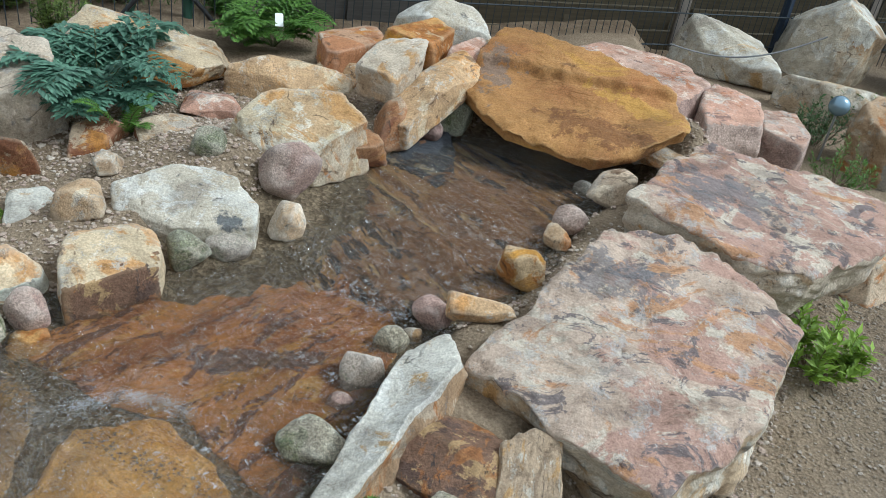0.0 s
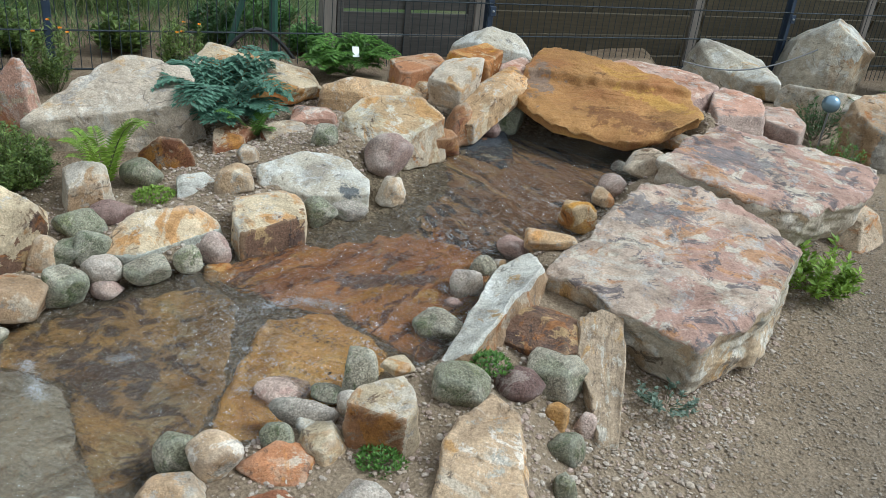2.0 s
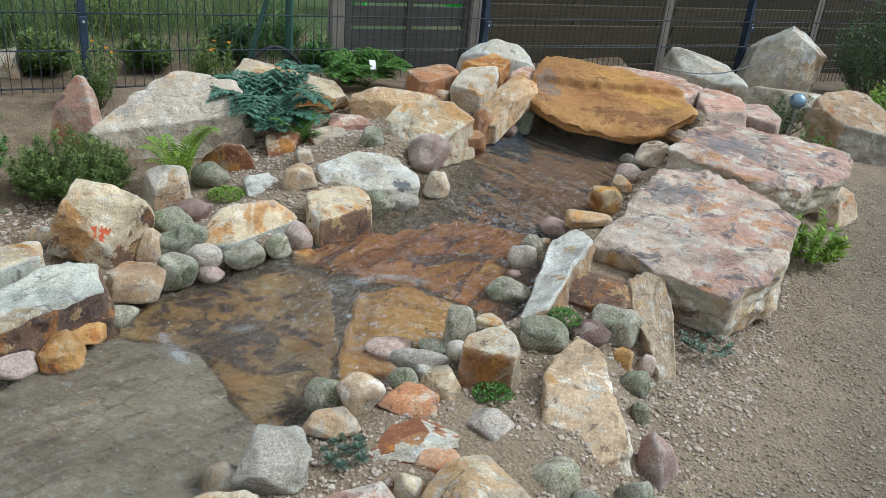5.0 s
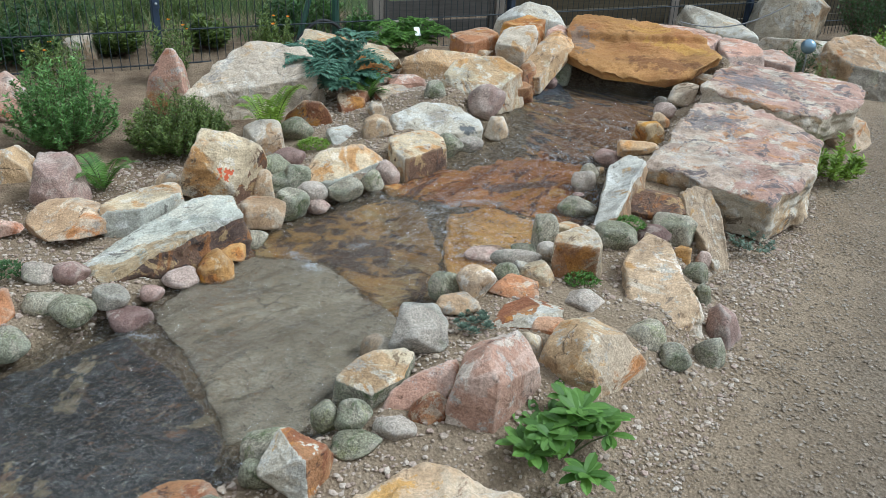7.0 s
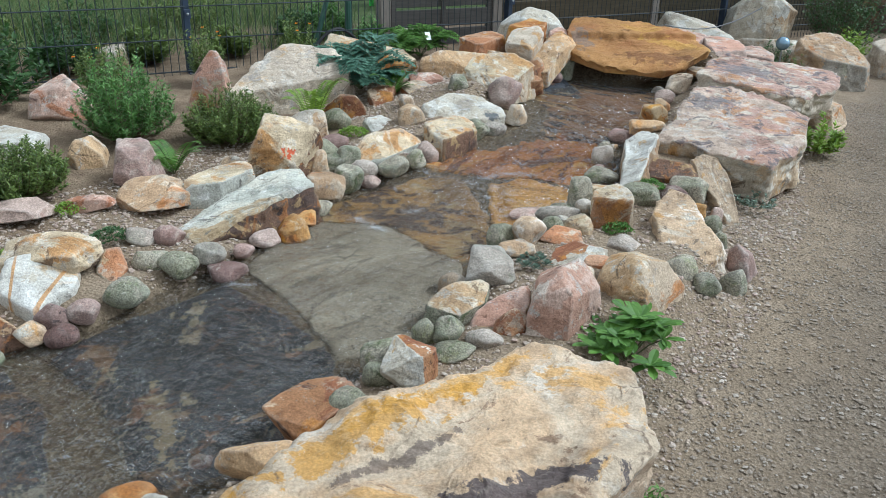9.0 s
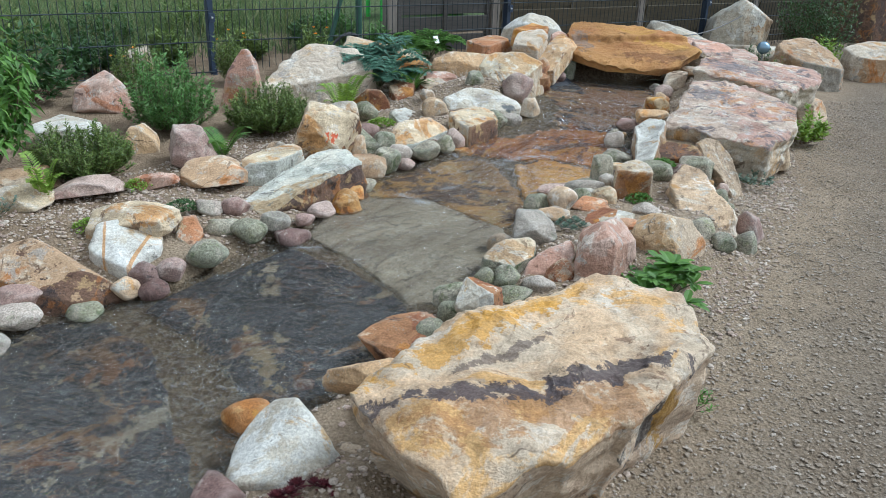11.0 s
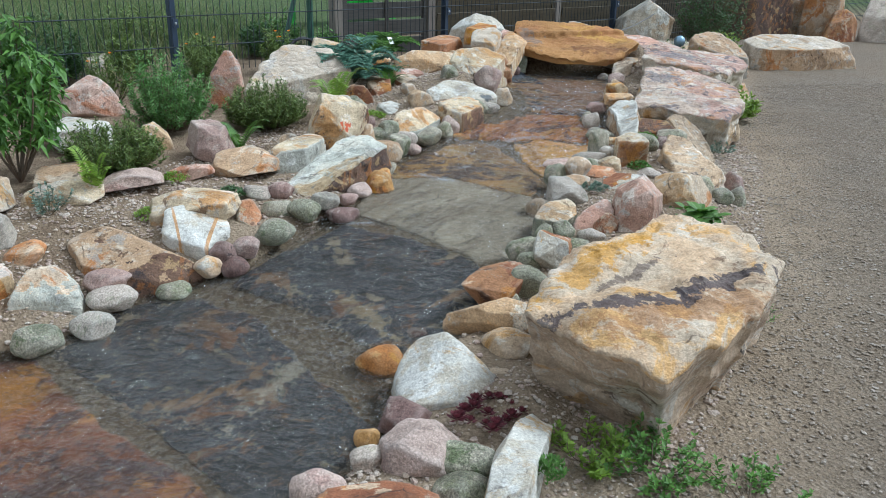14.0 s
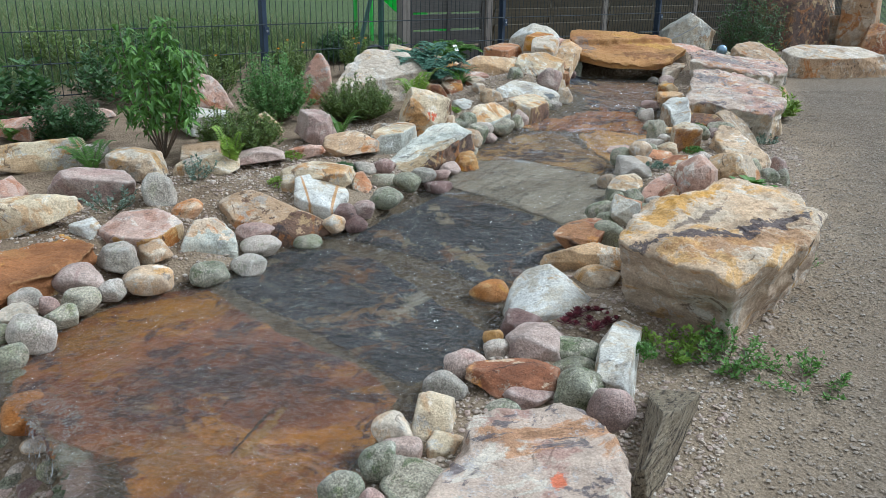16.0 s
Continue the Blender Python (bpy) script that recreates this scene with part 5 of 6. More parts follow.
pebble("granite", -0.411, 0.874, 0.127, 0.082, 0.029, 0.035, -8)
pebble("granite", -0.549, 0.671, 0.132, 0.059, 0.050, 0.058, -5)
pebble("moss", -0.446, 0.785, 0.116, 0.040, 0.034, 0.036, -7)
rock("salmon", -0.419, 0.727, 0.095, 0.076, 0.073, 0.032, -8)
rock("cream", -0.344, 0.788, 0.106, 0.055, 0.055, 0.052, -10)
pebble("white", -0.394, 0.843, 0.112, 0.029, 0.025, 0.025, -8)
pebble("moss", -0.377, 0.977, 0.120, 0.044, 0.030, 0.018, -8)
pebble("granite", -0.306, 0.909, 0.142, 0.033, 0.028, 0.035, -10)
rock("moss", -0.304, 1.010, 0.176, 0.045, 0.045, 0.058, -10)
rock("cream", -0.212, 1.077, 0.167, 0.039, 0.039, 0.020, -11)
rock("rust", -0.392, 0.545, 0.110, 0.094, 0.080, 0.036, -9, face=("white", .6, -.3, .6, .6))
rock("granite", -0.201, 0.640, 0.095, 0.061, 0.061, 0.036, -13)
rock("salmon", -0.338, 0.488, 0.102, 0.055, 0.045, 0.026, -11)
rock("cream", -0.400, 0.370, 0.095, 0.040, 0.040, 0.050, -10)
pebble("moss", -1.032, -0.063, 0.054, 0.069, 0.059, 0.042, 10)
pebble("granite", -1.050, -0.135, 0.032, 0.043, 0.036, 0.047, 11)
rock("white", -0.964, -0.123, 0.061, 0.078, 0.078, 0.074, 7, face=("rust", 0.9, -0.3, 0.5))
pebble("moss", -0.926, 0.056, 0.062, 0.036, 0.031, 0.043, 5)
pebble("moss", -0.855, 0.045, 0.075, 0.044, 0.037, 0.042, 3)
pebble("moss", -0.841, -0.025, 0.044, 0.059, 0.050, 0.025, 3)
pebble("granite", -0.753, 0.033, 0.053, 0.052, 0.045, 0.033, -0)

# right bank, lower part
rock("rust", -1.214, -0.287, 0.020, 0.094, 0.094, 0.058, -22)
pebble("moss", -1.108, -0.282, 0.029, 0.063, 0.053, 0.056, -23)
pebble("moss", -1.203, -0.342, 0.005, 0.051, 0.043, 0.028, -22)
rock("cream", -1.274, -0.473, 0.004, 0.136, 0.047, 0.057, -22)
pebble("granite", -1.266, -0.602, -0.023, 0.078, 0.066, 0.044, -23)
pebble("ochre", -1.622, -0.490, -0.104, 0.069, 0.058, 0.050, -15)
pebble("plum", -1.480, -0.350, -0.100, 0.032, 0.027, 0.020, -17)
rock("tan", -1.308, -0.761, -0.053, 0.066, 0.061, 0.028, -24)
rock("plum", -1.621, -0.873, -0.047, 0.061, 0.061, 0.038, -18)
pebble("ochre", -1.721, -0.920, -0.064, 0.030, 0.025, 0.027, -15)
rock("mauve", -1.613, -1.013, -0.044, 0.083, 0.083, 0.048, -19)
pebble("granite", -1.732, -1.008, -0.061, 0.038, 0.033, 0.031, -16)
pebble("moss", -1.541, -1.068, -0.053, 0.090, 0.041, 0.038, -21)
pebble("moss", -1.549, -1.163, -0.059, 0.063, 0.053, 0.032, -22)
pebble("mauve", -1.849, -1.111, -0.052, 0.057, 0.049, 0.050, -13)
pebble("granite", -1.926, -1.213, -0.057, 0.056, 0.048, 0.045, -12)
rock("rust", -1.739, -1.213, -0.054, 0.116, 0.085, 0.049, -17)
rock("mauve", -1.711, -1.273, -0.061, 0.067, 0.064, 0.028, -19)
pebble("moss", -1.799, -1.325, -0.072, 0.045, 0.038, 0.026, -16)
pebble("moss", -1.592, -1.330, -0.039, 0.065, 0.055, 0.064, -23)
pebble("granite", -1.552, -1.426, -0.044, 0.056, 0.047, 0.064, -25)
rock("cream", -1.982, -1.367, -0.057, 0.053, 0.053, 0.056, -11)
pebble("granite", -2.086, -1.378, -0.063, 0.050, 0.042, 0.038, -7)
pebble("mauve", -2.077, -1.477, -0.067, 0.043, 0.036, 0.041, -8)
pebble("moss", -2.142, -1.534, -0.056, 0.039, 0.034, 0.057, -6)
pebble("moss", -2.226, -1.586, -0.069, 0.047, 0.040, 0.041, -3)
pebble("granite", -2.168, -1.621, -0.078, 0.029, 0.025, 0.023, -5)
rock("moss", -2.067, -1.583, -0.076, 0.069, 0.067, 0.029, -9)
rock("cream", -1.974, -1.453, -0.076, 0.043, 0.043, 0.028, -12)

# stones of the mound and beyond
block("tan", [(1.83, 3.98, .36), (2.0, 4.2, .42), (2.25, 4.15, .4), (2.42, 3.95, .24), (2.3, 3.76, .22), (1.95, 3.75, .28)], -.05, face=("granite", .3, -1, .2, .75), n=6, rough=.06, chips=.1, words="folded tan and grey rock beside the path")
block("pale", [(2.6, 4.4, .3), (3.0, 4.6, .36), (3.6, 4.5, .33), (3.75, 4.2, .25), (3.1, 4.1, .25), (2.65, 4.2, .25)], -.05, face=("tan", 0, -1, .1, .75), n=6, words="long pale sandstone block at the end of the path")
rock("white", 1.479, 5.206, 0.204, 0.318, 0.222, 0.196, -14, n=5)
rock("white", 2.180, 5.570, 0.279, 0.298, 0.209, 0.313, -22, n=5, peak=0.45, face=("tan", 1.0, -0.3, 0.0))
rock("pale", 2.008, 4.705, 0.149, 0.300, 0.105, 0.126, -21)
rock("tan", 1.536, 2.751, 0.086, 0.113, 0.113, 0.106, -28)

# the stone with the red paint mark
rock("cream", -1.547, 1.402, 0.199, 0.155, 0.116, 0.168, 22, n=6, face=("umber", 0.3, -1.0, -0.75, .8), mark=(RED_PAINT, .06, -.95, .25, .2), words="cream sandstone rock with a red paint mark by the water")
rock("tan", 5.662, 8.421, 0.425, 0.367, 0.367, 0.555, -35)
rock("tan", 5.534, 7.366, 0.237, 0.359, 0.359, 0.278, -37)
rock("rust", 5.272, 6.375, 0.208, 0.190, 0.190, 0.247, -39)
rock("umber", 4.198, 7.574, 0.236, 0.159, 0.159, 0.245, -32)
rock("umber", 4.359, 7.235, 0.234, 0.252, 0.252, 0.242, -33)
rock("pale", -2.960, 3.344, 0.250, 0.112, 0.112, 0.091, 9)
build_ground()

# ---- fences ----
def fence_point(along_it, out=0.0, z=0.0):
    q = FENCE_AT + FENCE_WAY * along_it + FENCE_OUT * out
    return (float(q[0]), float(q[1]), z)


FENCE_TURN = 30.06


def wire_fence_panel(first):
    panel = empty("wire_fence_panel", fence_point(first, 0, 0), FENCE_TURN)
    bm = bmesh.new()
    tube_mesh(bm, [(0, 0, .03), (0, 0, 1.66)], .0025, 5)
    wire = None
    for k in range(50):
        if wire is None:
            wire = part("wire", bm, WIRE, panel)
            mesh = wire.data
        else:
            wire = new("wire", mesh)
            wire.parent = panel
        wire.location = (.035 + .05 * k, 0, 0)
    for row in range(9):
        for off in (-.006, .006):
            bm = bmesh.new()
            tube_mesh(bm, [(.01, off, .005 + .2 * row), (2.51, off, .005 + .2 * row)], .0035, 5)
            part("rail", bm, WIRE, panel)
    return tagged(panel, "dark grey welded wire mesh fence panel", "fence panel", "fence panels")


def fence_post(at):
    post = empty("fence_post", fence_point(at, 0, 0), FENCE_TURN)
    bm = bmesh.new()
    box_mesh(bm, (-.02, .012, -.1), (.02, .072, 1.75), .004)
    part("profile", bm, POST_BLUE, post)
    for z in (.16, .56, .96, 1.36):
        bm = bmesh.new()
        box_mesh(bm, (-.02, -.016, z - .03), (.02, -.009, z + .03), .002)
        clamp = part("clamp", bm, POST_BLUE, post)
        bm = bmesh.new()
        bmesh.ops.create_icosphere(bm, subdivisions=2, radius=.009, matrix=Matrix.Translation((0, -.017, z)))
        part("bolt", bm, STEEL, clamp, "shiny steel bolt head")
    return tagged(post, "dark blue coated steel fence post", "fence post", "fence posts")


for k in range(-3, 5):
    wire_fence_panel(2.52 * k + .005)
    fence_post(2.52 * k)


def board_fence_panel(first, width, material, look_of, tall=.172):
    panel = empty("board_fence_panel", fence_point(first, .3, .02), FENCE_TURN)
    for k in range(12):
        bm = bmesh.new()
        box_mesh(bm, (.03, 0, 0), (width - .03, .018, tall), .003)
        b = part("board", bm, material, panel)
        b.matrix_basis = pose(0, .004 * (k % 2), .03 + .15 * k, 12.0 if tall > .15 else 3.0, 0, .25 * math.sin(k * 2.3))
    for side in (.005, width - .045):
        bm = bmesh.new()
        box_mesh(bm, (side, -.012, 0), (side + .04, .03, 1.82), .003)
        part("frame", bm, material, panel)
    bm = bmesh.new()
    box_mesh(bm, (width * .5 - .02, -.014, 0), (width * .5 + .02, .0, 1.8), .002)
    part("batten", bm, material, panel)
    return tagged(panel, look_of, "wooden fence", "wooden fence panels")


BOARD_START = 2.52 - .97
board_fence_panel(BOARD_START + .05, .94, BOARD_OLD, "weathered grey brown board fence panel behind the wire fence", .132)
for k in range(5):
    board_fence_panel(2.52 + .1 + 1.8 * k, 1.72, BOARD, "yellowish brown overlapping board fence panel behind the wire fence")
for at in [BOARD_START] + [2.52 + .06 + 1.8 * k for k in range(6)]:
    post = empty("wooden_post", fence_point(at, .3, 0), FENCE_TURN)
    bm = bmesh.new()
    box_mesh(bm, (-.045, -.03, -.1), (.045, .06, 1.9), .006)
    part("timber", bm, POST_WOOD, post)
    tagged(post, "grey brown square timber fence post", "fence post", "wooden posts")

# ---- plants ----
GREEN = leaf_material("fresh_leaf", (.06, .14, .02), (.11, .22, .035))
DEEP = leaf_material("deep_leaf", (.03, .075, .02), (.06, .125, .035))
OLIVE = leaf_material("olive_leaf", (.07, .115, .028), (.16, .22, .05))
BLUE = leaf_material("blue_green_leaf", (.065, .145, .1), (.115, .225, .155))
SILVER = leaf_material("silver_leaf", (.11, .155, .115), (.19, .25, .19))
LIME = leaf_material("lime_leaf", (.13, .22, .02), (.22, .33, .04))
MIDGREEN = leaf_material("mid_leaf", (.085, .18, .045), (.15, .28, .075))
RED = leaf_material("red_leaf", (.09, .02, .03), (.16, .04, .05))
DRY = leaf_material("dry_grass", (.13, .14, .055), (.26, .25, .11))
MEADOW = leaf_material("meadow_grass", (.05, .095, .025), (.11, .17, .05))
PETAL = leaf_material("orange_petal", (.75, .22, .01), (.85, .35, .02))
STEM = plain_material("stem", (.09, .1, .04), .7)
TWIG = plain_material("twig", (.13, .09, .06), .8)


class Foliage:
    """Collects leaf blades into one mesh."""

    def __init__(self):
        self.verts, self.faces = [], []

    def broad(self, base, way, side, length, width, droop=.2):
        """A rounded, slightly cupped leaf of eight faces."""
        way, side = way.normalized(), side.normalized()
        up = side.cross(way)
        k = len(self.verts)
        self.verts.append(base)
        for f, w in ((.3, .75), (.62, 1.0), (.86, .7)):
            p = base + way * length * f - up * length * droop * f * f
            self.verts += [p + side * width * w / 2 + up * width * .1, p, p - side * width * w / 2 + up * width * .1]
        self.verts.append(base + way * length - up * length * droop)
        self.faces += [(k, k + 1, k + 2), (k, k + 2, k + 3)]
        for r in (k + 1, k + 4):
            self.faces += [(r, r + 3, r + 4, r + 1), (r + 1, r + 4, r + 5, r + 2)]
        self.faces += [(k + 7, k + 10, k + 8), (k + 8, k + 10, k + 9)]

    def leaf(self, base, way, side, length, width, droop=.15, widest=.45):
        way, side = way.normalized(), side.normalized()
        up = side.cross(way)
        k = len(self.verts)
        mid = base + way * length * widest
        self.verts += [base, mid + side * width / 2, mid - side * width / 2, mid - up * width * .14, base + way * length - up * length * droop]
        self.faces += [(k, k + 1, k + 3), (k, k + 3, k + 2), (k + 1, k + 4, k + 3), (k + 3, k + 4, k + 2)]

    def blade(self, base, way, side, length, width, bend):
        k = len(self.verts)
        mid = base + way * length * .55 + bend * .3 * length
        self.verts += [base - side * width / 2, base + side * width / 2, mid + side * width * .35, mid - side * width * .35, base + way * length * .95 + bend * length]
        self.faces += [(k, k + 1, k + 2), (k, k + 2, k + 3), (k + 3, k + 2, k + 4)]

    def link(self, name, material, parent, label=""):
        return link_mesh(name, [v[:] for v in self.verts], self.faces, [material], parent, label, smooth=False)


def around(rng, up=0.0):
    a = rng.uniform(0, 2 * math.pi)
    return Vector((math.cos(a), math.sin(a), up))


def plant_at(name, x, y, z, turn=0):
    return empty(name, (x, y, max(z, float(ground(np.array([x]), np.array([y]))[0]) - .004)), turn)


def bush(x, y, z, wide, tall, material, label, branches=60, leaves=16, size=.022, narrow=.4, seed=1, name="shrub", category="shrub", open_top=.5, twig=TWIG):
    """A shrub of many twigs, each set with leaves all along."""
    rng = random.Random(seed)
    thing = plant_at(name, x, y, z)
    fol, bm = Foliage(), bmesh.new()
    for b in range(branches):
        r = math.sqrt(rng.random())
        out = around(rng)
        top = Vector((out.x * r * wide / 2, out.y * r * wide / 2, tall * (1 - open_top * r * r) * rng.uniform(.5, 1.18)))
        start = Vector((out.x, out.y, 0)) * .12 * wide * r
        bend = Vector((out.x, out.y, 0)) * wide * .08
        pts = [start.lerp(top, k / 3) + bend * math.sin(k / 3 * 3) for k in range(4)]
        tube_mesh(bm, pts, .0012 + tall * .0012, 3, .4)
        for k in range(leaves):
            f = rng.uniform(.22, 1.0)
            i = min(2, int(f * 3))
            p = pts[i].lerp(pts[i + 1], f * 3 - i)
            way = (pts[i + 1] - pts[i]).normalized() * rng.uniform(.3, .9) + around(rng, rng.uniform(-.2, .4)) * .8
            side = way.cross(Vector((rng.uniform(-.5, .5), rng.uniform(-.5, .5), 1)))
            fol.leaf(p, way, side, size * rng.uniform(.7, 1.3), size * narrow, rng.uniform(0, .35))
    tagged(part("branching", bm, twig, thing), kind="stuff")
    fol.link("foliage", material, thing)
    return tagged(thing, label, category)


def fern(x, y, z, fronds, length, material, label, seed=2, rise=1.0, spread_out=1.0, name="fern"):
    rng = random.Random(seed)
    thing = plant_at(name, x, y, z)
    for n in range(fronds):
        fol = Foliage()
        out = around(rng)
        out.z = 0
        ln = length * rng.uniform(.65, 1.05)
        lift = rise * rng.uniform(.8, 1.5)
        curve = [out * (ln * spread_out * .75 * t) + Vector((0, 0, ln * lift * (t * 1.25 - .75 * t * t))) for t in [k / 24 for k in range(25)]]
        for k in range(2, 25):
            way = (curve[k] - curve[k - 1]).normalized()
            t = k / 24
            w = ln * .2 * math.sin(math.pi * min(1, .18 + .82 * t) ** .8) + .004
            for s in (-1, 1):
                side = way.cross(Vector((0, 0, 1))).normalized() * s
                fol.leaf(curve[k], (side + way * .35), way, w, ln * .042, .12, .35)
            bm = bmesh.new()
        tube_mesh(bm, curve[::4], .0016, 3, .5)
        frond = part("frond", bm, STEM, thing)
        fol.link("leaf", material, frond)
    return tagged(thing, label, "fern")


def ferny_clump(x, y, z, stems, length, material, label, seed=3):
    """Low perennial with lobed, blue-green compound leaves."""
    rng = random.Random(seed)
    thing = plant_at("perennial", x, y, z)
    for n in range(stems):
        fol, bm = Foliage(), bmesh.new()
        out = around(rng)
        ln, lift = length * rng.uniform(.55, 1.05), rng.uniform(.5, 1.5)
        curve = [out * (ln * .8 * t) + Vector((0, 0, ln * lift * (1.3 * t - .85 * t * t))) for t in [k / 12 for k in range(13)]]
        tube_mesh(bm, curve[::3], .002, 3, .5)
        for k in range(4, 13):
            way = (curve[k] - curve[k - 1]).normalized()
            w = ln * .3 * (1 - .75 * abs(k / 12 - .55))
            for s in (-1, 1):
                side = way.cross(Vector((0, 0, 1))).normalized() * s
                axis = (side + way * .5).normalized()
                for q in range(4):
                    p = curve[k] + axis * w * q / 4.5
                    for s2 in (-1, 1):
                        d = (axis + way * rng.uniform(.4, 1.1) * s2 + Vector((0, 0, rng.uniform(-.4, .3)))).normalized()
                        fol.leaf(p, d, d.cross(Vector((0, 0, 1))), w * .42, w * .22, .2)
                fol.leaf(curve[k] + axis * w * .7, axis, axis.cross(Vector((0, 0, 1))), w * .42, w * .24, .2)
        stem = part("leaf_stalk", bm, STEM, thing)
        fol.link("leaf", material, stem)
    return tagged(thing, label, "plant")


def cushion(x, y, z, wide, count, material, label, seed=4, size=.012, name="sedum"):
    """A mat of short fleshy shoots."""
    rng = random.Random(seed)
    thing = plant_at(name, x, y, z)
    fol = Foliage()
    for k in range(count):
        out = around(rng)
        r = math.sqrt(rng.random()) * wide / 2
        base = Vector((out.x * r, out.y * r, .025 * (1 - (2 * r / wide) ** 2) + rng.uniform(0, .012)))
        for q in range(5):
            way = around(rng, rng.uniform(.5, 1.6))
            fol.leaf(base, way, way.cross(Vector((0, 0, 1))), size * rng.uniform(.7, 1.4), size * .42, .1)
    fol.link("foliage", material, thing)
    return tagged(thing, label, "plant")


def rosettes(x, y, z, count, radius, reach, material, label, seed=5):
    """A cluster of houseleek rosettes."""
    rng = random.Random(seed)
    thing = plant_at("houseleek", x, y, z)
    spots = [(0.0, 0.0)] + [(reach * math.sqrt(rng.uniform(.2, 1)) * math.cos(k * 2.4), reach * math.sqrt(rng.uniform(.2, 1)) * math.sin(k * 2.4)) for k in range(1, count)]
    for px, py in spots:
        fol = Foliage()
        rr = radius * rng.uniform(.6, 1.1)
        for k in range(36):
            f = k / 36
            way = Vector((math.cos(k * 2.4), math.sin(k * 2.4), 1.7 - 1.6 * f))
            side = way.cross(Vector((0, 0, 1)))
            fol.leaf(Vector((px, py, .012 + .012 * (1 - f))), way, side, rr * (.35 + .7 * f), rr * .34, -.08, .6)
        fol.link("rosette", material, thing)
    return tagged(thing, label, "plant")


def whorled(x, y, z, wide, tall, material, label, whorls=26, size=.065, seed=6):
    """A low evergreen with broad leaves in whorls."""
    rng = random.Random(seed)
    thing = plant_at("shrub", x, y, z)
    fol = Foliage()
    for w in range(whorls):
        out = around(rng)
        r = math.sqrt(rng.random()) * wide / 2
        top = Vector((out.x * r, out.y * r, tall * rng.uniform(.5, 1) * (1 - .5 * (2 * r / wide) ** 2)))
        bm = bmesh.new()
        tube_mesh(bm, [top * .1, top * .6 + Vector((0, 0, .01)), top], .003, 4, .6)
        part("stem", bm, STEM, thing)
        for k in range(8):
            a = k * 2.4 + rng.uniform(-.2, .2)
            way = Vector((math.cos(a), math.sin(a), rng.uniform(.05, .7)))
            fol.broad(top, way, way.cross(Vector((0, 0, 1))), size * rng.uniform(.7, 1.15), size * .42, rng.uniform(.05, .35))
    fol.link("foliage", material, thing)
    return tagged(thing, label, "shrub")


def sapling(x, y, z, tall, wide, label, seed=8):
    rng = random.Random(seed)
    thing = plant_at("sapling", x, y, z)
    fol = Foliage()
    for s in range(11):
        out = around(rng)
        top = Vector((out.x * wide * .38, out.y * wide * .38, tall * rng.uniform(.72, 1)))
        pts = [Vector((0, 0, 0)).lerp(top, k / 6) + out * wide * .1 * math.sin(k / 6 * 3.1) for k in range(7)]
        bm = bmesh.new()
        tube_mesh(bm, pts, .006, 5, .25)
        part("stem", bm, TWIG, thing)
        for k in range(120):
            f = rng.uniform(.3, 1)
            i = min(5, int(f * 6))
            p = pts[i].lerp(pts[i + 1], f * 6 - i)
            twig = around(rng, rng.uniform(-.1, .5)) * wide * .2 * rng.uniform(.2, 1) * (1.1 - .5 * f)
            way = around(rng, rng.uniform(-.9, .2))
            fol.leaf(p + twig, way, way.cross(Vector((rng.uniform(-.4, .4), rng.uniform(-.4, .4), 1))), rng.uniform(.045, .08), .02, .3)
    fol.link("foliage", GREEN, thing)
    return tagged(thing, label, "sapling")


def marigold(x, y, z, tall, wide, flowers, label, seed=9):
    thing = bush(x, y, z, wide, tall, OLIVE, label, 44, 34, .03, .3, seed, "marigold", "flower", .2, STEM)
    rng = random.Random(seed + 50)
    for k in range(flowers):
        fol = Foliage()
        p = Vector((rng.uniform(-.4, .4) * wide, rng.uniform(-.4, .4) * wide, tall * rng.uniform(.7, 1.0)))
        for q in range(16):
            way = Vector((math.cos(q * 2.4), math.sin(q * 2.4), .9 - .9 * q / 16))
            fol.leaf(p, way, way.cross(Vector((0, 0, 1))), .012, .008, 0, .7)
        fol.link("blossom", PETAL, thing, "orange blossom")
    return thing


ferny_clump(-1.3, 2.72, .2, 34, .4, BLUE, "blue-green bleeding heart with lobed leaves between boulders", 3)
tag_plant = ferny_clump(-.95, 3.68, .22, 24, .36, GREEN, "green ferny perennial with a white plant label beside the fence", 13)
bm = bmesh.new()
box_mesh(bm, (-.018, -.001, 0), (.018, .001, .065), .0005)
card = part("plant_label", bm, plain_material("label_white", (.75, .76, .75), .5, 0, .03), tag_plant, "white plastic plant label")
card.matrix_basis = pose(.06, -.12, .14, -45, 0, 20)
fern(-1.49, 1.99, .13, 16, .27, LIME, "bright green fern in front of a pale boulder", 21, 1.5, .95)
fern(-1.1, 2.5, .2, 9, .2, GREEN, "small green fern between brown rocks", 22)
fern(-2.02, 1.38, .1, 12, .22, GREEN, "small green fern beside a sandstone block", 23, 1.0)
fern(-2.56, .68, .08, 10, .2, LIME, "small fern with one upright frond", 24, 1.3, .6)
fern(-3.18, .74, .08, 12, .2, GREEN, "low green fern between pale stones", 25)
fern(-3.66, 1.3, .1, 11, .22, GREEN, "low green fern in the planting bed", 26)
cushion(-1.28, 1.95, .14, .15, 240, LIME, "bright green sedum cushion in gravel", 31)
cushion(.02, 1.16, .145, .12, 170, GREEN, "green sedum cushion beside the white wedge of rock", 32)
cushion(-.2, .78, .07, .12, 170, GREEN, "green sedum cushion in front of an orange-faced block", 33)
cushion(-2.28, .9, .1, .12, 130, LIME, "light green sedum cushion in gravel", 34)
cushion(-2.33, .5, .07, .14, 170, LIME, "bright green sedum cushion beside a cracked white block", 35)
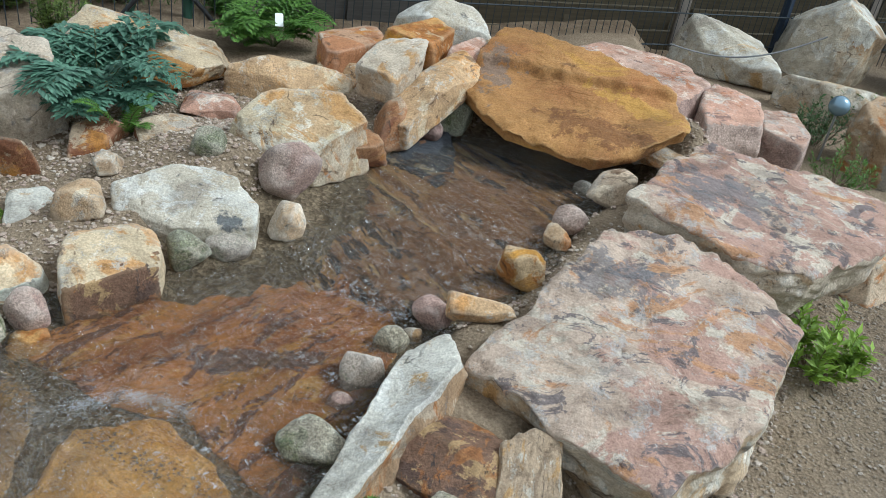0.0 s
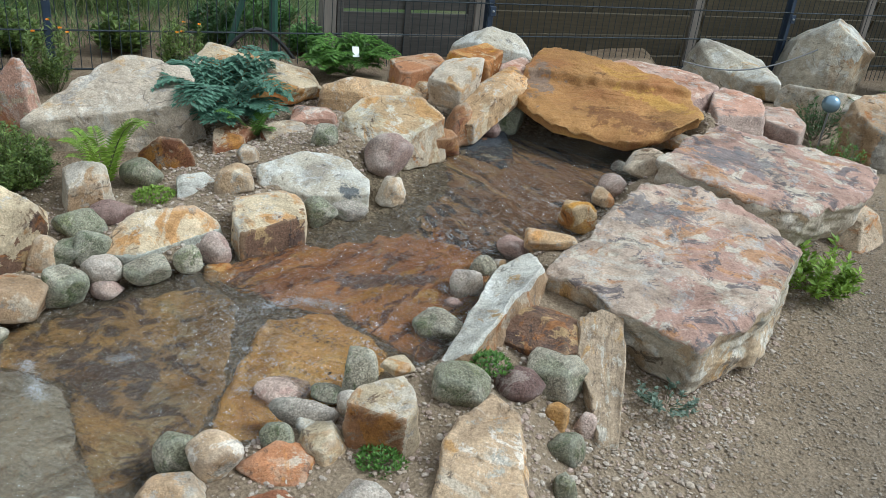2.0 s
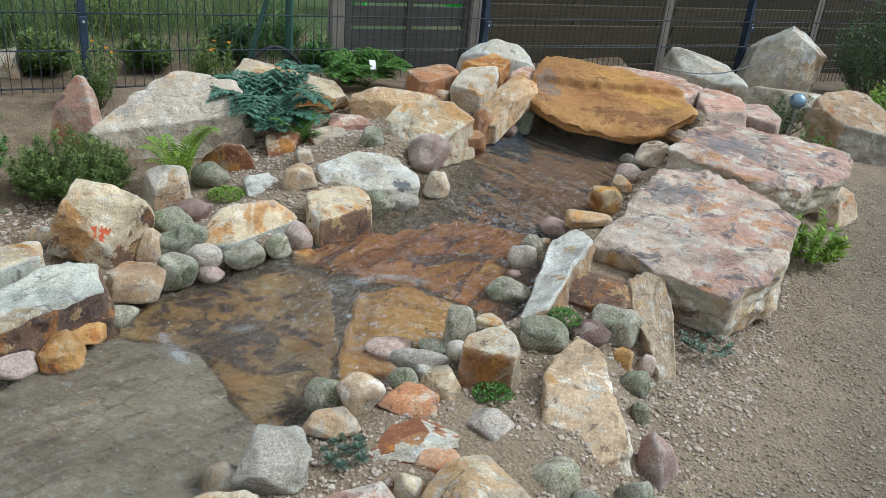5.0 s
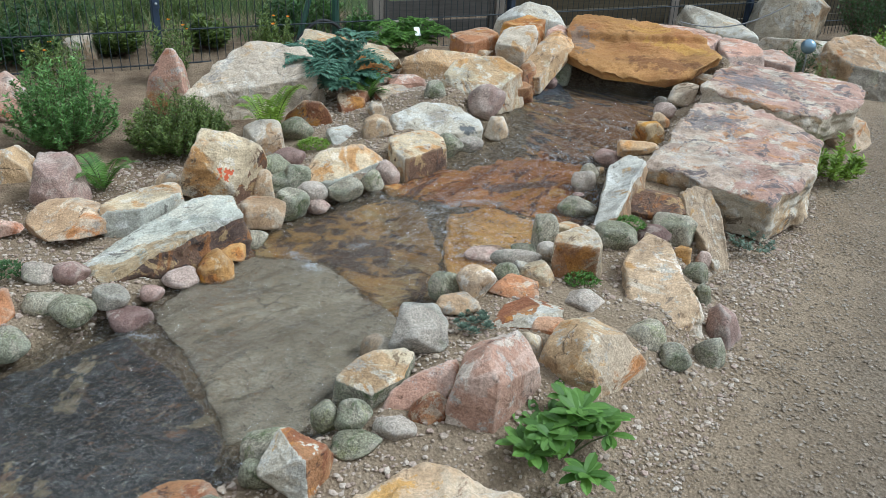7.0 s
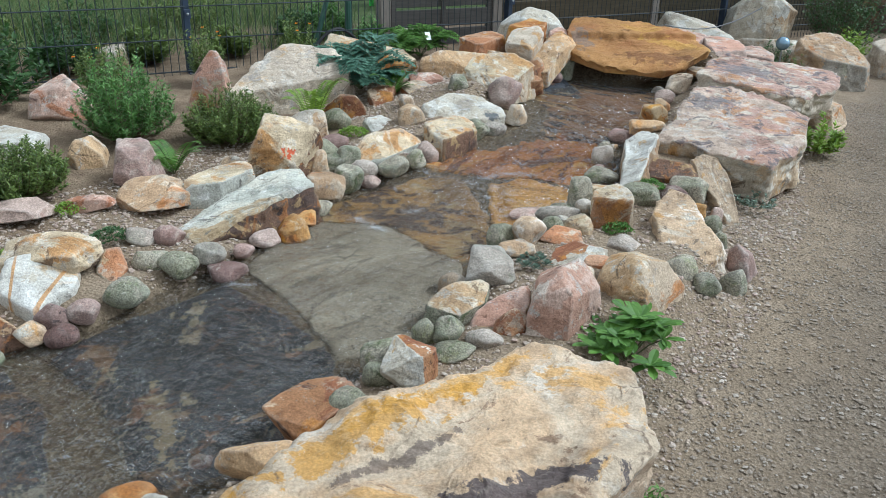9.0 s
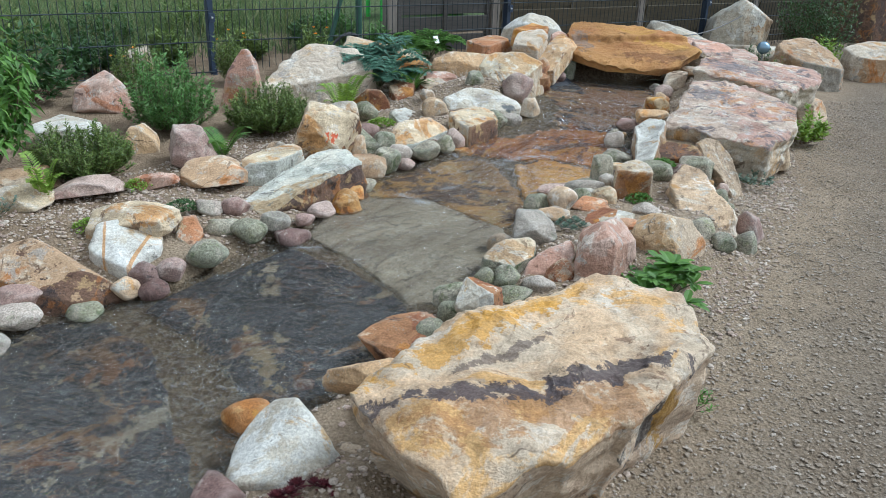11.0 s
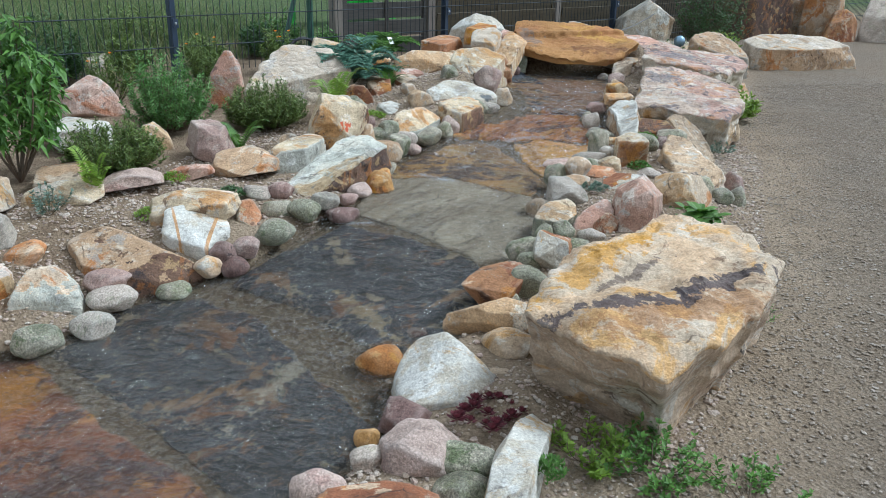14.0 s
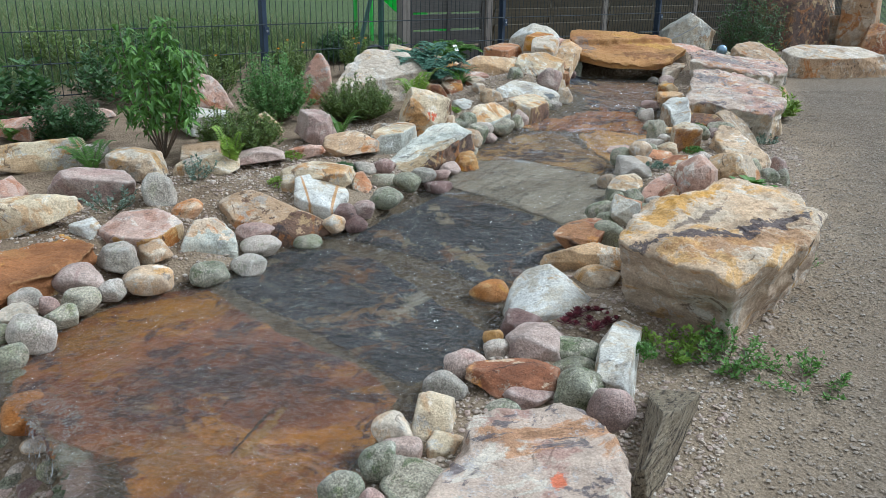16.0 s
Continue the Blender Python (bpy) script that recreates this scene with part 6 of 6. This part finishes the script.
cushion(-2.05, .68, .085, .13, 170, DEEP, "dark green sedum cushion above the cobbles", 36)
cushion(-1.37, -1.2, -.02, .08, 110, GREEN, "mossy green sedum beside a cobble", 37)
rosettes(-.56, .47, .07, 9, .028, .06, SILVER, "grey-green houseleek cluster in gravel", 41)
rosettes(-1.43, -.95, -.03, 18, .03, .085, RED, "dark red houseleek cluster in sand", 42)
bush(.53, 1.27, .03, .17, .06, SILVER, "blue-grey creeping stonecrop at the slab's foot", 18, 18, .016, .6, 51, "stonecrop", "plant", .3, STEM)
bush(-2.7, .53, .09, .17, .11, SILVER, "silvery blue spurge beside a cream rock", 16, 18, .016, .6, 52, "spurge", "plant", .3, STEM)
bush(-3.0, .2, .06, .22, .1, SILVER, "silvery blue spurge in front of a grey rock", 18, 18, .016, .6, 53, "spurge", "plant", .3, STEM)
bush(1.2, 2.17, .02, .3, .2, LIME, "yellow-green leafy shrub growing beside the pink slab", 36, 20, .04, .4, 54)
bush(-1.87, 1.88, .1, .46, .25, OLIVE, "dense dark green heath shrub in the bed", 260, 60, .02, .34, 55)
bush(-2.37, 1.85, .11, .48, .4, MIDGREEN, "tall wispy green shrub with fine leaves", 130, 60, .026, .36, 56)
bush(-2.53, 1.02, .1, .42, .24, OLIVE, "rounded dark green heath shrub in the bed", 240, 60, .02, .34, 57)
bush(-3.4, 1.3, .11, .42, .24, DEEP, "loose green shrub between pale stones", 130, 40, .026, .4, 58)
sapling(-2.89, .94, .1, .66, .46, "young leafy sapling with drooping leaves in the bed")
whorled(-.33, .03, -.05, .3, .15, GREEN, "low evergreen with broad green leaves beside the golden boulder")
bush(-1.1, -1.17, -.08, .3, .12, GREEN, "green weeds with trailing stems under the golden boulder", 36, 20, .018, .5, 61, "weed", "plant")
bush(-1.24, -1.1, -.07, .22, .09, LIME, "light green weeds at the boulder's foot", 26, 16, .02, .5, 62, "weed", "plant")
bush(-.95, -1.32, -.1, .3, .07, GREEN, "trailing green weeds on the gravel", 24, 18, .016, .5, 63, "weed", "plant")
bush(-.43, -.55, -.05, .12, .08, GREEN, "small green weed beside the boulder", 12, 12, .02, .3, 64, "weed", "plant")
marigold(-2.25, 2.95, .16, .34, .26, 4, "straggly marigold with orange flowers by the fence", 71)
marigold(-1.75, 3.3, .2, .3, .24, 4, "thin marigold with orange flowers by the fence", 72)
marigold(-2.75, 2.6, .15, .3, .3, 3, "green marigold bush near the fence", 73)
bush(1.3, 3.85, .12, .26, .16, DEEP, "small dark evergreen shrub in front of a white rock", 30, 18, .025, .35, 81)
bush(1.75, 4.1, .1, .34, .26, DEEP, "dark evergreen shrub beside a tall white rock", 60, 20, .025, .35, 82)
bush(1.72, 3.65, .07, .32, .22, GREEN, "wispy green plant beside the glass globe", 36, 26, .022, .25, 83)
bush(2.3, 4.6, .06, .4, .25, GREEN, "leafy green perennial in the back bed", 36, 16, .05, .35, 84)
bush(2.75, 4.95, .06, .4, .26, LIME, "light green ferny perennial in the back bed", 36, 16, .05, .35, 85)
bush(3.0, 5.6, .06, .8, .9, DEEP, "dark dense shrub in the shade of the fence", 160, 30, .035, .4, 86)
bush(-3.3, 2.35, .12, .7, .4, DEEP, "dark leafy shrub by the wire fence", 70, 22, .05, .5, 87)
bush(-3.9, 1.9, .1, .7, .35, DEEP, "broad-leaved green weeds by the wire fence", 60, 20, .06, .6, 88, "weed", "plant")

for n, (run, out, wide, tall) in enumerate(((-2.9, .5, .8, .5), (-2.0, .7, .7, .45), (-1.2, .9, .6, .4), (-.5, 1.1, .6, .35), (-3.8, .6, .9, .5), (.3, 1.3, .7, .4), (-2.4, 1.5, 1.0, .6), (-4.6, .9, 1.0, .6), (.35, .3, .3, .22), (.9, .45, .34, .26), (1.25, .75, .4, .3), (-.2, .4, .36, .24), (-.7, .3, .4, .3), (1.4, .25, .22, .2))):
    px, py = FENCE_AT + FENCE_WAY * run + FENCE_OUT * out
    bush(px, py, .12, wide, tall, (DEEP, MIDGREEN, OLIVE)[n % 3], "tall leafy weeds behind the wire fence", 70, 24, .045, .4, 90 + n, "weed", "plant")


def meadow():
    """Tall rough grass and weeds beyond the wire fence."""
    rng = random.Random(5)
    for name, label, material, count, low, high, lo_out, hi_out in (
            ("meadow_grass", "tall rough green grass behind the wire fence", MEADOW, 46000, .12, .42, .25, 7.0),
            ("dry_grass", "pale dry grass stalks behind the wire fence", DRY, 9000, .15, .5, .4, 6.0)):
        fol = Foliage()
        for k in range(count):
            s, o = rng.uniform(-6.5, 1.6), lo_out + (hi_out - lo_out) * rng.random() ** 1.4
            p = FENCE_AT + FENCE_WAY * s + FENCE_OUT * o
            if o < 1.1 and -1.2 < s < 1.6 and rng.random() < .5:
                continue
            z = float(np.clip(.045 + .05 * p[1], -.15, .22)) + .04
            side = around(rng)
            lean = around(rng) * rng.uniform(.05, .7)
            fol.blade(Vector((p[0], p[1], z)), Vector((lean.x * .9, lean.y * .9, 1)), side, rng.uniform(low, high) * (.5 if o < .8 else 1), rng.uniform(.002, .006), lean)
        ob = fol.link(name, material, None)
        tagged(ob, label, "grass", "", "stuff")


meadow()

# ---- small things ----
# white of the drifting foam, also used for the glints at the drop
FOAM_GLINT = plain_material("foam_glint_white", (.4, .41, .42), .3, 0, .2, 90)


def foam(points, width, count, label, seed):
    rng = random.Random(seed)
    v, f = np.array([(1, 0, 0), (0, 1, 0), (-1, 0, 0), (0, -1, 0), (0, 0, 1)], float), np.array([(0, 1, 4), (1, 2, 4), (2, 3, 4), (3, 0, 4)])
    verts, faces = [], []
    for k in range(int(count * 1.6)):
        t = rng.random() * (len(points) - 1)
        i = int(t)
        p = Vector(points[i]).lerp(Vector(points[i + 1]), t - i)
        x, y = p.x + rng.gauss(0, width), p.y + rng.gauss(0, width * .6)
        r = rng.uniform(.0006, .0016)
        verts.append(v * np.array((r, r, r * .5)) + np.array((x, y, float(bed(x, y)) + .015)))
        faces.append(f + k * len(v))
    ob = link_mesh("foam", np.concatenate(verts), np.concatenate(faces), [FOAM_GLINT])
    return tagged(ob, label, "foam", "", "stuff")


foam([(-.68, 1.34, 0), (-.58, 1.41, 0), (-.49, 1.415, 0), (-.43, 1.38, 0)], .022, 1500, "white foam drifting along the slab's edge", 1)
foam([(-1.2, 1.0, 0), (-1.14, .93, 0), (-1.08, .86, 0)], .016, 650, "thin line of white foam on the pool", 2)
# light glinting on the little drop, put in as white bubbles
foam([(-.2, 1.93, 0), (-.08, 1.87, 0), (.02, 1.86, 0)], .012, 350, "white bubbles standing for glints where water drops to the next slab", 5)
foam([(-1.62, .5, 0), (-1.56, .47, 0), (-1.5, .47, 0)], .012, 250, "foam below a dark cobble", 6)
foam([(-1.0, 1.05, 0), (-.95, 1.08, 0)], .016, 300, "small patch of foam bubbles on the pool", 3)
foam([(-.62, 1.0, 0), (-.6, 1.0, 0)], .01, 60, "small patch of foam bubbles on still water", 4)


def spill():
    """The thin fall where the water leaves the rust-red slab."""
    m, nodes, links, bsdf = shader("falling_water")
    vec, _ = object_place(nodes, links, (40, 40, 4), False)
    n = noise_of(nodes, links, vec, 3, 4, .6)
    bsdf.inputs["Base Color"].default_value = (.75, .77, .78, 1)
    bsdf.inputs["Roughness"].default_value = .15
    clear = nodes.new("ShaderNodeBsdfTransparent")
    mix = nodes.new("ShaderNodeMixShader")
    links.new(ramp(nodes, links, n, [(.5, (0, 0, 0)), (.7, (.7, .7, .7))]), mix.inputs[0])
    links.new(clear.outputs[0], mix.inputs[1])
    links.new(bsdf.outputs[0], mix.inputs[2])
    links.new(mix.outputs[0], nodes["Material Output"].inputs["Surface"])
    verts, faces, cols, rows = [], [], 14, 10
    for i in range(cols + 1):
        a = i / cols
        x, y = -2.95 + .13 * a, -.93 - .19 * a
        for k in range(rows + 1):
            d = k / rows
            verts.append((x - .1 * math.sqrt(d) - .01 * math.sin(9 * a), y - .07 * math.sqrt(d), -.14 - .14 * d * d + .004 * math.sin(20 * a + 5 * d)))
    for i in range(cols):
        for k in range(rows):
            q = i * (rows + 1) + k
            faces.append((q, q + 1, q + rows + 2, q + rows + 1))
    return tagged(link_mesh("waterfall", verts, faces, [m]), "small sheet of water spilling off the slab", "water", "", "structure")


spill()

# glass globe on its rod
GLASS = plain_material("blue_glass", (.25, .36, .45), .08, .55, .12, 5)
globe = empty("garden_globe", (1.75, 4.0, .06))
bm = bmesh.new()
tube_mesh(bm, [(0, 0, 0), (0, 0, .24)], .006, 6)
part("rod", bm, STEEL, globe)
bm = bmesh.new()
bmesh.ops.create_icosphere(bm, subdivisions=4, radius=.05, matrix=Matrix.Translation((0, 0, .285)))
ob = part("ball", bm, GLASS, globe, "shiny blue glass ball")
ob.data.polygons.foreach_set("use_smooth", [True] * len(ob.data.polygons))
tagged(globe, "shiny blue glass globe on a thin rod", "garden ornament")

# grey cable from rock to rock
bm = bmesh.new()
tube_mesh(bm, [(.95 + .85 * k / 20, 4.35 + .25 * k / 20, .42 - .06 * math.sin(math.pi * k / 20) + .12 * (k / 20) ** 2) for k in range(21)], .0045, 6)
me = bpy.data.meshes.new("cable")
bm.to_mesh(me)
bm.free()
me.materials.append(plain_material("cable_grey", (.16, .165, .17), .6))
tagged(new("cable", me), "thin grey cable hanging between two pale rocks", "cable")

# black hose in a loop behind the wire fence
bm = bmesh.new()
tube_mesh(bm, [(-1.75 + .3 * k / 16 * FENCE_WAY[0] * 1.6, 3.75 + .3 * k / 16 * FENCE_WAY[1] * 1.6, .2 + .2 * math.sin(math.pi * k / 16)) for k in range(17)], .012, 8)
me = bpy.data.meshes.new("hose")
bm.to_mesh(me)
bm.free()
me.materials.append(plain_material("hose_black", (.02, .02, .022), .5))
tagged(new("hose", me), "black plastic hose arching out of the ground", "hose")

# green steel post with a brace
post = empty("braced_post", (-1.47, 3.95, .1))
bm = bmesh.new()
tube_mesh(bm, [(0, 0, -.1), (0, 0, 1.4)], .025, 10)
part("pole", bm, POST_GREEN, post)
bm = bmesh.new()
tube_mesh(bm, [(-.28, -.14, 0), (-.02, -.01, .95)], .018, 8)
part("brace", bm, POST_GREEN, post)
tagged(post, "dark green steel post with a slanting brace", "fence post")

# pale paving slab behind the fence
slab("paving_slab", "pale flat stone slab lying behind the fence", "white", [(-1.2, 4.5, .27), (-.75, 4.75, .27), (-.85, 5.0, .28), (-1.35, 4.75, .28)], .15, n=4)

# green toy slide in the meadow
GREEN_PLASTIC = plain_material("green_plastic", (.1, .55, .08), .4, 0, .05)
slide = empty("toy_slide", (-.95, 6.6, .25), 25)
bm = bmesh.new()
rows = []
for k in range(9):
    t = k / 8
    z = .75 * (1 - t) ** 1.6 + .08
    rows.append([bm.verts.new((1.1 * t - .5, s, z + h)) for s, h in ((-.22, .1), (-.2, 0), (.2, 0), (.22, .1))])
for a, b in zip(rows, rows[1:]):
    for i in range(3):
        bm.faces.new((a[i], a[i + 1], b[i + 1], b[i]))
bmesh.ops.solidify(bm, geom=bm.faces[:], thickness=.02)
part("chute", bm, GREEN_PLASTIC, slide)
for s in (-.18, .18):
    bm = bmesh.new()
    tube_mesh(bm, [(-.48, s, -.1), (-.48, s, .85)], .025, 8)
    part("support", bm, GREEN_PLASTIC, slide)
tagged(slide, "green plastic toy slide on the grass", "toy slide")


# large rocks at the end of the path; dark umber stands for tree shade
block("umber", [(3.7, 6.9, .75), (4.1, 7.2, 1.05), (4.7, 7.2, 1.0), (4.9, 6.8, .7), (4.2, 6.6, .8)], -.1, side="umber", n=5, words="huge boulder behind the path, tree shade put into its colour", group="rocks behind the path")
block("tan", [(5.1, 6.9, 1.15), (5.4, 7.2, 1.25), (5.7, 6.9, .9), (5.4, 6.6, .95)], -.1, n=5, words="tall tan boulder standing behind the path", group="rocks behind the path")
block("granite", [(5.5, 6.3, .35), (5.9, 6.6, .7), (6.6, 6.7, .85), (6.7, 6.2, .6), (6.0, 6.0, .4)], -.1, n=5, words="large grey boulder lying behind the path", group="rocks behind the path")

# ---- loose gravel ----
def scatter(name, label, points, low, high, materials, seed, chunky=True, skew=2.2):
    """One mesh of many small broken stones, half sunk in the ground."""
    rng = np.random.default_rng(seed)
    v, f = ball(1) if chunky else (np.array([(1, 0, 0), (0, 1, 0), (-1, 0, 0), (0, -1, 0), (0, 0, 1), (0, 0, -1)], float), np.array([(0, 1, 4), (1, 2, 4), (2, 3, 4), (3, 0, 4), (1, 0, 5), (2, 1, 5), (3, 2, 5), (0, 3, 5)]))
    n = len(points)
    size = (low + (high - low) * rng.random((n, 1, 1)) ** skew) * rng.uniform(.6, 1.25, (n, 1, 3))
    shape = v[None] * rng.uniform(.75, 1.2, (n, len(v), 1)) * size
    turn = rng.uniform(0, 2 * np.pi, n)
    tip = rng.uniform(-.6, .6, n)
    x = shape[:, :, 0] * np.cos(tip)[:, None] - shape[:, :, 2] * np.sin(tip)[:, None]
    z = (shape[:, :, 0] * np.sin(tip)[:, None] + shape[:, :, 2] * np.cos(tip)[:, None]) * (.65 if chunky else .42)
    y = shape[:, :, 1]
    c, s = np.cos(turn)[:, None], np.sin(turn)[:, None]
    p = np.stack([x * c - y * s, x * s + y * c, z], -1) + points[:, None]
    faces = (f[None] + np.arange(n)[:, None, None] * len(v)).reshape(-1, 3)
    ob = link_mesh(name, p.reshape(-1, 3), faces, materials, smooth=False, index=np.repeat(rng.integers(0, len(materials), n), len(f)))
    return tagged(ob, label, "gravel", "", "stuff")


def grit_material(name, tones):
    m, nodes, links, bsdf = shader(name)
    geo = nodes.new("ShaderNodeNewGeometry")
    c = ramp(nodes, links, geo.outputs["Random Per Island"], [(n / (len(tones) - 1), t) for n, t in enumerate(tones)])
    vec, _ = object_place(nodes, links, shift=False)
    n = noise_of(nodes, links, vec, 160, 4, .7)
    links.new(blend(nodes, links, 1.0, c, ramp(nodes, links, n, [(.3, (.65, .65, .65)), (.7, (1.35, 1.35, 1.35))]), "MULTIPLY"), bsdf.inputs["Base Color"])
    bsdf.inputs["Roughness"].default_value = .85
    return m


def on_ground(x, y, lift=.002):
    flat = np.c_[x, y, np.zeros(len(x))]
    return np.c_[x, y, ground(x, y) + (lumps(flat, 3.0, 3, 4) * .012 + lumps(flat, 17.0, 9, 2) * .004) * ease(from_bank(x, y), 0, .12) + lift]


def gravel_all():
    rng = np.random.default_rng(11)
    grit = grit_material("path_grit", [(0.187, 0.147, 0.106), (0.25, 0.204, 0.156), (0.211, 0.166, 0.121), (0.328, 0.285, 0.234), (0.226, 0.181, 0.136)])
    chips = grit_material("bank_chips", [(.33, .26, .195), (.4, .33, .255), (.33, .25, .2), (.47, .41, .34), (.25, .19, .145), (.38, .285, .235)])
    wet = grit_material("wet_chips", [(.16, .125, .085), (.24, .19, .135), (.3, .25, .19), (.13, .1, .075)])
    y = rng.uniform(-2.1, 3.4, 90000)
    x = path_edge(y) - .35 + 2.3 * rng.random(len(y)) ** 1.5
    patchy = np.array([noise.noise(Vector((a * 3, b * 3, 8))) for a, b in zip(x, y)])
    keep = rng.random(len(y)) < (.3 + .7 * ease(x - path_edge(y), -.2, .2)) * (.75 + .8 * patchy)
    scatter("path_gravel", "fine beige gravel spread over the path", on_ground(x, y, .003)[keep], .0018, .0095, [grit], 5, False, 3.0)
    x, y = rng.uniform(-3.6, 1.4, 150000), rng.uniform(-2.0, 3.3, 150000)
    s = from_bank(x, y)
    patchy = np.array([noise.noise(Vector((a * 2.2, b * 2.2, 3))) for a, b in zip(x, y)])
    keep = (s > .04) & (s < .95) & (x < path_edge(y)) & (patchy + rng.uniform(-.35, .35, len(x)) > -.22)
    scatter("bank_gravel", "coarse beige and pinkish gravel between the bank stones", on_ground(x, y)[keep][:26000], .0025, .007, [chips], 6, False, 1.6)
    scatter("bank_gravel", "coarse beige pebbles between the bank stones", on_ground(x, y)[keep][26000:44000], .005, .012, [chips], 16)
    keep = (s < -.02) & (patchy + rng.uniform(-.3, .3, len(x)) > .2)
    pts = np.c_[x, y, bed(x, y) - .008][keep][:3000]
    seams = (((-2.56, -.2), (-2.46, -.45), (-2.1, -.71), (-1.72, -.9)), ((-.88, 1.42), (-.73, 1.33), (-.3, 1.2)), ((-.77, 1.34), (-.83, .8), (-.9, .48)), ((-1.62, .38), (-1.3, .07), (-1.1, -.02)), ((-1.84, -.05), (-1.6, -.45)))
    extra = []
    for line in seams:
        for a, b in zip(line, line[1:]):
            t = rng.random((160, 1))
            extra.append(np.array(a) + (np.array(b) - np.array(a)) * t + rng.normal(0, .014, (160, 2)))
    extra = np.concatenate(extra)
    pts = np.concatenate([pts, np.c_[extra, bed(extra[:, 0], extra[:, 1]) - .006]])
    scatter("wet_gravel", "wet gravel lying in the stream bed", pts, .0022, .006, [wet], 7, False, 1.5)


gravel_all()
